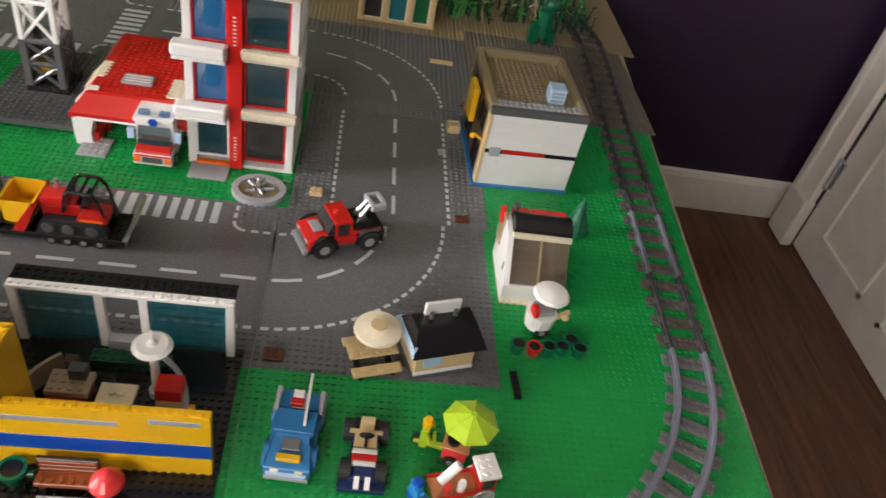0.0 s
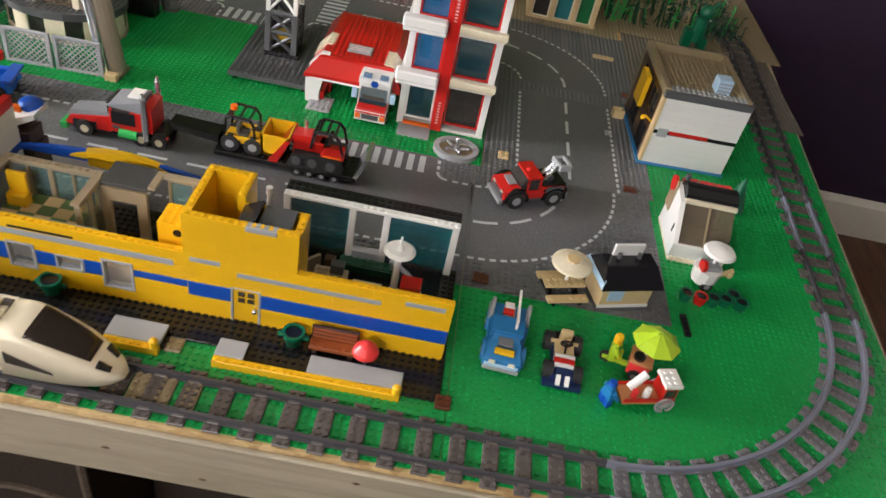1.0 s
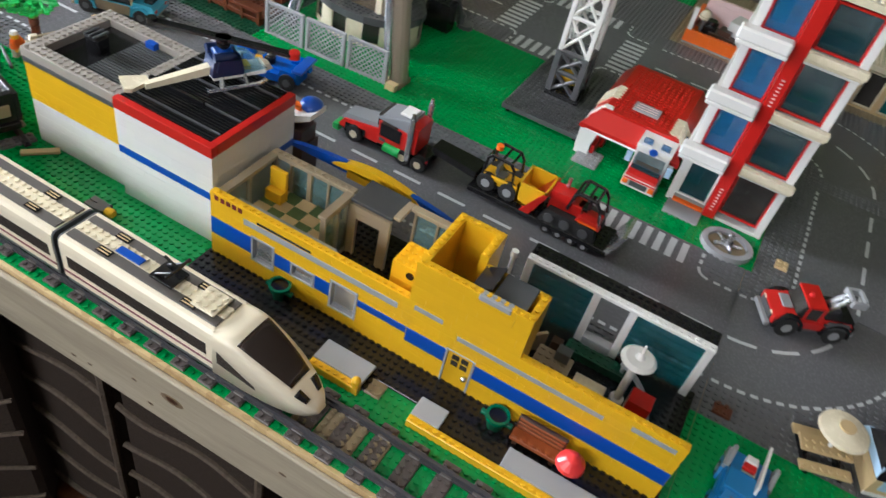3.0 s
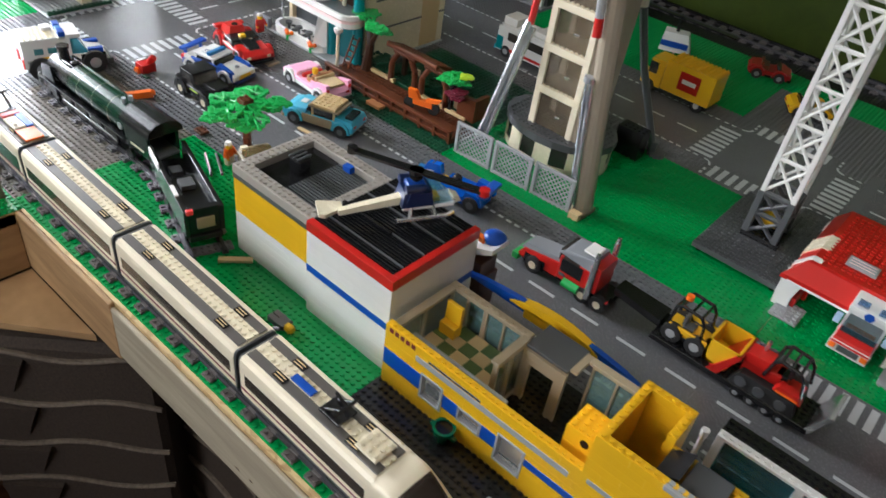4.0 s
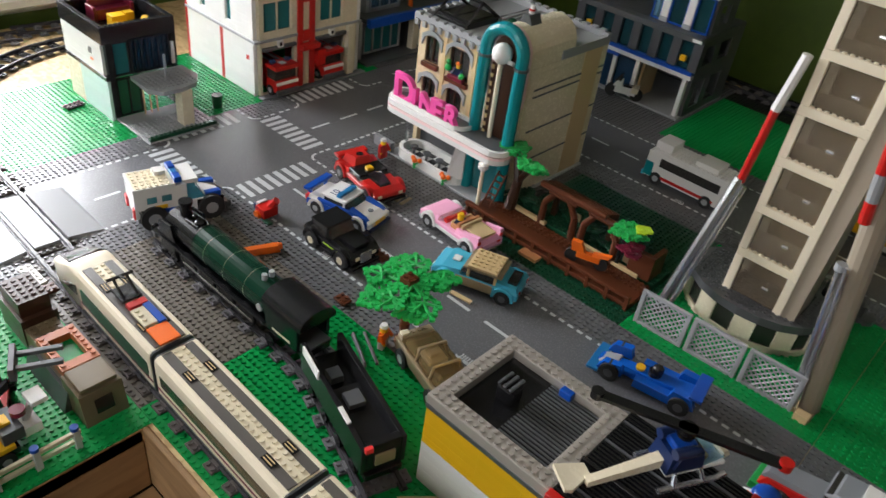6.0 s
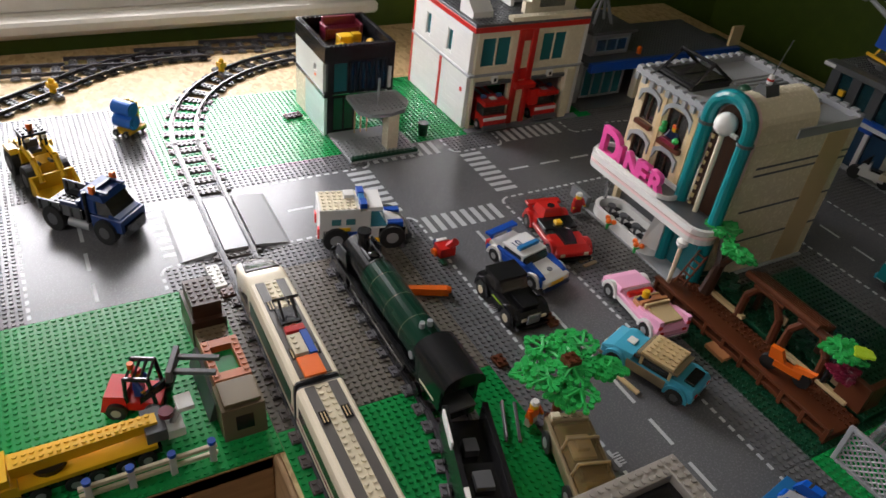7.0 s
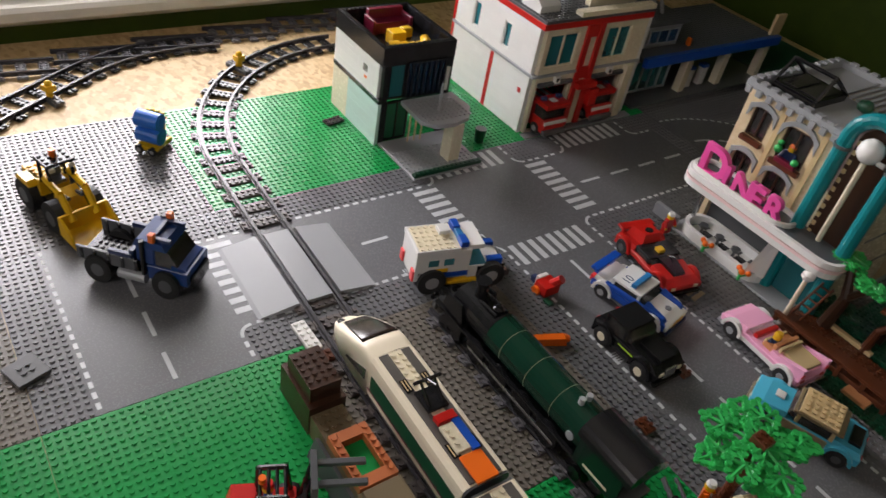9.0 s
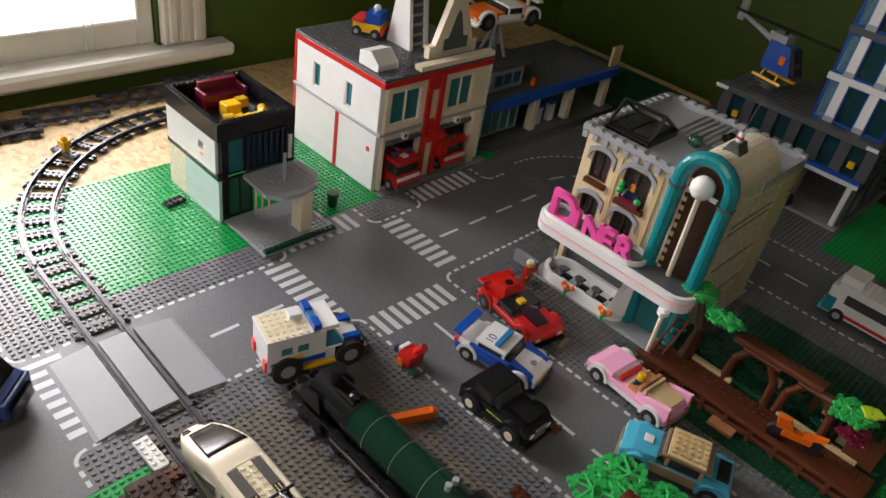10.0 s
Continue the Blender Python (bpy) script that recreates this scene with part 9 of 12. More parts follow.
part("engine_cover", Shape().hull([(-6.4, -2.4, 3.0), (-2.4, -2.0, 3.0), (-2.4, 2.0, 3.0), (-6.4, 2.4, 3.0)], [(-6.0, -1.9, 4.7), (-3.0, -1.5, 5.0), (-3.0, 1.5, 5.0), (-6.0, 1.9, 4.7)]), P("red"), sc, "raised red engine cover")
part("engine_intake", Shape().cyl(-4.0, 0, 4.9, 0.7, 0.16, n=14), P("black"), sc)
part("seat_mark", Shape().box(-0.8, -0.8, 3.5, 0.4, 0.5, 4.2), P("yellow"), sc, "yellow seat back")
part("bonnet_panel", Shape().hull([(1.4, -1.7, 3.0), (5.4, -1.2, 2.9), (5.4, 1.2, 2.9), (1.4, 1.7, 3.0)], [(1.4, -1.6, 3.75), (5.2, -1.1, 3.4), (5.2, 1.1, 3.4), (1.4, 1.6, 3.75)]), P("black"), sc, "black bonnet trough")
part("hand_lever", Shape().rod((1.0, 0.6, 3.5), (2.6, 0.9, 4.2), 0.12, 5), CHROME, sc)
hd = car("black_hot_rod", "black toy hot rod with white-walled wheels", -170.3, 10.0, 0, 12.5, 6.2, "black", "black", "black", (-4.4, 0.0), 2.2, 2.6, 1.5, "cream", None, "black")
part("grille", Shape().box(6.1, -1.2, 1.5, 6.4, 1.2, 3.4), CHROME, hd)
for ys in (-3.12, 3.12):
    part("side_stripe", Shape().box(-1.0, ys - 0.04, 2.4, 4.4, ys + 0.04, 2.6), P("lime"), hd)
part("bonnet_cover", Shape().box(1.2, -1.5, 3.6, 5.2, 1.5, 4.2), P("black"), hd)


def pink_car():
    c = car("pink_convertible", "pink open toy convertible with a tan rear deck", -161.0, 30.0, 175, 15.0, 6.6, "pink", "grey", "nougat", (-1.6, 2.2), 1.5, 2.2, 1.3, "grey", GLASS_CLEAR, "pink", open_top=True, arches="white")
    part("rear_deck", Shape().box(-6.8, -2.0, 3.4, -3.0, 2.0, 3.9), P("tan"), c, "tan rear deck")
    part("seat_rail", Shape().box(-2.9, -2.4, 3.4, -2.4, 2.4, 4.3).box(-0.2, -2.4, 3.0, 0.2, 2.4, 3.7), P("tan"), c)
    for y in (-2.7, 2.7):
        part("fin", Shape().prism([(-7.4, 2.4), (-2.6, 2.6), (-3.4, 3.6), (-7.4, 4.6)], "y", y - 0.4, y + 0.4), P("pink"), c, "pink tail fin")
        part("fin_lamp", Shape().cyl(-7.5, y, 3.4, 0.4, 0.2, axis="x"), P("coral"), c)
    for y in (-3.42, 3.22):
        part("sill", Shape().box(-5.0, y, 1.2, 4.6, y + 0.2, 1.9), P("white"), c, "white sill")
    part("rear_bumper", Shape().box(-7.9, -3.0, 0.9, -7.4, 3.0, 1.6), CHROME, c)
    part("grille", Shape().box(7.4, -1.8, 1.5, 7.7, 1.8, 2.6), CHROME, c, "silver grille")
    part("dash", Shape().box(1.2, -2.4, 2.4, 2.0, 2.4, 3.3), P("red"), c)
    part("front_seat", Shape().box(-1.4, -2.4, 2.3, 0.2, 2.4, 3.2), P("nougat"), c)
    figure("driver_figure", "yellow and blue toy driver figure in the pink car", -160.4, 29.0, 0.9, 175, "dkblue", hat="yellow")
    lp = thing("street_lamp", "cream toy street lamp with a round top", "street lamp", -164.4, 38.6)
    part("post", Shape().cyl(0, 0, 0, 0.8, 0.5).cyl(0, 0, 0.5, 0.38, 8.2), P("cream"), lp)
    part("lamp_head", Shape().cyl(0, 0, 8.7, 0.5, 0.6, r2=0.9).cyl(0, 0, 9.3, 1.0, 0.7).cyl(0, 0, 10.0, 0.8, 0.3, r2=0.4), P("white"), lp)


pink_car()
tc = car("teal_camper_car", "turquoise toy estate car with a tan studded roof", -149.3, 21.9, 200, 15.0, 6.2, "medazure", "dktan", "tan", (-3.4, 2.0), 2.0, 2.4, 1.3, "dkgrey", None, "medazure", studs=True)
part("rear_window", Shape().box(-6.8, -1.8, 3.2, -5.2, 1.8, 4.0), P("black"), tc)
for ys in (-3.14, 3.14):
    part("side_panel", Shape().box(-3.2, ys - 0.1, 1.3, 3.2, ys + 0.1, 2.9), P("dktan"), tc, "tan side panel")
part("roof_gutter", Shape().box(-4.4, -2.75, 4.3, 2.2, 2.75, 4.7), P("dktan"), tc)
part("bonnet_tile", Shape().box(3.6, -0.9, 3.5, 4.9, 0.6, 3.75), P("white"), tc)


def police_truck():
    t = thing("police_truck", "white armoured toy police truck with blue trim", "toy truck", -195.6, -5.4, 0, 76)
    part("chassis", Shape().box(-7, -2.4, 1.2, 7.4, 2.4, 2.0), P("dkgrey"), t)
    part("box_body", Shape().box(-7.4, -3, 2.4, 1.2, 3, 7.6), P("white"), t, "white armoured body")
    part("box_roof", Shape().box(-7.4, -3, 7.6, -0.6, 3, 8.0).studs(-7, -3, -1, 3, 8.0), P("cream"), t)
    part("blue_side", Shape().box(-4.4, -3.06, 2.6, 1.2, 3.06, 3.6), P("blue"), t, "blue side stripe")
    part("yellow_side", Shape().box(-2.4, -3.2, 1.2, 3.0, 3.2, 1.9), P("yellow"), t)
    for k in range(2):
        for y in (-3.05, 2.95):
            part("side_window", Shape().box(-5.4 + k * 2.4, y, 5.0, -3.8 + k * 2.4, y + 0.1, 6.2), GLASS_TEAL, t)
    part("cab", Shape().box(1.2, -2.9, 2.0, 4.0, 2.9, 4.2), P("white"), t)
    part("cab_glass", Shape().hull([(1.2, -2.7, 4.2), (4.2, -2.7, 4.2), (4.2, 2.7, 4.2), (1.2, 2.7, 4.2)], [(1.2, -2.5, 7.4), (2.4, -2.5, 7.4), (2.4, 2.5, 7.4), (1.2, 2.5, 7.4)]), plastic("glass_aqua", (0.10, 0.45, 0.62), 0.1, glass=0.4), t, "bright blue cab glass")
    part("cab_roof", Shape().box(0.4, -2.8, 7.4, 3.2, 2.8, 8.2), P("white"), t)
    for y in (-2.9, 0.9):
        part("light_bar", Shape().box(-0.7, y, 8.0, 0.5, y + 2.0, 9.0), P("blue"), t, "blue roof light")
    part("light_mount", Shape().box(-0.6, -0.9, 8.0, 0.4, 0.9, 8.8), P("azure"), t)
    part("side_grille", Shape().box(-4.2, -3.14, 3.8, -2.2, -3.02, 4.5), P("yellow"), t)
    part("roof_rim", Shape().box(-7.5, -3.1, 7.5, -7.1, 3.1, 8.1).box(-7.1, -3.1, 7.5, -0.8, -2.8, 8.1).box(-7.1, 2.8, 7.5, -0.8, 3.1, 8.1), P("white"), t)
    part("bonnet", Shape().hull([(4, -2.8, 2.6), (8, -2.8, 2.4), (8, 2.8, 2.4), (4, 2.8, 2.6)], [(4, -2.4, 4.8), (7.0, -2.2, 4.0), (7.0, 2.2, 4.0), (4, 2.4, 4.8)]), P("white"), t)
    for y in (-2.5, 1.4):
        part("bonnet_stripe", Shape().box(4.2, y, 3.2, 7.0, y + 1.1, 4.72), P("blue"), t)
    part("bumper", Shape().box(7.6, -2.8, 1.2, 8.6, 2.8, 2.4), P("dkgrey"), t)
    for y in (-2.9, 1.8):
        part("rear_lamp", Shape().box(-7.7, y, 2.4, -7.3, y + 1.1, 4.4), P("coral"), t)
    part("hatch", Shape().box(-3.0, 0.4, 8.0, -1.2, 2.2, 8.8), P("white"), t)
    wheels(t, (-4.6, 5.0), 3.6, 2.25, 1.5, "grey")
    for x in (-4.6, 5.0):
        for y in (-3.0, 2.9):
            part("wheel_arch", Shape().box(x - 2.3, y, 1.6, x + 2.3, y + 0.1, 4.0, 0.04), P("black"), t)
    f = thing("picnic_pile", "small heap of red, white and orange toy parts on the pavement", "toy parts", -186.4, 6.4)
    part("red_part", Shape().box(-1.2, -1.4, 0.2, 1.4, 1.6, 2.0).rod((0.4, 0.6, 1.6), (1.6, 1.2, 3.4), 0.7), P("red"), f)
    part("white_part", Shape().box(-1.8, -0.8, 0.2, -1.1, 1.2, 2.2), P("white"), f)
    part("orange_part", Shape().cyl(-0.4, -1.9, 0.4, 0.8, 1.0, axis="y"), P("orange"), f)
    part("blue_part", Shape().box(-3.2, -0.4, 0, -2.0, 0.6, 1.0), P("dkblue"), f)
    part("green_part", Shape().box(1.6, -1.9, 0, 3.2, -0.9, 0.5), P("dkgreen"), f)


police_truck()


def blue_racer():
    c = thing("blue_racer", "long blue toy race car with open wheels", "toy car", -118.0, 24.0, 0, 190)
    part("body", Shape().hull([(-7, -1.6, 0.8), (8, -1.0, 0.6), (8, 1.0, 0.6), (-7, 1.6, 0.8)], [(-7, -1.3, 3.0), (7.4, -0.7, 1.5), (7.4, 0.7, 1.5), (-7, 1.3, 3.0)]), RACEBLUE, c)
    part("side_pod", Shape().box(-4.4, -2.8, 0.7, 1.6, -1.4, 2.2).box(-4.4, 1.4, 0.7, 1.6, 2.8, 2.2), RACEBLUE, c)
    part("cockpit", Shape().cyl(-0.6, 0, 2.2, 1.0, 0.9, n=12), P("black"), c)
    part("rear_wing", Shape().box(-8.0, -3.0, 3.6, -6.2, 3.0, 4.1).box(-7.4, -0.4, 2.6, -6.8, 0.4, 3.6), P("blue"), c)
    part("front_wing", Shape().box(6.8, -3.2, 0.5, 8.6, 3.2, 1.0), P("azure"), c)
    part("stripes", Shape().cyl(1.6, 0, 2.2, 0.7, 0.4), P("yellow"), c)
    part("nose_scoop", Shape().hull([(4.6, -1.6, 1.0), (7.6, -1.2, 0.9), (7.6, 1.2, 0.9), (4.6, 1.6, 1.0)], [(4.8, -1.2, 2.0), (7.0, -0.8, 1.6), (7.0, 0.8, 1.6), (4.8, 1.2, 2.0)]), P("grey"), c, "light grey nose scoop")
    part("helmet", Shape().ball(-0.8, 0, 3.4, 0.9), P("black"), c)
    for y in (-2.9, 1.7):
        part("fender", Shape().hull([(3.4, y, 1.4), (7.2, y, 1.2), (7.2, y + 1.2, 1.2), (3.4, y + 1.2, 1.4)], [(3.8, y, 3.2), (6.4, y, 2.8), (6.4, y + 1.2, 2.8), (3.8, y + 1.2, 3.2)]), RACEBLUE, c, "rounded blue fender")
        part("fender", Shape().hull([(-7.4, y, 1.6), (-3.4, y, 1.6), (-3.4, y + 1.2, 1.6), (-7.4, y + 1.2, 1.6)], [(-6.8, y, 3.4), (-4.0, y, 3.5), (-4.0, y + 1.2, 3.5), (-6.8, y + 1.2, 3.4)]), RACEBLUE, c)
    wheels(c, (-5.4, 5.2), 3.3, 1.5, 1.5, "dkgrey")


blue_racer()


def jeep():
    c = thing("tan_jeep", "dark tan toy jeep with amber see-through top beside the tree", "toy car", -139.0, 0.4, 0, 163)
    part("chassis", Shape().box(-6.2, -2.5, 0.9, 6.2, 2.5, 1.6), P("black"), c)
    part("body", Shape().box(-6.6, -2.9, 1.6, 6.6, 2.9, 3.2, 0.12), RUINTAN, c)
    part("rim", Shape().box(-6.7, -3.0, 3.2, 6.7, -2.5, 3.7).box(-6.7, 2.5, 3.2, 6.7, 3.0, 3.7), P("dktan"), c, "tan upper rim")
    part("seat", Shape().box(-3.6, -1.5, 3.2, -1.4, 1.5, 4.4).box(-3.9, -1.5, 4.4, -3.2, 1.5, 5.2), P("dkbrown"), c)
    part("load", Shape().box(-0.6, -1.6, 3.2, 3.0, 1.4, 4.2).box(0.2, -0.8, 4.2, 1.8, 0.8, 4.9), P("tan"), c)
    part("canopy", Shape().hull([(-6.2, -2.4, 3.7), (5.0, -2.4, 3.7), (5.0, 2.4, 3.7), (-6.2, 2.4, 3.7)], [(-5.6, -1.9, 5.6), (3.8, -1.9, 5.6), (3.8, 1.9, 5.6), (-5.6, 1.9, 5.6)]), GLASS_AMBER, c, "amber see-through top")
    for x in (-2.6, 1.2):
        part("hoop", Shape().tube([(x, -2.5, 3.5), (x, -2.0, 5.7), (x, 2.0, 5.7), (x, 2.5, 3.5)], 0.2, 6), P("dktan"), c)
    part("front_block", Shape().box(5.2, -2.6, 3.2, 6.6, 2.6, 4.3, 0.1).studs(5.4, -2, 6.4, 2, 4.3), P("dktan"), c)
    for y in (-2.2, 2.2):
        part("corner_lamp", Shape().box(6.5, y - 0.5, 2.2, 6.85, y + 0.5, 3.1), P("orange" if y > 0 else "cream"), c)
    part("corner_tile", Shape().box(5.6, 1.2, 4.3, 6.5, 2.4, 4.7), P("cream"), c)
    wheels(c, (-4.2, 4.2), 3.2, 1.5, 1.0)
    k = thing("scooter_rack", "flat dark grey rack lying beside the jeep", "toy rack", -149.6, -3.0, 0, -26)
    for y in (-1.1, 0.7):
        part("rack_bar", Shape().box(-3.4, y, 0, 3.4, y + 0.4, 0.5), P("dkgrey"), k)
    part("bar", Shape().rod((-3.2, -0.9, 0.7), (3.2, -0.9, 0.7), 0.2), P("dkgrey"), k)
    figure("rider_figure", "white and orange toy figure beside the jeep", -148.4, -0.6, 0.2, 20, "orange", legs="white", hat="white")


jeep()


def north_vehicles():
    b = thing("camper_bus", "white toy camper bus with a red side stripe and roof boxes", "toy bus", -142.0, 80.5, 0, 180)
    part("body", Shape().box(-9, -3, 1.2, 9, 3, 7.0), P("white"), b)
    part("red_stripe", Shape().box(-7.06, -3.06, 1.6, 5.0, 3.06, 2.3), P("red"), b, "red side stripe")
    part("teal_corner", Shape().box(7.2, -3.08, 1.4, 9.1, 3.08, 4.6), P("teal"), b, "teal front corner")
    part("window_band", Shape().box(-7.6, -3.05, 4.2, 6.0, 3.05, 6.2), GLASS_SMOKE, b)
    part("windscreen", Shape().box(8.6, -2.6, 3.8, 9.2, 2.6, 6.4), GLASS_TEAL, b)
    part("roof", Shape().box(-9, -3, 7, 8, 3, 7.6).studs(-9, -3, 8, 3, 7.6), P("white"), b)
    part("roof_box", Shape().box(4.4, -2.4, 7.6, 8.2, 2.4, 9.4), P("white"), b)
    part("roof_box", Shape().box(-6, -2.4, 7.6, -1, 2.4, 8.8), P("white"), b)
    part("bumper", Shape().box(9, -2.9, 1.0, 9.6, 2.9, 2.0), P("medazure"), b)
    wheels(b, (-5.6, 6.0), 3.05, 1.4, 0.9)
    t = thing("yellow_box_truck", "yellow toy box truck with a red square mark", "toy truck", -110.9, 95.4, 0, 180)
    part("box_body", Shape().box(-9, -3.4, 2.0, 3.0, 3.4, 9.0), P("yellow"), t, "yellow ribbed box")
    for k in range(12):
        part("roof_rib", Shape().box(-8.8 + k, -3.4, 9.0, -8.3 + k, 3.4, 9.3), P("yellow"), t)
    for y in (-3.46, 3.38):
        part("red_mark", Shape().box(-5.8, y, 3.6, -0.8, y + 0.08, 7.8, 0.02), P("red"), t, "red square mark")
        part("mark_bar", Shape().box(-5.0, y - 0.02, 5.2, -1.6, y + 0.1, 6.2, 0.01), P("white"), t)
    part("cab", Shape().box(3.4, -2.9, 1.6, 8.4, 2.9, 4.4).box(3.4, -2.8, 4.4, 5.0, 2.8, 7.6).box(3.2, -2.8, 7.2, 7.0, 2.8, 8.0), P("yellow"), t)
    part("cab_glass", Shape().box(5.0, -2.6, 4.4, 7.2, 2.6, 7.2), GLASS_SMOKE, t)
    wheels(t, (-6.4, 6.2), 3.2, 1.5, 1.0, "white")
    car("red_convertible", "dark red toy convertible parked on the grass", -101.5, 127.5, 20, 10.5, 5.6, "dkred", "black", "brown", (-2, 2), 1.4, 2.1, 1.3, open_top=True)
    y = car("yellow_buggy", "yellow and black toy buggy on the grey plate", -86.6, 114.6, 30, 10, 6, "yellow", "black", "black", (-2.4, 1.4), 1.7, 2.2, 1.5, open_top=True)
    part("bonnet_mark", Shape().box(2.4, -1.2, 3.3, 4.2, 1.2, 3.6), P("white"), y)
    o = thing("orange_street_racer", "orange flat toy stage with a dark buggy and a white parasol", "toy vehicle", -55.0, 106.6, 0, -8)
    part("deck", Shape().box(-6, -3.4, 0.2, 6, 3.4, 1.2).studs(-6, -3, 6, 3, 1.2), P("orange"), o, "orange deck")
    part("buggy", Shape().box(-1.6, -2.2, 1.6, 4.6, 1.8, 3.4).box(0.2, -1.6, 3.4, 3.2, 1.4, 4.6), P("dkbrown"), o)
    part("cap", Shape().cyl(-4.4, 1.6, 4.4, 1.6, 0.5).ball(-4.4, 1.6, 5.0, 1.3), P("cream"), o)
    part("post", Shape().cyl(-4.4, 1.6, 1.2, 0.4, 3.4), P("grey"), o)
    wheels(o, (0.0, 3.6), 2.4, 1.2, 0.7)
    l = thing("blue_lorry", "blue toy lorry with a white cab behind the hospital", "toy truck", -46.0, 108.0, 0, 170)
    part("box_body", Shape().box(-7, -3, 1.6, 3, 3, 8), P("azure"), l)
    part("cab", Shape().box(3.2, -2.8, 1.6, 7, 2.8, 6.6), P("white"), l)
    part("cab_glass", Shape().box(6.6, -2.4, 4, 7.1, 2.4, 6.2), GLASS_SMOKE, l)
    wheels(l, (-4.4, 4.8), 3.1, 1.4, 1.0)
    m = thing("police_motorbike", "white toy police motorbike in front of the station", "toy motorbike", -176.0, 109.6, 0.5, 200)
    part("frame", Shape().box(-2.0, -0.5, 0.9, 1.8, 0.5, 2.2).hull([(0.6, -0.5, 2.0), (2.2, -0.5, 2.0), (2.2, 0.5, 2.0), (0.6, 0.5, 2.0)], [(0.6, -0.4, 3.4), (1.4, -0.4, 3.4), (1.4, 0.4, 3.4), (0.6, 0.4, 3.4)]), P("white"), m)
    part("pannier", Shape().box(-2.4, -1.0, 1.6, -1.2, 1.0, 2.6), P("cream"), m)
    part("windscreen", Shape().hull([(1.2, -0.6, 3.2), (2.0, -0.6, 3.0), (2.0, 0.6, 3.0), (1.2, 0.6, 3.2)], [(0.8, -0.5, 4.4), (1.1, -0.5, 4.4), (1.1, 0.5, 4.4), (0.8, 0.5, 4.4)]), GLASS_SMOKE, m)
    part("handlebar", Shape().rod((1.0, -1.1, 3.4), (1.0, 1.1, 3.4), 0.18), P("black"), m)
    part("seat", Shape().box(-1.6, -0.5, 2.2, 0.4, 0.5, 2.6), P("black"), m)
    m.matrix_world = at(-176.0, 109.6, 0.5, 200) @ Matrix.Scale(1.45, 4)
    for x in (-2.2, 2.4):
        part("wheel", Shape().cyl(x, -0.3, 1.1, 1.1, 0.6, axis="y", n=16), TYRE, m)
    mo = thing("orange_motorbike", "orange toy motorbike on the brown deck", "toy motorbike", -140.0, 39.6, 1.2, 198)
    mo.matrix_world = at(-140.0, 39.6, 1.2, 198) @ Matrix.Scale(1.25, 4)
    part("frame", Shape().box(-1.8, -0.45, 1.0, 1.6, 0.45, 2.0).hull([(-2.8, -0.4, 2.2), (-0.6, -0.4, 1.8), (-0.6, 0.4, 1.8), (-2.8, 0.4, 2.2)], [(-3.2, -0.3, 2.8), (-0.6, -0.3, 2.4), (-0.6, 0.3, 2.4), (-3.2, 0.3, 2.8)]).hull([(0.4, -0.4, 1.9), (2.4, -0.4, 1.9), (2.4, 0.4, 1.9), (0.4, 0.4, 1.9)], [(1.2, -0.4, 3.4), (2.6, -0.4, 3.4), (2.6, 0.4, 3.4), (1.2, 0.4, 3.4)]), P("orange"), mo)
    for x in (-2.0, 2.2):
        part("wheel", Shape().cyl(x, -0.3, 1.0, 1.0, 0.6, axis="y", n=16), TYRE, mo)


north_vehicles()


def fire_engine(x, y, rz):
    f = thing("fire_engine", "red and white toy fire engine in its garage bay", "toy truck", x, y, 0.3, rz, "fire engines in the bays")
    part("body", Shape().box(-9, -3, 1.4, 2.4, 3, 6.6).box(2.4, -3, 1.2, 6.2, 3, 4.0), P("red"), f)
    part("cab_glass", Shape().box(2.4, -2.8, 4.0, 5.6, 2.8, 6.4), GLASS_SMOKE, f)
    part("cab_roof", Shape().box(2.0, -3.1, 6.4, 6.2, 3.1, 7.4), P("red"), f)
    part("white_band", Shape().box(6.1, -3.02, 3.0, 6.4, 3.02, 3.8), P("white"), f)
    part("roof_number_bar", Shape().box(3.4, -0.8, 7.4, 5.0, 0.8, 7.45, 0.01), P("white"), f)
    part("bumper", Shape().box(6.0, -3.1, 0.9, 6.9, 3.1, 1.9), P("dkgrey"), f)
    part("light_bar", Shape().box(3.0, -2.6, 7.4, 4.0, -1.4, 8.1).box(3.0, 1.4, 7.4, 4.0, 2.6, 8.1), GLASS_BLUE, f)
    part("ladder", Shape().box(-9, -1.2, 6.8, 2, -0.8, 7.3).box(-9, 0.8, 6.8, 2, 1.2, 7.3), P("grey"), f)
    wheels(f, (-6, 3.8), 3.05, 1.3, 0.9)


fire_engine(-229.0, 38.6, 0)
fire_engine(-230.5, 53.4, 0)


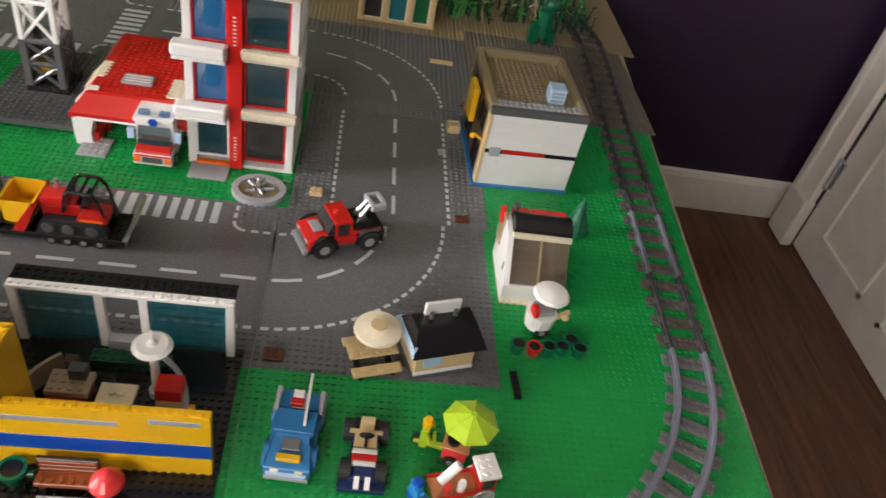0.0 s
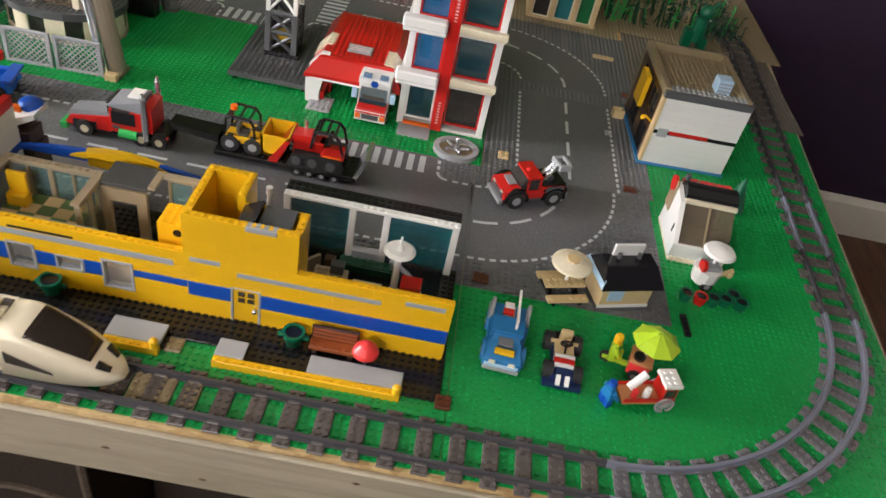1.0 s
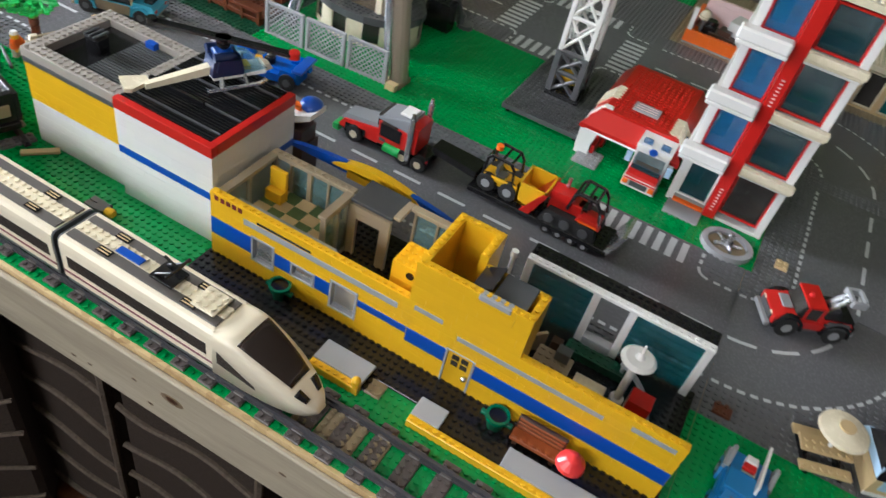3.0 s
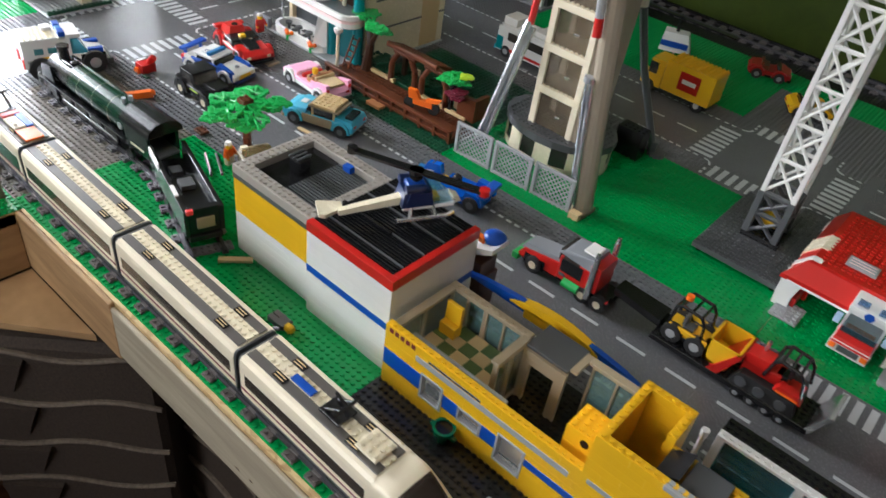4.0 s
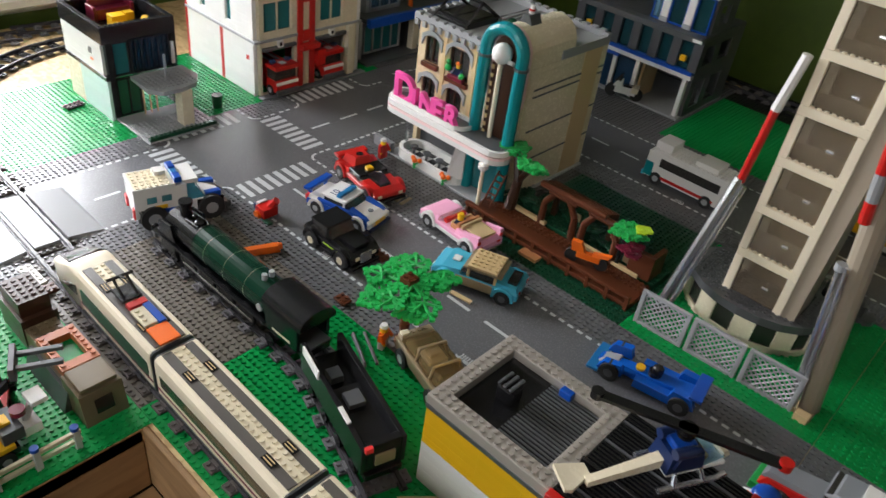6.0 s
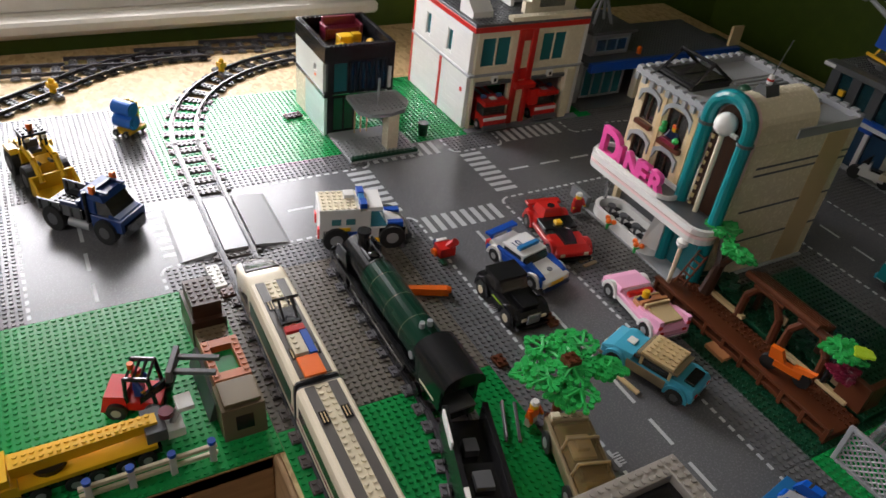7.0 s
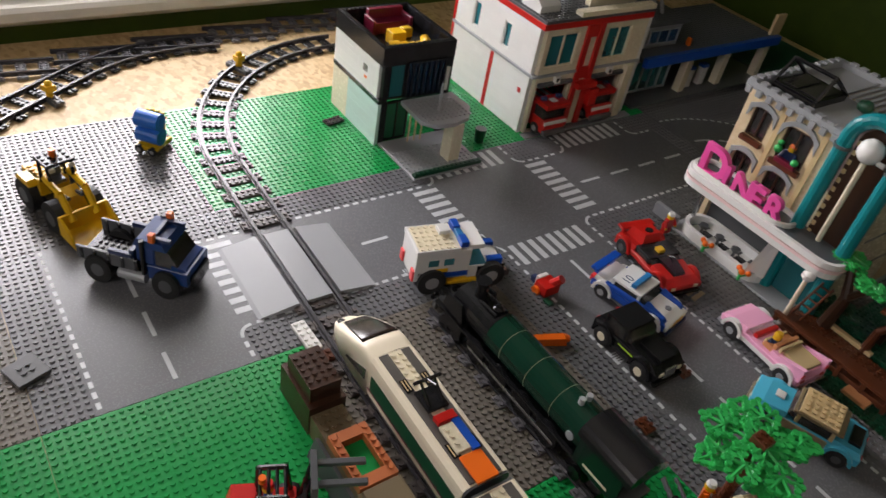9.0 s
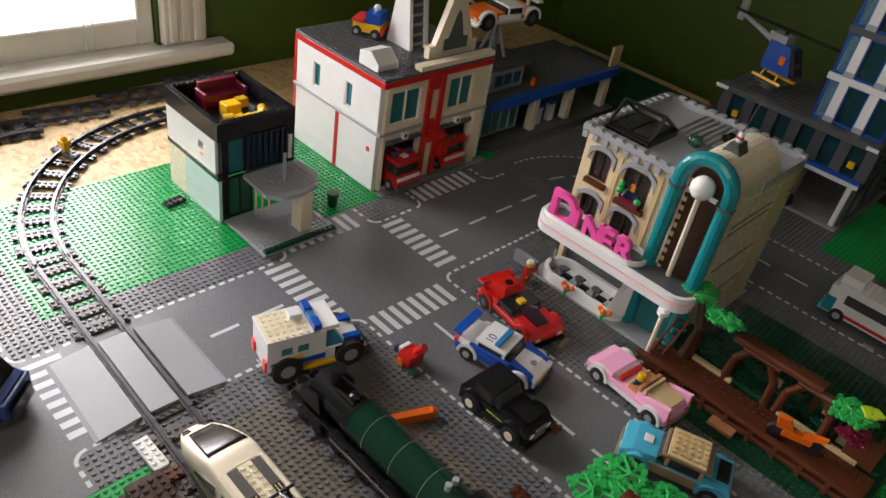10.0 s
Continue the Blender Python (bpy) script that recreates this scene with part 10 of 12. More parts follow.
def west_yard():
    t = thing("blue_tipper", "blue toy tipper truck carrying a yellow wheel loader", "toy truck", -213.4, -47.4, 0, 45)
    part("chassis", Shape().box(-8.4, -2.2, 1.6, 8, 2.2, 2.6), P("black"), t)
    part("tray", Shape().hull([(-8.6, -2.8, 2.6), (1.6, -2.8, 2.6), (1.6, 2.8, 2.6), (-8.6, 2.8, 2.6)], [(-9.2, -3.2, 3.3), (1.6, -3.2, 3.3), (1.6, 3.2, 3.3), (-9.2, 3.2, 3.3)]), P("black"), t, "dark grey tray")
    part("tray_stud_field", Shape().studs(-8.4, -2, 0.6, 2, 3.3), P("black"), t)
    for y in (-3.5, 2.9):
        part("tray_rail", Shape().box(-3.8, y, 5.2, 0.0, y + 0.6, 5.9), P("dkblue"), t, "dark blue tray rail")
    for y in (-3.4, 3.0):
        part("tray_side", Shape().box(-9.2, y, 3.2, 0.2, y + 0.4, 5.2), P("dkgrey"), t)
        for k in range(5):
            part("tray_rib", Shape().box(-8.6 + k * 2.2, y - 0.12, 3.3, -8.0 + k * 2.2, y + 0.52, 5.1), P("black"), t)
    part("tray_front", Shape().box(-0.6, -3.2, 3.2, 0.2, 3.2, 6.4), P("dkblue"), t)
    part("cab", Shape().box(2.2, -3.2, 2.4, 8.6, 3.2, 4.6).box(0.4, -3.0, 4.6, 3.4, 3.0, 7.6, 0.2), P("navy"), t, "blue cab")
    part("cab_roof", Shape().hull([(0.2, -3.1, 7.4), (5.4, -3.0, 7.2), (5.4, 3.0, 7.2), (0.2, 3.1, 7.4)], [(0.6, -2.8, 8.3), (4.6, -2.7, 8.0), (4.6, 2.7, 8.0), (0.6, 2.8, 8.3)]), P("navy"), t, "rounded blue cab roof")
    part("bonnet", Shape().hull([(6.0, -3.1, 4.5), (8.6, -3.0, 4.2), (8.6, 3.0, 4.2), (6.0, 3.1, 4.5)], [(6.0, -2.9, 5.2), (8.0, -2.7, 4.8), (8.0, 2.7, 4.8), (6.0, 2.9, 5.2)]), P("navy"), t)
    part("cab_glass", Shape().hull([(3.4, -2.8, 4.6), (7.2, -2.8, 4.6), (7.2, 2.8, 4.6), (3.4, 2.8, 4.6)], [(3.4, -2.7, 7.4), (5.2, -2.6, 7.3), (5.2, 2.6, 7.3), (3.4, 2.7, 7.4)]), GLASS_SMOKE, t, "large dark cab windows")
    part("grille", Shape().box(8.5, -2.4, 1.6, 9.2, 2.4, 3.6), P("black"), t)
    for y in (-2.6, 2.6):
        part("beacon", Shape().box(2.6, y - 0.45, 8.2, 3.5, y + 0.45, 9.5, 0.1), P("orange"), t, "orange beacon")
        part("exhaust", Shape().cyl(1.6, y * 1.2, 3.0, 0.4, 5.4), P("black"), t)
    wheels(t, (-5.8, 5.2), 3.8, 2.2, 1.6, "dkgrey")
    part("tank", Shape().cyl(-2.6, -3.0, 2.2, 0.8, 4.4, axis="x"), P("grey"), t)
    part("roof_rack", Shape().box(2.6, -2.4, 8.2, 5.8, -1.8, 8.7).box(2.6, 1.8, 8.2, 5.8, 2.4, 8.7).box(2.6, -1.8, 8.2, 3.2, 1.8, 8.7), P("dkblue"), t)
    t.matrix_world = at(-213.5, -45.6, 0, 45) @ Matrix.Diagonal((0.88, 0.98, 1.06, 1))
    l = thing("yellow_wheel_loader", "yellow toy wheel loader with big black tyres behind the tipper", "toy loader", -233.0, -53.0, 0, 4)
    part("chassis", Shape().box(-5.6, -2.0, 1.8, 4.6, 2.0, 3.0), P("black"), l)
    part("engine_cover", Shape().box(-6.4, -2.2, 3.0, -1.6, 2.2, 5.8).studs(-6, -2, -2, 2, 5.8), P("yellow"), l, "yellow engine cover")
    part("side_plate", Shape().box(-6.0, -2.5, 3.4, -2.4, -2.2, 5.2).box(-6.0, 2.2, 3.4, -2.4, 2.5, 5.2), P("black"), l)
    part("nose", Shape().hull([(1.4, -1.8, 3.0), (4.4, -1.6, 3.0), (4.4, 1.6, 3.0), (1.4, 1.8, 3.0)], [(1.4, -1.6, 5.6), (3.4, -1.4, 5.0), (3.4, 1.4, 5.0), (1.4, 1.6, 5.6)]), P("yellow"), l)
    for y in (-2.0, 2.0):
        part("fender", Shape().hull([(-5.6, y * 1.35 - 0.9, 5.0), (-1.8, y * 1.35 - 0.9, 5.0), (-1.8, y * 1.35 + 0.9, 5.0), (-5.6, y * 1.35 + 0.9, 5.0)], [(-5.0, y * 1.35 - 0.9, 5.8), (-2.4, y * 1.35 - 0.9, 5.8), (-2.4, y * 1.35 + 0.9, 5.8), (-5.0, y * 1.35 + 0.9, 5.8)]), P("yellow"), l)
        part("lift_arm", Shape().rod((-0.4, y * 0.9, 6.8), (3.6, y * 0.9, 6.2), 0.5).rod((3.6, y * 0.9, 6.2), (6.2, y * 0.9, 3.0), 0.5), P("yellow"), l, "yellow bent lift arm")
        part("ram", Shape().rod((0.6, y * 0.5, 4.6), (4.2, y * 0.5, 5.4), 0.3), P("dkgrey"), l)
        part("cab_post", Shape().rod((-1.6, y * 0.85, 5.6), (-1.6, y * 0.85, 9.2), 0.28), P("black"), l)
        part("cab_post", Shape().rod((1.2, y * 0.85, 5.4), (0.8, y * 0.85, 9.2), 0.28), P("black"), l)
    part("cab_roof", Shape().box(-2.2, -2.1, 9.2, 1.4, 2.1, 9.7).studs(-2, -2, 1, 2, 9.7), P("black"), l, "black cab roof")
    part("seat", Shape().box(-1.4, -1.0, 5.4, 0.2, 1.0, 6.0).box(-1.6, -1.0, 6.0, -1.1, 1.0, 7.4), P("dkgrey"), l)
    part("headlamp", Shape().box(1.4, -1.8, 8.6, 1.8, -1.0, 9.2).box(1.4, 1.0, 8.6, 1.8, 1.8, 9.2), P("cream"), l)
    part("beacon", Shape().cyl(-0.6, 0, 9.7, 0.5, 1.1), P("orange"), l, "orange beacon")
    bkt = part("bucket", Shape().box(5.4, -3.6, 1.0, 5.9, 3.6, 4.2).hull([(5.9, -3.6, 1.0), (9.4, -3.6, 0.6), (9.4, 3.6, 0.6), (5.9, 3.6, 1.0)], [(5.9, -3.6, 1.6), (9.4, -3.6, 0.9), (9.4, 3.6, 0.9), (5.9, 3.6, 1.6)]), P("yellow"), l, "wide yellow bucket")
    for y in (-3.6, 3.2):
        part("bucket_side", Shape().prism([(5.9, 1.2), (9.2, 0.8), (8.4, 2.2), (5.9, 4.2)], "y", y, y + 0.4), P("yellow"), bkt)
    part("exhaust", Shape().cyl(-4.6, 1.2, 5.8, 0.35, 2.2), P("black"), l)
    wheels(l, (-4.2, 3.2), 3.5, 2.5, 1.7, "dkgrey")
    l.matrix_world = at(-231.6, -52.2, 0, 16) @ Matrix.Scale(1.02, 4)
    f = thing("red_forklift", "red toy telehandler with a black cage and grey forks", "toy forklift", -171.0, -46.2, 0, 66)
    part("body", Shape().box(-3.6, -2.0, 1.2, 3.0, 2.0, 2.6).hull([(-4.4, -2.2, 1.0), (-1.2, -2.2, 1.0), (-1.2, 2.2, 1.0), (-4.4, 2.2, 1.0)], [(-3.8, -2.0, 3.6), (-1.2, -2.0, 3.6), (-1.2, 2.0, 3.6), (-3.8, 2.0, 3.6)]), P("red"), f, "red rounded body")
    for y in (-1.8, 1.8):
        part("cage_side", Shape().tube([(-1.2, y, 2.4), (-1.0, y, 6.6), (1.8, y, 6.6), (2.4, y, 2.4)], 0.3, 6), P("black"), f, "black cage hoop")
    for k in range(4):
        part("cage_bar", Shape().rod((-0.8 + k * 0.85, -1.8, 6.6), (-0.8 + k * 0.85, 1.8, 6.6), 0.2), P("black"), f)
    part("mast", Shape().rod((3.2, -0.9, 1.2), (4.4, -0.9, 8.0), 0.35).rod((3.2, 0.9, 1.2), (4.4, 0.9, 8.0), 0.35).box(3.6, -1.4, 4.2, 4.4, 1.4, 5.2), P("black"), f)
    part("fork", Shape().box(4.4, -1.6, 7.4, 10.0, -0.9, 8.0).box(4.4, 0.9, 7.4, 10.0, 1.6, 8.0).box(4.2, -2.4, 6.8, 4.9, 2.4, 8.6), P("dkgrey"), f, "dark grey raised forks")
    part("boom", Shape().hull([(0.6, -2.2, 2.6), (3.8, -2.2, 5.6), (3.8, -1.4, 5.6), (0.6, -1.4, 2.6)], [(0.6, -2.2, 3.6), (3.8, -2.2, 6.8), (3.8, -1.4, 6.8), (0.6, -1.4, 3.6)]), P("black"), f, "black lifting boom")
    part("beacon", Shape().cyl(-0.6, 0, 6.8, 0.4, 0.8), P("orange"), f)
    wheels(f, (-2.4, 2.2), 2.6, 1.3, 1.0, "grey")
    figure("driver_figure", "yellow and red toy driver figure in the forklift", -171.0, -46.2, 2.4, 66, "blue", hat="red")
    c = thing("mobile_crane", "yellow toy mobile crane with a long boom and many wheels", "toy crane", -163.4, -53.8, 0, 92)
    c.matrix_world = at(-163.4, -53.8, 0, 92) @ Matrix.Scale(0.87, 4)
    part("chassis", Shape().box(-9.5, -2.6, 1.6, 9.5, 2.6, 2.8), P("black"), c)
    part("deck", Shape().box(-9.4, -2.8, 2.8, 9.0, 2.8, 3.6), P("yellow"), c)
    part("cab", Shape().box(-11.6, -2.8, 1.6, -7.8, 2.8, 4.4).box(-11.2, -2.6, 4.4, -8.6, 2.6, 5.8), P("yellow"), c, "yellow cab")
    part("cab_glass", Shape().box(-11.8, -2.4, 3.6, -10.8, 2.4, 5.2), GLASS_SMOKE, c)
    part("boom", Shape().hull([(-8.4, -1.3, 4.2), (9.6, -1.0, 4.6), (9.6, 1.0, 4.6), (-8.4, 1.3, 4.2)], [(-8.4, -1.3, 6.2), (9.6, -0.9, 6.0), (9.6, 0.9, 6.0), (-8.4, 1.3, 6.2)]).studs(-8, -1, 9, 1, 6.12), P("yellow"), c, "yellow telescopic boom")
    part("turntable", Shape().cyl(-4, 0, 3.6, 2.2, 0.8), P("black"), c)
    part("counterweight", Shape().box(7.8, -2.4, 3.6, 10.6, 2.4, 5.6), P("dkgrey"), c)
    part("end_block", Shape().box(10.6, -1.8, 2.6, 13.0, 1.8, 4.2).rod((11.6, 0, 4.0), (13.4, 0.4, 7.4), 0.5).box(12.4, -1.4, 6.8, 14.6, 1.4, 7.6), P("white"), c, "white hook frame")
    part("hook_pad", Shape().cyl(11.0, 0, 5.8, 1.0, 0.8), P("maroon"), c)
    wheels(c, (-8.6, -5.8, -1.6, 1.2, 4.6, 7.4), 2.9, 1.3, 0.9, "grey")


west_yard()


# ---------------------------------------------------------------- trains
def passenger_car(name, label, x0, x1, nose=0, stripes=True):
    """A coach between x0 and x1 on the straight line; nose: 1 a pointed front at the east end, -1 at the west end."""
    L = x1 - x0
    t = thing(name, label, "toy train", x0, main_line(x0), 1.15, LEAN, "coaches of the express train")
    n0, n1 = (12.5 if nose < 0 else 0.3), (L - 12.5 if nose > 0 else L - 0.3)
    side = [(-3, 1.4), (3, 1.4), (3.05, 6.3), (2.95, 7.0), (2.6, 7.4), (-2.6, 7.4), (-2.95, 7.0), (-3.05, 6.3)]
    part("body", Shape().prism(side, "x", n0, n1), P("ivory"), t, "ivory-white coach body")
    part("window_band", Shape().box(n0 + 0.8, -3.05, 3.2, n1 - 0.8, 3.05, 5.2), GLASS_SMOKE, t, "dark window band")
    part("red_line", Shape().box(n0, -3.07, 2.2, n1, 3.07, 2.55), P("maroon"), t, "dark red line")
    part("skirt", Shape().box(n0, -2.8, 0.5, n1, 2.8, 1.4), P("dkgrey"), t)
    for y in (-1.75, 1.75):
        part("roof_stripe", Shape().box(n0 + 0.2, y * 0.8 - 0.7, 7.4, n1 - 0.2, y * 0.8 + 0.7, 7.6), plastic("roof_stripe_grey", (0.105, 0.095, 0.085), 0.3), t, "dark grey roof stripe")
    part("roof_strip", Shape().box(n0 + 0.2, -0.9, 7.4, n1 - 0.2, 0.9, 7.62).studs(n0 + 0.3, -1, n1 - 0.3, 1, 7.62, r=0.3), P("cream"), t, "cream studded roof strip")
    for q in (n0 + 4.5, n1 - 5.5):
        for y in (-1.75, 1.75):
            part("vent", Shape().box(q, y * 0.8 - 0.48, 7.6, q + 2.0, y * 0.8 + 0.48, 7.72), P("black"), t)
            for k in range(2):
                part("vent_bar", Shape().box(q + 0.2, y * 0.8 - 0.3 + k * 0.4, 7.72, q + 1.8, y * 0.8 - 0.16 + k * 0.4, 7.78, 0.01), P("tan"), t)
    for end in ((0, n0), (n1, L)):
        if end[1] - end[0] < 1:
            part("end_cap", Shape().prism([(a * 0.97, b) for a, b in side], "x", *end), P("dkgrey"), t)
    for q in (n0 + 4.5, n1 - 4.5):
        bg = part("bogie", Shape().box(q - 3.2, -2.2, 0.2, q + 3.2, 2.2, 0.9), P("black"), t)
        for dx in (-2.0, 2.0):
            for y in (-2.45, 2.45):
                part("train_wheel", Shape().cyl(q + dx, y - 0.25, 0.9, 0.9, 0.5, axis="y", n=14), P("black"), bg)
    if nose:
        e, d = (n1, 1) if nose > 0 else (n0, -1)
        prof = [(-0.01, 6.1, 7.5, 3.05), (2.4, 6.1, 7.5, 3.05), (5.0, 5.2, 6.5, 2.98), (8.0, 3.8, 5.05, 2.72), (10.4, 2.5, 3.6, 2.2), (11.9, 1.6, 2.4, 1.45), (12.6, 1.15, 1.5, 0.6)]

        def hull_at(u):
            """Shoulder height, top height and half width of the nose at u, smoothly between the stations."""
            i = max(k for k in range(len(prof) - 1) if prof[k][0] <= u or k == 0)
            p0, p1, p2, p3 = prof[max(i - 1, 0)], prof[i], prof[i + 1], prof[min(i + 2, len(prof) - 1)]
            q = (u - p1[0]) / (p2[0] - p1[0])
            return [0.5 * (2 * b + (c - a) * q + (2 * a - 5 * b + 4 * c - w) * q * q + (3 * b - a - 3 * c + w) * q ** 3) for a, b, c, w in zip(p0[1:], p1[1:], p2[1:], p3[1:])]

        def skin(u, deg, lift=0.0):
            zs, zt, hw = hull_at(u)
            a = radians(deg)
            y = math.copysign(abs(math.sin(a)) ** 0.52, a) * (hw + lift)
            return (e + d * (u + lift * 0.4), y, zs + (zt - zs + lift) * math.cos(a) ** 0.52)

        us = [12.6 * k / 26 for k in range(27)]
        angles = [-89.9 + 179.8 * k / 18 for k in range(19)]
        s = Shape()
        m = len(angles) + 2
        for u in us:
            hw = hull_at(u)[2]
            lo = 0.9 if u < 11 else 0.9 + (u - 11) * 0.1
            s.v.extend([(e + d * u, -hw, lo)] + [skin(u, a) for a in angles] + [(e + d * u, hw, lo)])
        for i in range(len(us) - 1):
            for k in range(m):
                q = [i * m + k, (i + 1) * m + k, (i + 1) * m + (k + 1) % m, i * m + (k + 1) % m]
                s.f.append(q if d > 0 else q[::-1])
                s.smooth.append(k < m - 1)
        tip = list(range((len(us) - 1) * m, len(us) * m))
        s.f.append(tip[::-1] if d > 0 else tip)
        s.smooth.append(False)
        part("nose", s, P("ivory"), t, "ivory-white smooth drooping nose")

        def patch(u0, u1, lim0, lim1, nu=8, na=8, lift=0.09):
            """A thin shell lying on the nose between two angles that change along it."""
            g = Shape()
            for h in (lift, -0.04):
                for i in range(nu + 1):
                    q = i / nu
                    a0, a1 = lim0[0] + (lim0[1] - lim0[0]) * q, lim1[0] + (lim1[1] - lim1[0]) * q
                    g.v.extend(skin(u0 + (u1 - u0) * q, a0 + (a1 - a0) * k / na, h) for k in range(na + 1))
            w, off = na + 1, (nu + 1) * (na + 1)
            for i in range(nu):
                for k in range(na):
                    a = i * w + k
                    up = [a, a + w, a + w + 1, a + 1]
                    g.f += [up, [v + off for v in reversed(up)]] if d > 0 else [up[::-1], [v + off for v in up]]
                    g.smooth += [True, True]
            rim = [k for k in range(w)] + [i * w + na for i in range(1, nu + 1)] + [nu * w + k for k in reversed(range(na))] + [i * w for i in reversed(range(1, nu))]
            for a, b in zip(rim, rim[1:] + rim[:1]):
                g.f.append([a, b, b + off, a + off] if d > 0 else [b, a, a + off, b + off])
                g.smooth.append(False)
            return g

        part("windscreen", patch(3.0, 9.5, (-42, -24), (42, 24)), plastic("glass_brown", (0.022, 0.013, 0.010), 0.16), t, "dark brown wraparound windscreen")
        for y in (-1, 1):
            low = [(e + d * 0.7, y * 3.0, 3.1), (e + d * 5.8, y * 2.9, 2.3), (e + d * 5.6, y * 2.9, 2.7), (e + d * 0.7, y * 3.0, 4.9)]
            part("nose_window", Shape().hull(low, [(px, py + y * 0.13, pz) for px, py, pz in low]), GLASS_SMOKE, t, "dark wedge-shaped side window")
        part("headlamp", patch(10.1, 11.4, (-44, -40), (-9, -9), 4, 3), P("black"), t)
        part("headlamp", patch(10.1, 11.4, (9, 9), (44, 40), 4, 3), P("black"), t)
        px = e - d * 2.6
        if d > 0:
            part("cream_plate", Shape().box(px - 1.6, -1.6, 7.9, px + 1.6, 1.6, 8.2).studs(px - 1.5, -1.5, px + 1.5, 1.5, 8.2), P("cream"), t)
        p = part("pantograph_base", Shape().box(px - d * 6 - 1.6, -1.4, 7.9, px - d * 6 + 1.6, 1.4, 8.3), P("black"), t)
        part("pantograph", Shape().rod((px - d * 7, -0.9, 8.3), (px - d * 4.6, -0.9, 10.0), 0.2).rod((px - d * 7, 0.9, 8.3), (px - d * 4.6, 0.9, 10.0), 0.2).rod((px - d * 4.6, -1.8, 10.0), (px - d * 4.6, 1.8, 10.0), 0.22).rod((px - d * 4.6, 0, 10.0), (px - d * 6.4, 0, 10.8), 0.18), P("black"), p, "black folding pantograph")
        part("blue_tile", Shape().box(px - d * 13, -0.95, 7.95, px - d * 9.4, 0.1, 8.2) if d > 0 else Shape().box(px - d * 9.4, 0.3, 7.95, px - d * 14, 1.3, 8.5), P("blue"), t)
        if d < 0:
            part("orange_tile", Shape().box(px + 14, -1.6, 7.95, px + 17.6, 1.2, 8.3), P("orange"), t, "orange roof tile")
            part("red_tile", Shape().box(px + 8.4, -1.4, 7.95, px + 9.6, 1.2, 8.6), P("red"), t)
            part("cream_tile", Shape().box(px + 9.8, -1.5, 7.95, px + 13.6, 0.3, 8.4).studs(px + 10, -1.4, px + 13, -0.4, 8.4), P("cream"), t)
            part("green_side", Shape().box(n0 + 0.6, -3.09, 2.6, n1 - 1, -3.0, 5.0), P("dkgreen"), t)
    return t


passenger_car("train_engine", "white streamlined toy express engine with a dark windscreen", -104.2, -69.2, 1)
passenger_car("train_coach", "white toy coach with dark grey roof stripes and cream studs", -131.6, -104.8)
passenger_car("train_coach", "white toy coach with dark grey roof stripes and cream studs", -158.8, -132.2)
passenger_car("train_engine", "white streamlined toy rear engine with coloured roof tiles", -192.0, -159.4, -1)


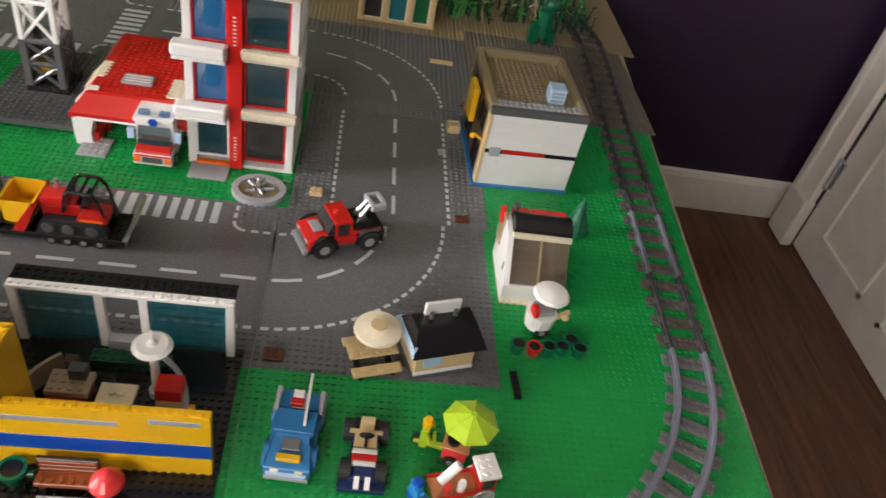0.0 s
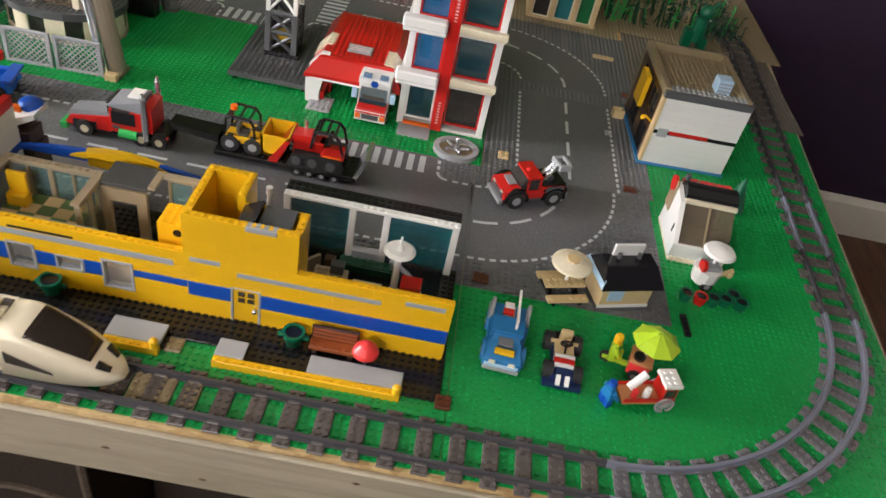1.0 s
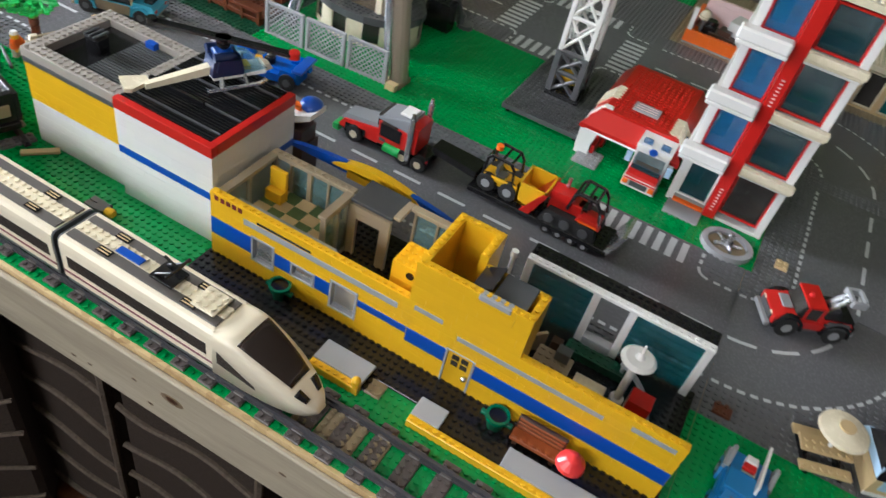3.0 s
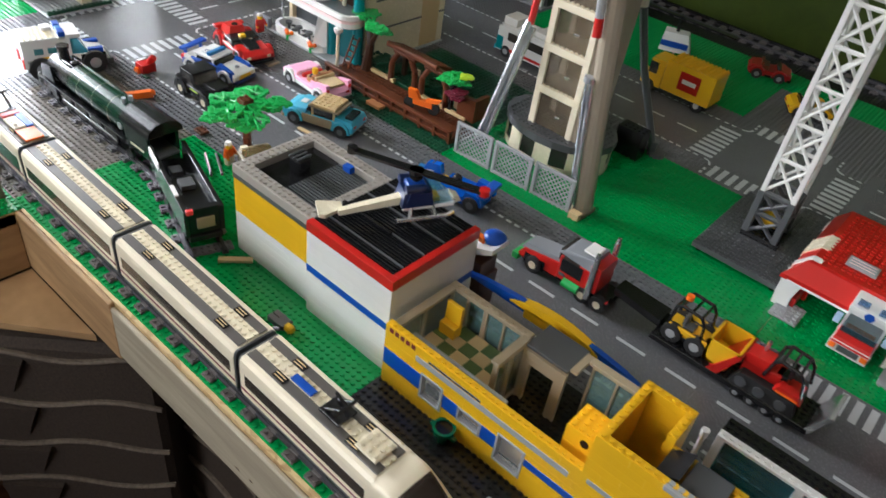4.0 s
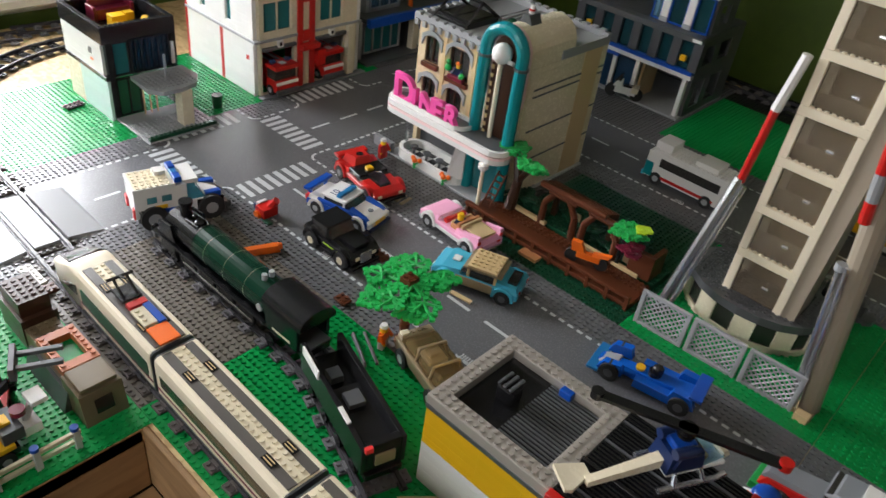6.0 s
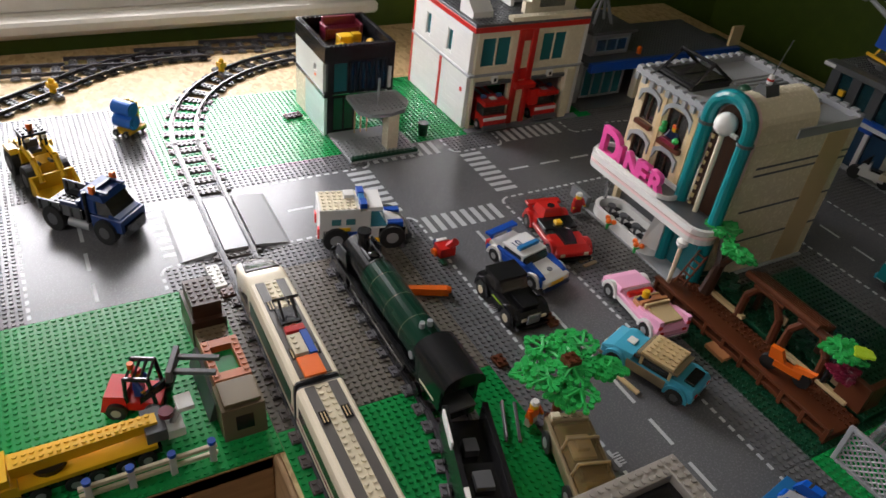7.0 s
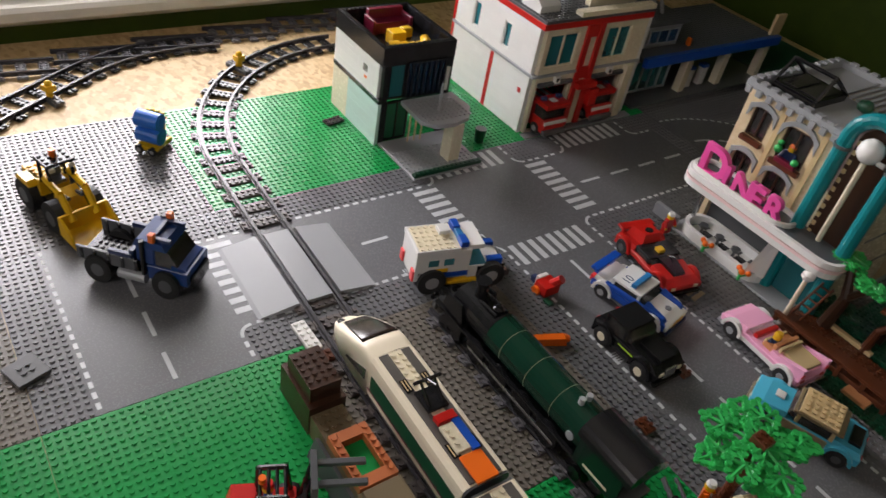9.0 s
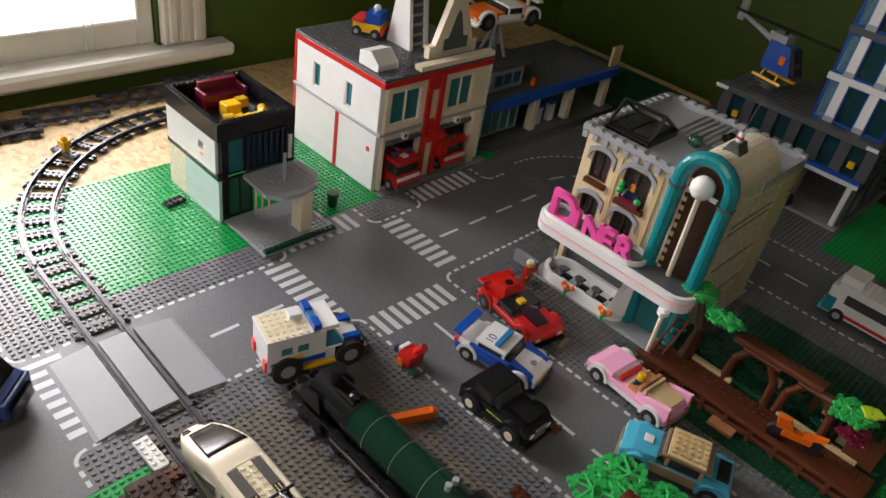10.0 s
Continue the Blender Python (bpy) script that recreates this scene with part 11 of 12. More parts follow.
def steam_engine():
    t = thing("steam_engine", "dark green toy steam locomotive with a black smokebox and cab", "toy train", -189.5, -10.4, 1.15, 0.4)
    part("frame", Shape().box(1, -2.2, 1.2, 38, 2.2, 2.4), P("black"), t)
    part("boiler", Shape().cyl(11.5, 0, 5.2, 2.7, 18.5, axis="x", n=28), plastic("loco_green", (0.006, 0.034, 0.020), 0.14), t, "dark green boiler")
    for k in range(3):
        part("boiler_band", Shape().cyl(14.5 + k * 5.0, 0, 5.2, 2.71, 0.06, axis="x", n=28), P("dktan"), t, "brass-coloured boiler band")
    part("smokebox", Shape().cyl(3.6, 0, 5.0, 2.5, 7.9, axis="x", n=28).cyl(3.2, 0, 5.0, 1.9, 0.4, axis="x", n=20).cyl(11.1, 0, 5.2, 2.75, 0.4, axis="x", n=28), P("black"), t, "black smokebox")
    part("chimney", Shape().cyl(6.2, 0, 7.2, 1.0, 2.2, r2=0.8).cyl(6.2, 0, 9.4, 1.1, 0.5), P("black"), t)
    part("feed_dome", Shape().cyl(10.0, 0, 7.2, 0.8, 0.9).cyl(10.0, 0, 8.1, 0.8, 0.3, r2=0.4), P("black"), t)
    part("top_pipe", Shape().rod((7.4, -0.9, 7.5), (10.8, -0.9, 7.7), 0.25).rod((7.4, 0.9, 7.5), (10.8, 0.9, 7.7), 0.25), P("black"), t)
    part("coupling_hook", Shape().box(-1.2, -0.5, 1.6, 0.2, 0.5, 2.2).cyl(-1.2, 0, 1.2, 0.5, 0.9), P("black"), t)
    for y in (-1.9, 1.9):
        part("buffer", Shape().cyl(-0.6, y, 1.9, 0.35, 0.9, axis="x").cyl(-0.9, y, 1.9, 0.7, 0.3, axis="x"), P("black"), t)
        part("cylinder_block", Shape().box(3.4, y * 1.35 - 0.7, 1.2, 7.4, y * 1.35 + 0.7, 3.2), P("black"), t)
        part("front_step", Shape().hull([(1.0, y * 1.2 - 0.6, 2.4), (3.6, y * 1.2 - 0.6, 2.4), (3.6, y * 1.2 + 0.6, 2.4), (1.0, y * 1.2 + 0.6, 2.4)], [(3.2, y * 1.2 - 0.6, 4.4), (3.6, y * 1.2 - 0.6, 4.4), (3.6, y * 1.2 + 0.6, 4.4), (3.2, y * 1.2 + 0.6, 4.4)]), P("black"), t)
        part("cab_lettering_bar", Shape().box(31.6, y * 1.53 - 0.02, 3.0, 35.6, y * 1.53 + 0.02, 3.4, 0.01), P("cream"), t)
    for y in (-3.0, 2.7):
        part("smoke_deflector", Shape().prism([(2.2, 3.2), (7.0, 3.2), (6.2, 6.4), (3.0, 6.0)], "y", y, y + 0.3), P("black"), t, "black smoke deflector")
        part("running_board", Shape().box(1, min(y, y * 1.1), 2.8, 30, min(y, y * 1.1) + 0.7, 3.2), P("black"), t)
        part("side_rod", Shape().box(9, y * 1.02, 1.0, 27, y * 1.02 + 0.3, 1.5), CHROME, t, "silver side rod")
        for x in (10.5, 15.5, 20.5, 25.5):
            part("driving_wheel", Shape().cyl(x, y, 1.6, 1.9, 0.5, axis="y", n=18), P("black"), t)
        for x in (3.2, 6.4, 31):
            part("small_wheel", Shape().cyl(x, y, 0.6, 1.0, 0.5, axis="y", n=14), P("black"), t)
        part("side_disc", Shape().cyl(28.5, y * 0.95, 4.8, 0.6, 0.1 if y > 0 else 0.3, axis="y", n=12), P("grey"), t)
    part("dome", Shape().cyl(27.0, -0.6, 7.8, 0.4, 0.9).cyl(27.0, 0.6, 7.8, 0.4, 0.9), P("grey"), t)
    part("buffer_beam", Shape().box(0.2, -3, 1.2, 1.0, 3, 2.4), P("dkgrey"), t)
    part("cab", Shape().box(30, -2.9, 2.4, 31, 2.9, 7.2).box(31, -2.9, 2.4, 37, -2.3, 6.4).box(31, 2.3, 2.4, 37, 2.9, 6.4), plastic("cab_green", (0.006, 0.022, 0.015), 0.16), t)
    part("cab_roof", Shape().prism([(-3.15 * math.cos(math.pi * i / 14), 6.6 + 2.3 * math.sin(math.pi * i / 14) ** 0.8) for i in range(15)], "x", 29.6, 38), P("black"), t, "black curved cab roof")
    part("footplate", Shape().box(31, -2.3, 2.4, 38, 2.3, 2.8), P("dkgrey"), t)
    tn = thing("tender", "black toy coal tender with highlights added as white slabs", "toy train", -149.8, -11.2, 1.15, -17)
    part("frame", Shape().box(0, -2.4, 1.2, 20, 2.4, 2.2), P("black"), tn)
    part("side_wall", Shape().box(0.5, -2.9, 2.2, 19.6, -2.2, 6.6), P("black"), tn)
    part("side_wall", Shape().box(0.5, 2.2, 2.2, 19.6, 2.9, 6.6), P("black"), tn)
    part("end_wall", Shape().box(18.6, -2.2, 2.2, 19.6, 2.2, 6.8), P("black"), tn)
    part("tank", Shape().box(8.4, -2.2, 2.2, 18.6, 2.2, 5.2), P("black"), tn, "black tender tank")
    # white slab stands in for the window's reflection on the glossy black side
    part("white_plate", Shape().box(1.6, -3.1, 5.8, 6.8, -2.8, 7.2), P("white"), tn, "white slab painting a glossy highlight on the tender side")
    part("coal_floor", Shape().box(0.5, -2.2, 2.2, 8.4, 2.2, 3.4), P("black"), tn)
    part("battery_cap", Shape().box(4.2, -1.0, 3.4, 6.2, 0.8, 4.6), P("dkgrey"), tn)
    # second painted highlight, on the rim
    part("rim_plate", Shape().box(12.6, -2.9, 6.6, 15.4, -2.3, 6.9), P("white"), tn)
    part("filler_cap", Shape().box(10, -1.2, 5.2, 12.4, 1.0, 6.0), P("dkgrey"), tn)
    part("end_plate", Shape().box(19.6, -1.2, 3.4, 19.9, 1.4, 5.2), P("dktan"), tn)
    for x in (3.6, 8, 12.4, 16.8):
        for y in (-2.7, 2.2):
            part("tender_wheel", Shape().cyl(x, y, 0.5, 1.0, 0.5, axis="y", n=14), P("black"), tn)
    part("rail_lamp", Shape().box(19.4, -2.6, 6.2, 20.0, -1.6, 7.0), P("coral"), tn)


steam_engine()

# ---------------------------------------------------------------- small things
def roof_helicopter():
    h = thing("toy_helicopter", "white and blue toy helicopter with a cream tail boom", "toy helicopter", -104.7, -1.2, 15.5, 62)
    part("floor_pan", Shape().box(-2.6, -1.6, 1.3, 4.6, 1.6, 1.8), P("white"), h)
    part("cabin", Shape().hull([(-2.8, -1.7, 1.8), (1.6, -1.7, 1.8), (1.6, 1.7, 1.8), (-2.8, 1.7, 1.8)], [(-2.4, -1.4, 4.0), (1.2, -1.5, 4.2), (1.2, 1.5, 4.2), (-2.4, 1.4, 4.0)]), P("dkblue"), h, "dark blue cabin")
    for y in (-1.9, 1.6):
        part("side_panel", Shape().prism([(-2.2, 2.6), (1.4, 2.2), (1.0, 4.0), (-1.8, 4.2)], "y", y, y + 0.3), P("dkblue"), h, "dark blue side panel")
    part("canopy", Shape().hull([(1.6, -1.6, 1.8), (5.0, -1.1, 1.8), (5.0, 1.1, 1.8), (1.6, 1.6, 1.8)], [(1.3, -1.4, 4.2), (2.8, -1.0, 3.9), (2.8, 1.0, 3.9), (1.3, 1.4, 4.2)]), plastic("glass_sky", (0.12, 0.46, 0.66), 0.08, vary=0.04, bump=0.0, alpha=0.45), h, "pale blue clear canopy")
    part("nose_cap", Shape().hull([(4.6, -1.0, 1.2), (6.0, -0.7, 1.3), (6.0, 0.7, 1.3), (4.6, 1.0, 1.2)], [(4.6, -1.0, 2.4), (5.6, -0.6, 2.0), (5.6, 0.6, 2.0), (4.6, 1.0, 2.4)]), P("cream"), h, "cream nose cap")
    part("pilot_seat", Shape().box(1.8, -0.9, 1.8, 2.8, 0.9, 2.4), P("yellow"), h)
    part("engine", Shape().box(-2.0, -1.0, 4.0, 0.6, 1.0, 4.9, 0.2), P("blue"), h, "blue engine housing")
    for y in (-1.7, 1.1):
        part("intake", Shape().cyl(-2.4, y + 0.3, 4.5, 0.6, 2.4, axis="x", n=12).cyl(-0.2, y + 0.3, 4.5, 0.45, 0.7, axis="x", n=12), P("dkblue"), h)
    part("tail_boom", Shape().hull([(-10.8, -0.45, 0.9), (-2.4, -0.7, 1.8), (-2.4, 0.7, 1.8), (-10.8, 0.45, 0.9)], [(-10.8, -0.4, 1.6), (-2.4, -0.6, 2.9), (-2.4, 0.6, 2.9), (-10.8, 0.4, 1.6)]), P("cream"), h, "cream tail boom")
    part("tail_fin", Shape().hull([(-13.4, -0.5, 1.0), (-12.6, -0.7, 0.9), (-10.0, 0.6, 0.9), (-10.0, 2.0, 0.9), (-13.2, 2.6, 1.0)], [(-13.4, -0.5, 1.5), (-12.6, -0.7, 1.4), (-10.0, 0.6, 1.4), (-10.0, 2.0, 1.4), (-13.2, 2.6, 1.5)]), P("cream"), h, "cream paddle-shaped tail fin")
    part("mast", Shape().cyl(-0.6, 0, 5.0, 0.5, 1.0).cyl(-0.6, 0, 5.4, 0.9, 0.3), P("black"), h)
    rot = part("rotor", Shape().cyl(-0.6, 0, 6.0, 1.0, 0.6), P("black"), h)
    for a in (-42, 138):
        b, c, s2 = 9.3, math.cos(radians(a)), math.sin(radians(a))
        part("blade", Shape().hull([(-0.6 - s2 * 0.6, c * 0.6, 6.2), (-0.6 + s2 * 0.6, -c * 0.6, 6.2), (-0.6 + c * b + s2 * 0.6, s2 * b - c * 0.6, 6.2), (-0.6 + c * b - s2 * 0.6, s2 * b + c * 0.6, 6.2)], [(-0.6 - s2 * 0.6, c * 0.6, 6.6), (-0.6 + s2 * 0.6, -c * 0.6, 6.6), (-0.6 + c * b + s2 * 0.6, s2 * b - c * 0.6, 6.6), (-0.6 + c * b - s2 * 0.6, s2 * b + c * 0.6, 6.6)]), P("black"), rot, "black rotor blade")
        part("blade_tip", Shape().cyl(-0.6 + c * b, s2 * b, 6.0, 0.7, 0.9), P("red" if a < 0 else "black"), rot)
    for y in (-2.3, 2.3):
        part("skid", Shape().tube([(-3.6, y, 0.35), (3.4, y, 0.35), (4.4, y, 0.9)], 0.32, 8).rod((-1.4, y * 0.6, 1.6), (-1.8, y, 0.4), 0.3).rod((1.6, y * 0.6, 1.6), (1.8, y, 0.4), 0.3), CHROME, h, "silver skid")
    ph = thing("police_helicopter", "blue toy police helicopter on the station roof", "toy helicopter", -189.5, 119.5, 22.4, -15)
    ph.matrix_world = at(-189.5, 119.5, 22.9, -15) @ Matrix.Scale(1.22, 4)
    part("pad", Shape().cyl(0, 0, -1.6, 1.6, 1.6).cyl(0, 0, -0.4, 3.2, 0.4, n=20), P("dkgrey"), ph, "dark grey landing stand")
    part("cabin", Shape().hull([(-2.4, -2.0, 2.0), (4.0, -1.6, 2.0), (4.0, 1.6, 2.0), (-2.4, 2.0, 2.0)], [(-2.4, -1.6, 7.0), (2.0, -1.4, 7.0), (2.0, 1.4, 7.0), (-2.4, 1.6, 7.0)]), P("blue"), ph, "blue cabin")
    part("canopy", Shape().hull([(2.0, -1.6, 2.4), (4.8, -1.2, 2.4), (4.8, 1.2, 2.4), (2.0, 1.6, 2.4)], [(2.0, -1.3, 6.8), (2.8, -1.1, 6.8), (2.8, 1.1, 6.8), (2.0, 1.3, 6.8)]), GLASS_SMOKE, ph)
    part("roof_fairing", Shape().box(-3.4, -1.2, 7.0, 0.6, 1.2, 8.4), P("grey"), ph)
    part("tail_boom", Shape().rod((-2.4, 0, 6.4), (-11.4, 0, 8.6), 0.6, 8, 0.35).box(-12.4, -0.3, 7.4, -10.8, 0.3, 11.0), P("grey"), ph)
    part("tail_tip", Shape().box(-12.6, -0.4, 11.0, -11.0, 0.4, 11.8), P("yellow"), ph)
    part("mast", Shape().cyl(-0.8, 0, 8.4, 0.4, 1.0), P("black"), ph)
    for a in (5, 185):
        c, s2 = math.cos(radians(a)), math.sin(radians(a))
        part("blade", Shape().hull([(-0.8 - s2 * 0.5, c * 0.5, 9.2), (-0.8 + s2 * 0.5, -c * 0.5, 9.2), (-0.8 + c * 12 + s2 * 0.5, s2 * 12 - c * 0.5, 9.2), (-0.8 + c * 12 - s2 * 0.5, s2 * 12 + c * 0.5, 9.2)], [(-0.8 - s2 * 0.5, c * 0.5, 9.5), (-0.8 + s2 * 0.5, -c * 0.5, 9.5), (-0.8 + c * 12 + s2 * 0.5, s2 * 12 - c * 0.5, 9.5), (-0.8 + c * 12 - s2 * 0.5, s2 * 12 + c * 0.5, 9.5)]), P("black"), ph)
    for y in (-2.2, 2.2):
        part("skid", Shape().rod((-3.0, y, 0.35), (3.4, y, 0.35), 0.33).rod((-1.2, y * 0.6, 2.2), (-1.4, y, 0.4), 0.2).rod((1.8, y * 0.6, 2.2), (2.0, y, 0.4), 0.2), P("yellow"), ph)
    part("door_mark", Shape().box(1.0, -1.95, 3.6, 2.2, -1.7, 5.2), P("orange"), ph)
    th = thing("tail_helicopter", "white and blue toy helicopter standing behind the tower", "toy helicopter", -123.0, 117.0, 0.2, 20)
    part("cabin", Shape().hull([(-4, -2.2, 1.4), (4, -1.8, 1.4), (4, 1.8, 1.4), (-4, 2.2, 1.4)], [(-3.6, -1.8, 6.2), (2.4, -1.6, 6.2), (2.4, 1.6, 6.2), (-3.6, 1.8, 6.2)]), P("white"), th)
    part("blue_band", Shape().box(-3.9, -2.2, 2.6, 3.0, 2.2, 4.0), P("blue"), th)
    part("mast", Shape().cyl(-0.6, 0, 6.2, 0.5, 4.0), P("black"), th)
    for a in (-20, 160):
        c, s2 = math.cos(radians(a)), math.sin(radians(a))
        part("blade", Shape().hull([(-0.6 - s2 * 0.6, c * 0.6, 9.6), (-0.6 + s2 * 0.6, -c * 0.6, 9.6), (-0.6 + c * 15 + s2 * 0.9, s2 * 15 - c * 0.9, 9.6), (-0.6 + c * 15 - s2 * 0.9, s2 * 15 + c * 0.9, 9.6)], [(-0.6 - s2 * 0.6, c * 0.6, 10.0), (-0.6 + s2 * 0.6, -c * 0.6, 10.0), (-0.6 + c * 15 + s2 * 0.9, s2 * 15 - c * 0.9, 10.0), (-0.6 + c * 15 - s2 * 0.9, s2 * 15 + c * 0.9, 10.0)]), P("black"), th)
    for y in (-2.2, 2.2):
        part("skid", Shape().rod((-3.0, y, 0.35), (3.4, y, 0.35), 0.33).rod((0, y * 0.6, 1.6), (0, y, 0.4), 0.25), P("grey"), th)


roof_helicopter()


def big_tree():
    t = thing("leafy_tree", "toy tree with bright green branching leaf plates and brown trunk", "tree", -147.4, 2.6)
    s = Shape()
    for k in range(8):
        s.cyl(0, 0, 0.2 + k * 1.2, 0.75, 1.0, n=12)
    part("trunk", s, P("brown"), t, "brown trunk of stacked round bricks")
    part("top_brick", Shape().box(-1, -1, 11.2, 1, 1, 12.2).studs(-1, -1, 1, 1, 12.2), P("brown"), t)
    part("base", Shape().cyl(0, 0, 0, 1.4, 0.4), P("brown"), t)
    leaves(t, [(0, 0, 10.8, 7.4), (3.8, -2.8, 10.0, 3.6), (-4.2, 2.4, 10.1, 3.6), (-2.0, -4.4, 9.7, 3.4), (2.0, 4.4, 10.6, 3.4)], P("leaf"), 21)


big_tree()


def ruin():
    r = thing("brick_ruin", "grey-brown toy brick ruin with an orange brick chimney ring", "toy building", -187, -38.4)
    part("back_block", Shape().courses(0.6, 0.6, 8.4, 5.4, 0, 4.8, 3).courses(1.6, 1, 7.6, 5, 4.8, 7.2, 4).studs(2, 1, 7, 5, 7.2), P("dkbrown"), r, "dark brown back block")
    part("step", Shape().courses(8.4, 0.8, 12.6, 5.0, 0, 3.6, 5).studs(8.4, 1, 12, 5, 3.6), RUINTAN, r)
    part("side_slope", Shape().prism([(-0.8, 0), (0.6, 0), (0.6, 2.8), (0.1, 3.0)], "x", 11, 22), P("dkgrey"), r, "dark grey sloped side")
    part("chimney_base", Shape().courses(12.6, 0.6, 20.6, 5.4, 0, 4.0, 6), RUINTAN, r)
    s = Shape().courses(12.8, 0.6, 20.4, 1.6, 4.0, 5.2, 7).courses(12.8, 4.4, 20.4, 5.4, 4.0, 5.2, 8).courses(12.8, 1.6, 14.2, 4.4, 4.0, 5.2, 9).courses(19.0, 1.6, 20.4, 4.4, 4.0, 5.2, 10)
    s.studs(13, 0.6, 20, 1.6, 5.2).studs(13, 4.4, 20, 5.4, 5.2)
    part("chimney_ring", s, plastic("plastic_brick_orange", (0.46, 0.135, 0.045), 0.35), r, "orange-brown brick ring")
    part("ring_floor", Shape().box(14.2, 1.6, 3.98, 19.0, 4.4, 4.12), P("green"), r)
    part("front_block", Shape().prism([(20.6, 0), (26, 0), (25.2, 4.6), (20.6, 4.8)], "y", 0.2, 5.6).box(20.8, 0.6, 4.8, 25, 5.2, 5.4), RUINTAN, r, "tan front block")
    part("window_hole", Shape().hull([(25.3, 1.8, 1.4), (25.9, 1.8, 1.4), (25.9, 4.0, 1.4), (25.3, 4.0, 1.4)], [(25.0, 1.8, 3.4), (25.5, 1.8, 3.4), (25.5, 4.0, 3.4), (25.0, 4.0, 3.4)]), P("black"), r, "dark square opening")


ruin()


def small_things():
    f = thing("rail_fence", "cream two-rail toy fence with blue-topped posts", "fence", -158.8, -55, 0, 91)
    part("rail", Shape().box(0, -0.25, 1.0, 15.4, 0.25, 1.6), P("cream"), f)
    part("rail", Shape().box(0, -0.25, 2.3, 15.4, 0.25, 2.9), P("cream"), f)
    for k in range(4):
        p = part("post", Shape().box(0.6 + k * 4.6, -0.4, 0, 1.4 + k * 4.6, 0.4, 3.2), P("white"), f)
        part("post_cap", Shape().cyl(1.0 + k * 4.6, 0, 3.2, 0.5, 0.5), P("blue"), p, "blue round cap")
    tiles = ((-30.5, 1.0, 2.4, 1.6, "brown", "reddish-brown"), (-4.6, 33.0, 2.4, 1.4, "brown", "reddish-brown"), (-33.6, -23.2, 2, 2, "brown", "reddish-brown"),
             (-161.0, 0.6, 2.4, 1.8, "brown", "reddish-brown"), (-189.6, -31.4, 2, 2, "brown", "reddish-brown"), (-1.8, 70.0, 2.0, 1.4, "brown", "reddish-brown"),
             (-2.2, -32.8, 2, 2, "orange", "orange-brown"), (-28.2, 35.4, 2, 2, "tan", "pale tan"), (-166.0, 13.0, 3, 1.6, "brown", "reddish-brown"), (-7.4, 87.0, 5, 1.2, "tan", "tan"))
    for x, y, w, d, key, word in tiles:
        s = Shape().box(0, 0, 0, w, d, 0.5).studs(0, 0, w, d, 0.5)
        solo("joining_plate", s, P(key), "small " + word + " plate joining two baseplates", "small plate", x, y, 0.2 if key != "orange" else 0.2, 0, "small joining plates")
    solo("white_strip", Shape().box(0, 0, 0, 5.6, 2, 0.6).studs(0, 0, 5, 2, 0.6), P("white"), "white studded strip beside the railway", "small plate", -195.6, -32.2, 0.2, 2)
    solo("black_plate", Shape().box(0, 0, 0, 1, 4.4, 0.5).studs(0, 0, 1, 4, 0.5), P("black"), "small black plate lying on the grass", "small plate", 1.5, -1.8, 0.2, 3)
    solo("dark_plate", Shape().box(0, 0, 0, 2, 4, 0.5).studs(0, 0, 2, 4, 0.5), P("black"), "small black plate lying on the green", "small plate", -243, -3.6, 0.2, 10)
    solo("grey_plate", Shape().box(0, 0, 0, 4, 4, 0.6).studs(1, 1, 3, 3, 0.6), P("dkgrey"), "dark grey plate lying beside the road", "small plate", -203, -66, 0.2, 20)
    solo("tan_stick", Shape().box(0, 0, 0, 5, 1, 0.5), P("tan"), "tan strip lying on the grass by the shop", "small plate", -127.6, -17.6, 0.2, 48)
    for k in range(4):
        solo("track_bed_plate", Shape().box(0, 0, 0, 2, 6, 0.35).studs(0, 0, 2, 6, 0.35), P("dktan"), "tan plate between the sleepers", "small plate", -72.0 + k * 3.0, -31.0, 0.02, 0, "tan track bed plates")
    solo("tan_bar", Shape().box(-2.0, -0.4, 0, 2.0, 0.4, 0.4), P("tan"), "short tan bar lying beside the turquoise car", "small plate", -148.6, 16.8, 0.1, 8)
    # printed crossing stripes as raised bars, tan because their shade is in the colour
    for k in range(4):
        solo("grey_tile", Shape().box(-0.4, -1.6, 0, 0.4, 1.6, 0.25), P("dktan"), "narrow crossing stripe on the road, its shade put into a tan colour", "small plate", -178.4 + k * 1.3, 29.6, 0.1, 8, "row of tiles beside the red car")
    o = thing("orange_tool", "orange toy hose nozzle lying on the grey pavement", "toy part", -177.6, -0.8, 0.2, 67)
    part("barrel", Shape().hull([(-3.6, -0.7, 0.0), (3.0, -0.8, 0.0), (3.0, 0.8, 0.0), (-3.6, 0.7, 0.0)], [(-3.6, -0.5, 1.1), (2.6, -0.6, 1.2), (2.6, 0.6, 1.2), (-3.6, 0.5, 1.1)]), P("orange"), o)
    part("tip", Shape().cyl(2.6, 0, 0.7, 0.75, 0.8, axis="x", n=12, r2=0.5), P("orange"), o)
    # station furniture on the platform
    b = thing("platform_bench", "brown toy bench on the black station base", "bench", -47.4, -17.6, 0.4)
    part("seat", Shape().box(-3.0, -0.9, 0.8, 3.0, 0.7, 1.4).studs(-3, -1, 3, 0, 1.4), RUST, b)
    part("back", Shape().box(-3.0, 0.7, 1.0, 3.0, 1.2, 3.4), P("dkbrown"), b)
    for k in range(3):
        part("slat", Shape().box(-2.8, 0.6, 1.5 + k * 0.65, 2.8, 0.75, 1.9 + k * 0.65), RUST, b)
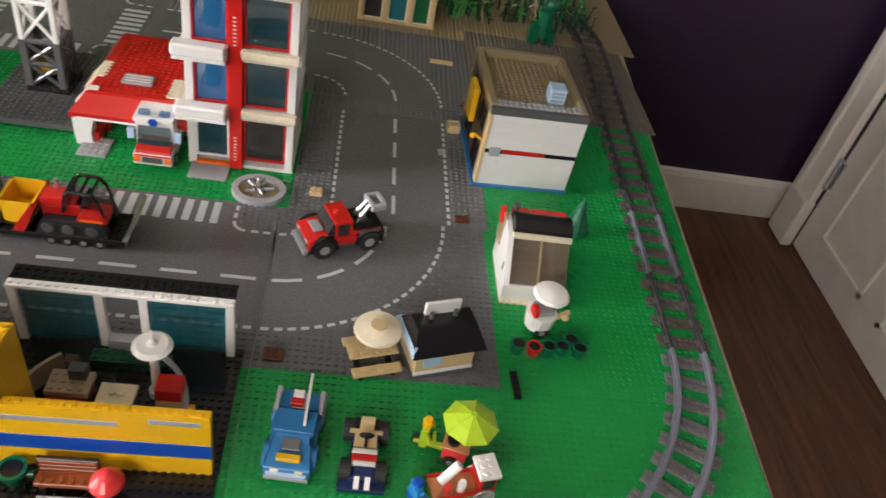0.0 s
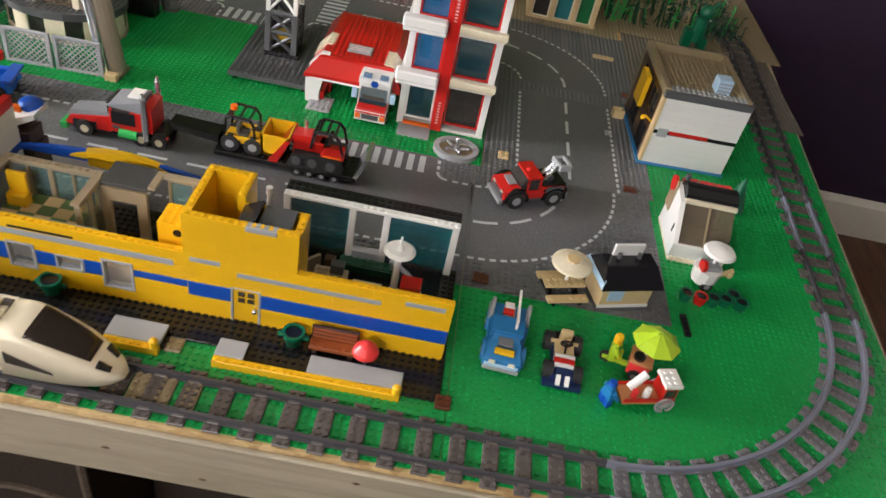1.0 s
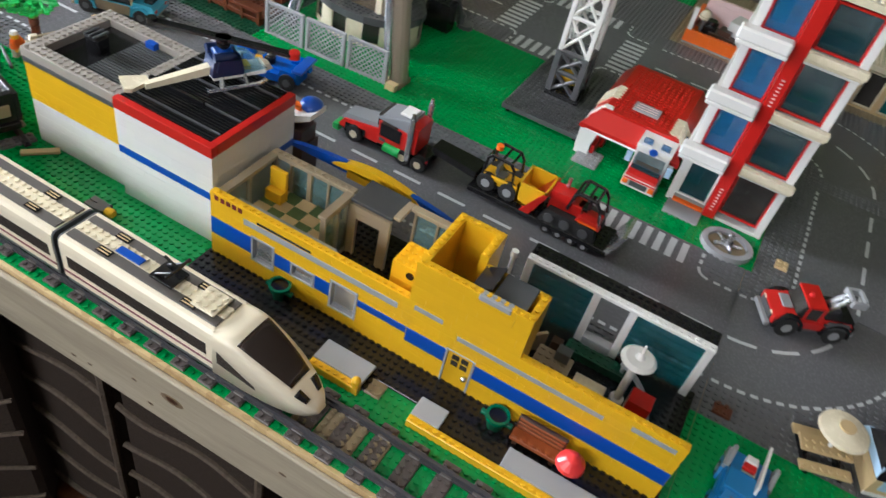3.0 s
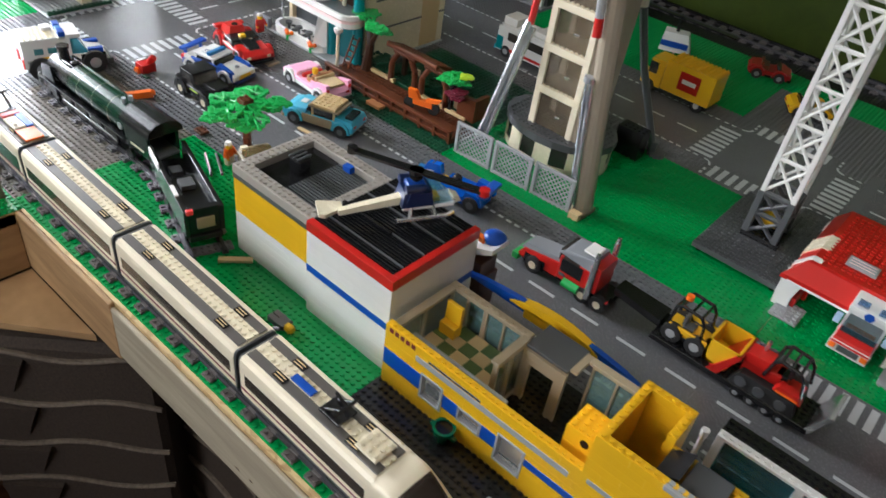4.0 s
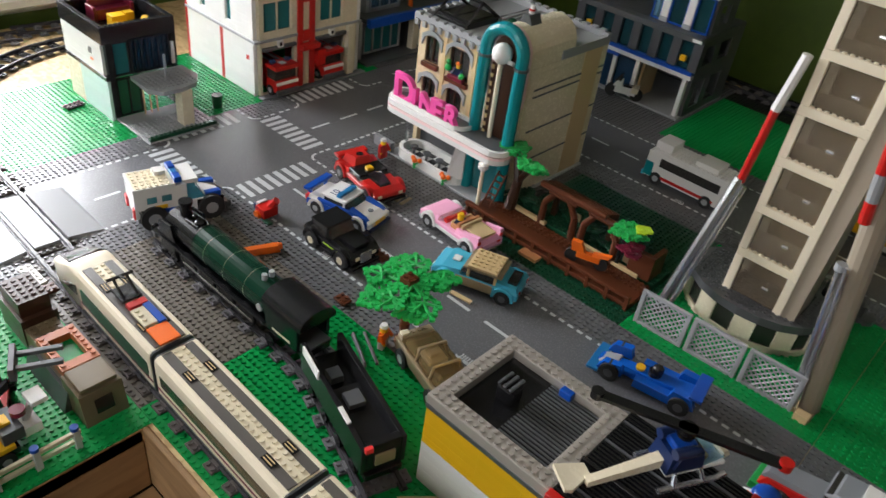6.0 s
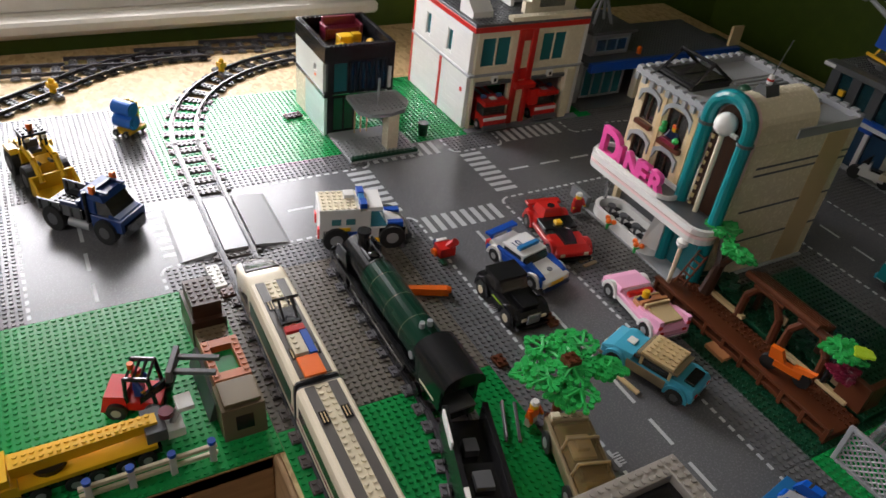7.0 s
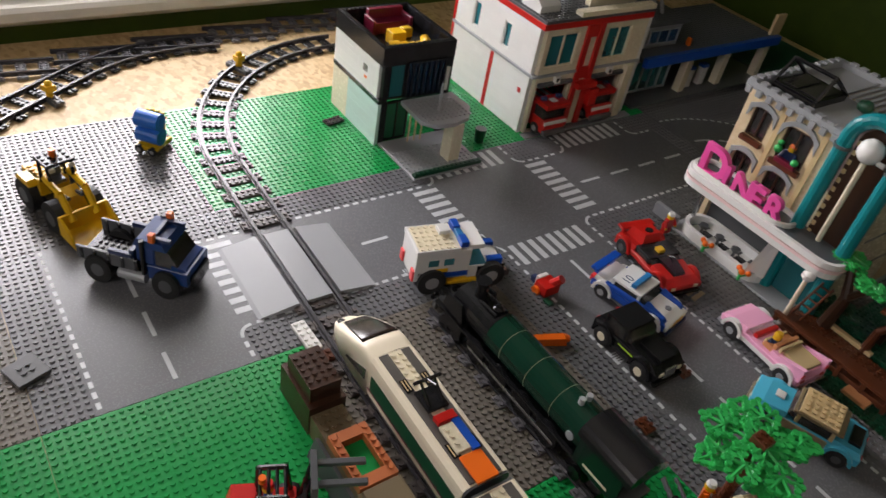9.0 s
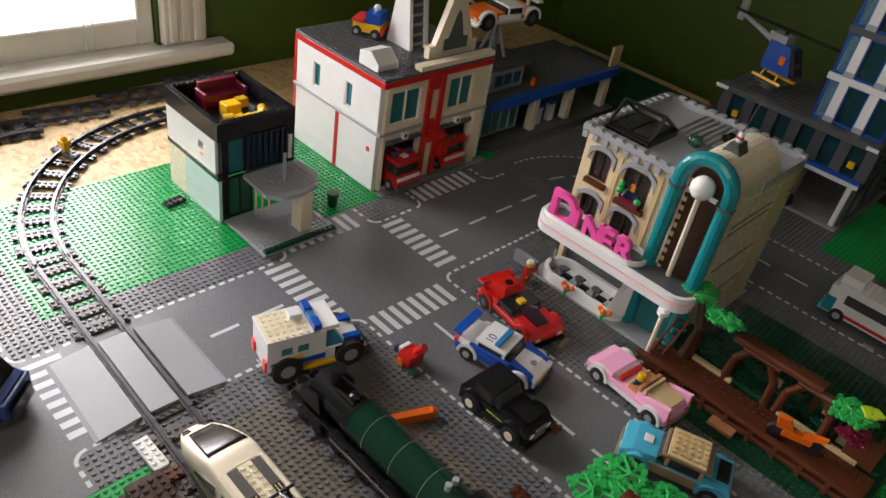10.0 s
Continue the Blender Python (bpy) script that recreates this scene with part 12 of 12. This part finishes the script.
    part("legs", Shape().box(-2.6, -0.8, 0, -2.0, 1, 0.8).box(2.0, -0.8, 0, 2.6, 1, 0.8), P("dkbrown"), b)
    u = thing("red_parasol", "round glossy red toy parasol beside the bench", "parasol", -43.2, -18.4, 0.4)
    part("dome", Shape().cyl(0, 0, 2.2, 1.7, 0.5, n=18, r2=1.6).cyl(0, 0, 2.7, 1.6, 0.8, n=18, r2=0.8).cyl(0, 0, 3.5, 0.8, 0.3, n=18, r2=0.2), P("coral"), u)
    part("pole", Shape().cyl(0, 0, 0, 0.3, 2.3), P("dkgrey"), u)
    for x, y in ((-52.6, -17.4), (-83.8, -16.6)):
        g = thing("green_planter", "dark green toy barrel planter with side handles", "planter", x, y, 0.4, 0, "planters in front of the station")
        part("tub", Shape().cyl(0, 0, 0, 0.9, 2.0, n=14, r2=1.3), P("dkgreen") if x > -60 else plastic("plastic_dkgreen_b", (0.0, 0.11, 0.05), 0.25), g)
        s = Shape()
        sweep(s, [(1.3 * math.cos(2 * math.pi * q / 14), 1.3 * math.sin(2 * math.pi * q / 14)) for q in range(15)], [(0.2, 1.8), (0.2, 2.3), (-0.15, 2.3), (-0.15, 1.8)])
        part("rim", s, plastic("plastic_dkgreen_b", (0.0, 0.11, 0.05), 0.25), g)
        part("inside", Shape().cyl(0, 0, 2.0, 1.1, 0.03, n=14), P("black"), g)
        part("handle", Shape().box(-2.0, -0.3, 1.2, -1.0, 0.3, 1.7).box(1.0, -0.3, 1.2, 2.0, 0.3, 1.7), plastic("plastic_dkgreen_b", (0.0, 0.11, 0.05), 0.25), g)
    bn = thing("litter_bin", "dark green toy litter bin beside the club house", "litter bin", -226.8, 22.8)
    part("tub", Shape().cyl(0, 0, 0, 0.9, 2.6, n=14, r2=1.1), P("dkgreen"), bn)
    part("lid", Shape().cyl(0, 0, 2.6, 1.15, 0.4, n=14), P("dkgreen"), bn)
    figure("worker_figure", "yellow-topped toy worker figure by the railway", -113.6, -18.6, 0.0, 0, "dkgrey", True, legs="dkgrey", hat="yellow")
    figure("street_figure", "red toy figure beside the red sports car", -189.0, 37.0, 0.5, 0, "red", hat="white")
    figure("window_figure", "dark red toy figure at the upper diner window", -179.0, 45.6, 18.6, -90, "dkblue", hat="orange")
    for x, y in ((-182.2, 39.4), (-174.2, 39.4)):
        p = thing("flower_pot", "orange toy flowers with green stems", "flowers", x, y, 0.5, 0, "flowers along the pavement")
        part("stem", Shape().cyl(0, 0, 0, 0.3, 1.2).rod((0, 0, 0.6), (0.9, 0.3, 1.6), 0.15).rod((0, 0, 0.6), (-0.8, 0.4, 1.5), 0.15), P("leaf"), p)
        part("blossom", Shape().ball(0, 0, 1.7, 0.55).ball(1.0, 0.4, 1.9, 0.5).ball(-0.9, 0.5, 1.8, 0.5), P("orange"), p)
    h = thing("hand_cart", "yellow toy trolley holding two blue drums on the grey plate", "toy cart", -244.6, -35.0, 0.2, -15)
    part("base", Shape().box(-1.6, -2.2, 0.7, 1.8, 2.4, 1.3), P("yellow"), h)
    part("back_plate", Shape().box(-1.4, 1.0, 1.3, 1.4, 1.5, 6.0).studs(-1, 0.8, 1, 1.8, 6.0), P("yellow"), h, "yellow upright back plate")
    for z in (2.7, 5.3):
        part("drum", Shape().cyl(-1.9, -0.6, z, 1.35, 3.8, axis="x", n=18).cyl(-2.0, -0.6, z, 0.8, 4.0, axis="x", n=14), plastic("drum_blue", (0.02, 0.16, 0.62), 0.3), h, "bright blue drum")
    part("handle", Shape().rod((0, 1.3, 4.6), (0.6, 3.0, 4.0), 0.2), P("yellow"), h)
    wheels(h, (-1.1, 1.1), 2.4, 0.7, 0.5)
    h.matrix_world = at(-244.6, -35.0, 0.2, 42) @ Matrix.Scale(1.1, 4)
    for x, y, a in ((-265.8, -46.8, 20), (-268.1, -10.2, 20)):
        s = thing("switch_stand", "yellow toy points lever on a black base", "points lever", x, y, 0.0, a, "points levers by the tracks")
        part("base", Shape().box(-3, -1, 0, 3, 1, 0.8).studs(-3, -1, 3, 1, 0.8), P("dkgrey"), s)
        part("lever", Shape().cyl(0, 0, 0.8, 0.7, 1.2).box(-0.9, -0.9, 2.0, 0.9, 0.9, 3.2).ball(0, 0, 3.4, 0.7), P("yellow"), s)
    # vehicles and parts on the fire station roof
    r = car("orange_race_car", "orange and white toy race car on a roof stand", -237.5, 75.5, -98, 18, 8.0, "orange", "white", "white", (-4, 1.0), 1.6, 2.4, 1.9, "dkgrey", z=25.6, arches="white")
    part("stand", Shape().rod((0, 0, 0.8), (-2.5, -1.8, -7.7), 0.4).rod((0, 0, 0.8), (-2.5, 1.8, -7.7), 0.4).rod((0, 0, 0.8), (2.5, -1.8, -7.7), 0.4).rod((0, 0, 0.8), (2.5, 1.8, -7.7), 0.4), P("grey"), r, "grey wire stand")
    part("rear_wing", Shape().box(-9.4, -3.8, 5.0, -7.6, 3.8, 5.5).box(-8.8, -0.4, 2.6, -8.2, 0.4, 5.0), P("white"), r)
    for y in (-4.2, 3.9):
        part("side_panel", Shape().box(-3, y, 1.8, 3.4, y + 0.3, 3.2), P("white"), r)
    v = thing("roof_loader", "yellow, blue and red toy vehicle on the station roof", "toy vehicle", -245.6, 45, 24.4, 30)
    part("body", Shape().box(-3, -2.4, 0.9, 3, 2.4, 2.8), P("yellow"), v)
    part("cab", Shape().box(-0.4, -2.2, 2.8, 2.8, 2.2, 5.0), P("blue"), v)
    part("panel", Shape().box(-3.2, -2.6, 2.8, -0.6, 2.6, 3.4).box(3.0, -2.6, 1.0, 3.6, 2.6, 2.0), P("coral"), v)
    part("lamp", Shape().ball(1.2, 0, 5.6, 0.8), P("white"), v)
    wheels(v, (-2, 2), 2.9, 1.0, 0.8)
    w = thing("orange_workshop", "orange walled toy workshop with white posts and dark machines", "toy building", -61.5, 102)
    part("base", Shape().box(0, 0, 0, 13, 15, 0.5).studs(0, 0, 13, 15, 0.5), P("grey"), w)
    part("front_wall", Shape().courses(0, 0, 13, 1, 0.5, 3.2, 5).studs(0, 0, 13, 1, 3.2), P("orange"), w, "low orange front wall")
    part("side_wall", Shape().courses(0, 1, 1, 15, 0.5, 4.4, 6), P("orange"), w)
    tagged(part("back_wall", Shape().courses(1, 14, 13, 15, 0.5, 6.8, 7), P("palepink"), w), kind="stuff")
    part("machine", Shape().box(3, 3, 0.5, 6, 7, 4.2).cyl(4.5, 5, 4.2, 1.2, 1.0), P("black"), w)
    part("machine", Shape().box(8, 4, 0.5, 11.6, 9, 3.6).cyl(8.2, 3.8, 2.0, 1.4, -0.5, axis="y"), P("dkgrey"), w)
    for x in (0.1, 11.9):
        part("post", Shape().box(x, 0.1, 3.2, x + 1, 1, 8.4), P("white"), w)
    # plants at the north-east corner
    g = thing("green_dragon", "green brick-built toy creature standing by the bushes", "toy figure", 20, 106.4)
    part("body", Shape().cyl(0, 0, 2, 2.2, 6, n=12, r2=1.6).ball(0.4, -0.4, 9.6, 1.9).box(-3.4, -1.6, 0, -1.2, 1.2, 4.6).box(1.0, -1.6, 0, 2.8, 1.2, 3.2).rod((0, 0.6, 8), (3.2, 2.0, 11.5), 0.7), plastic("plastic_midgreen", (0.004, 0.15, 0.05), 0.14), g)
    bush = thing("reed_bushes", "tangle of dark olive toy reeds and bushes", "plants", 10, 118, 0, 0, "", "stuff")
    rng = random.Random(12)
    for key, n in (("dkgreen", 130), ("dktan", 70), ("leaf", 40)):
        s = Shape()
        for k in range(n):
            x, y = rng.uniform(-26, 24), rng.uniform(-6, 16)
            hgt = rng.uniform(3, 9)
            q = (x + rng.uniform(-1.4, 1.4), y + rng.uniform(-1.4, 1.4), hgt)
            s.rod((x, y, 0), q, 0.28, 5, 0.12)
            for j in range(3):
                u = rng.uniform(0.35, 1.0)
                p = (x + (q[0] - x) * u, y + (q[1] - y) * u, hgt * u)
                s.rod(p, (p[0] + rng.uniform(-1.6, 1.6), p[1] + rng.uniform(-1.6, 1.6), p[2] + rng.uniform(-0.2, 1.0)), 0.3, 5, 0.1)
        tagged(part("reeds", s, P(key), bush), kind="stuff")
    c = thing("tan_crate", "small tan toy crate beside the shop front", "crate", -3.6, 61.0, 0, 6)
    part("box", Shape().box(-1.2, -1, 0, 1.2, 1, 0.3).box(-1.2, -1, 0.3, 1.2, -0.7, 1.8).box(-1.2, 0.7, 0.3, 1.2, 1, 1.8).box(-1.2, -0.7, 0.3, -0.9, 0.7, 1.8).box(0.9, -0.7, 0.3, 1.2, 0.7, 1.8), P("tan"), c)
    bg = thing("dark_wall", "low black brick wall along the back of the layout", "toy wall", -196, 149.0)
    part("courses", Shape().courses(0, 0, 190, 1, 0, 1.2, 3).studs(0, 0, 190, 1, 1.2), P("black"), bg)


small_things()
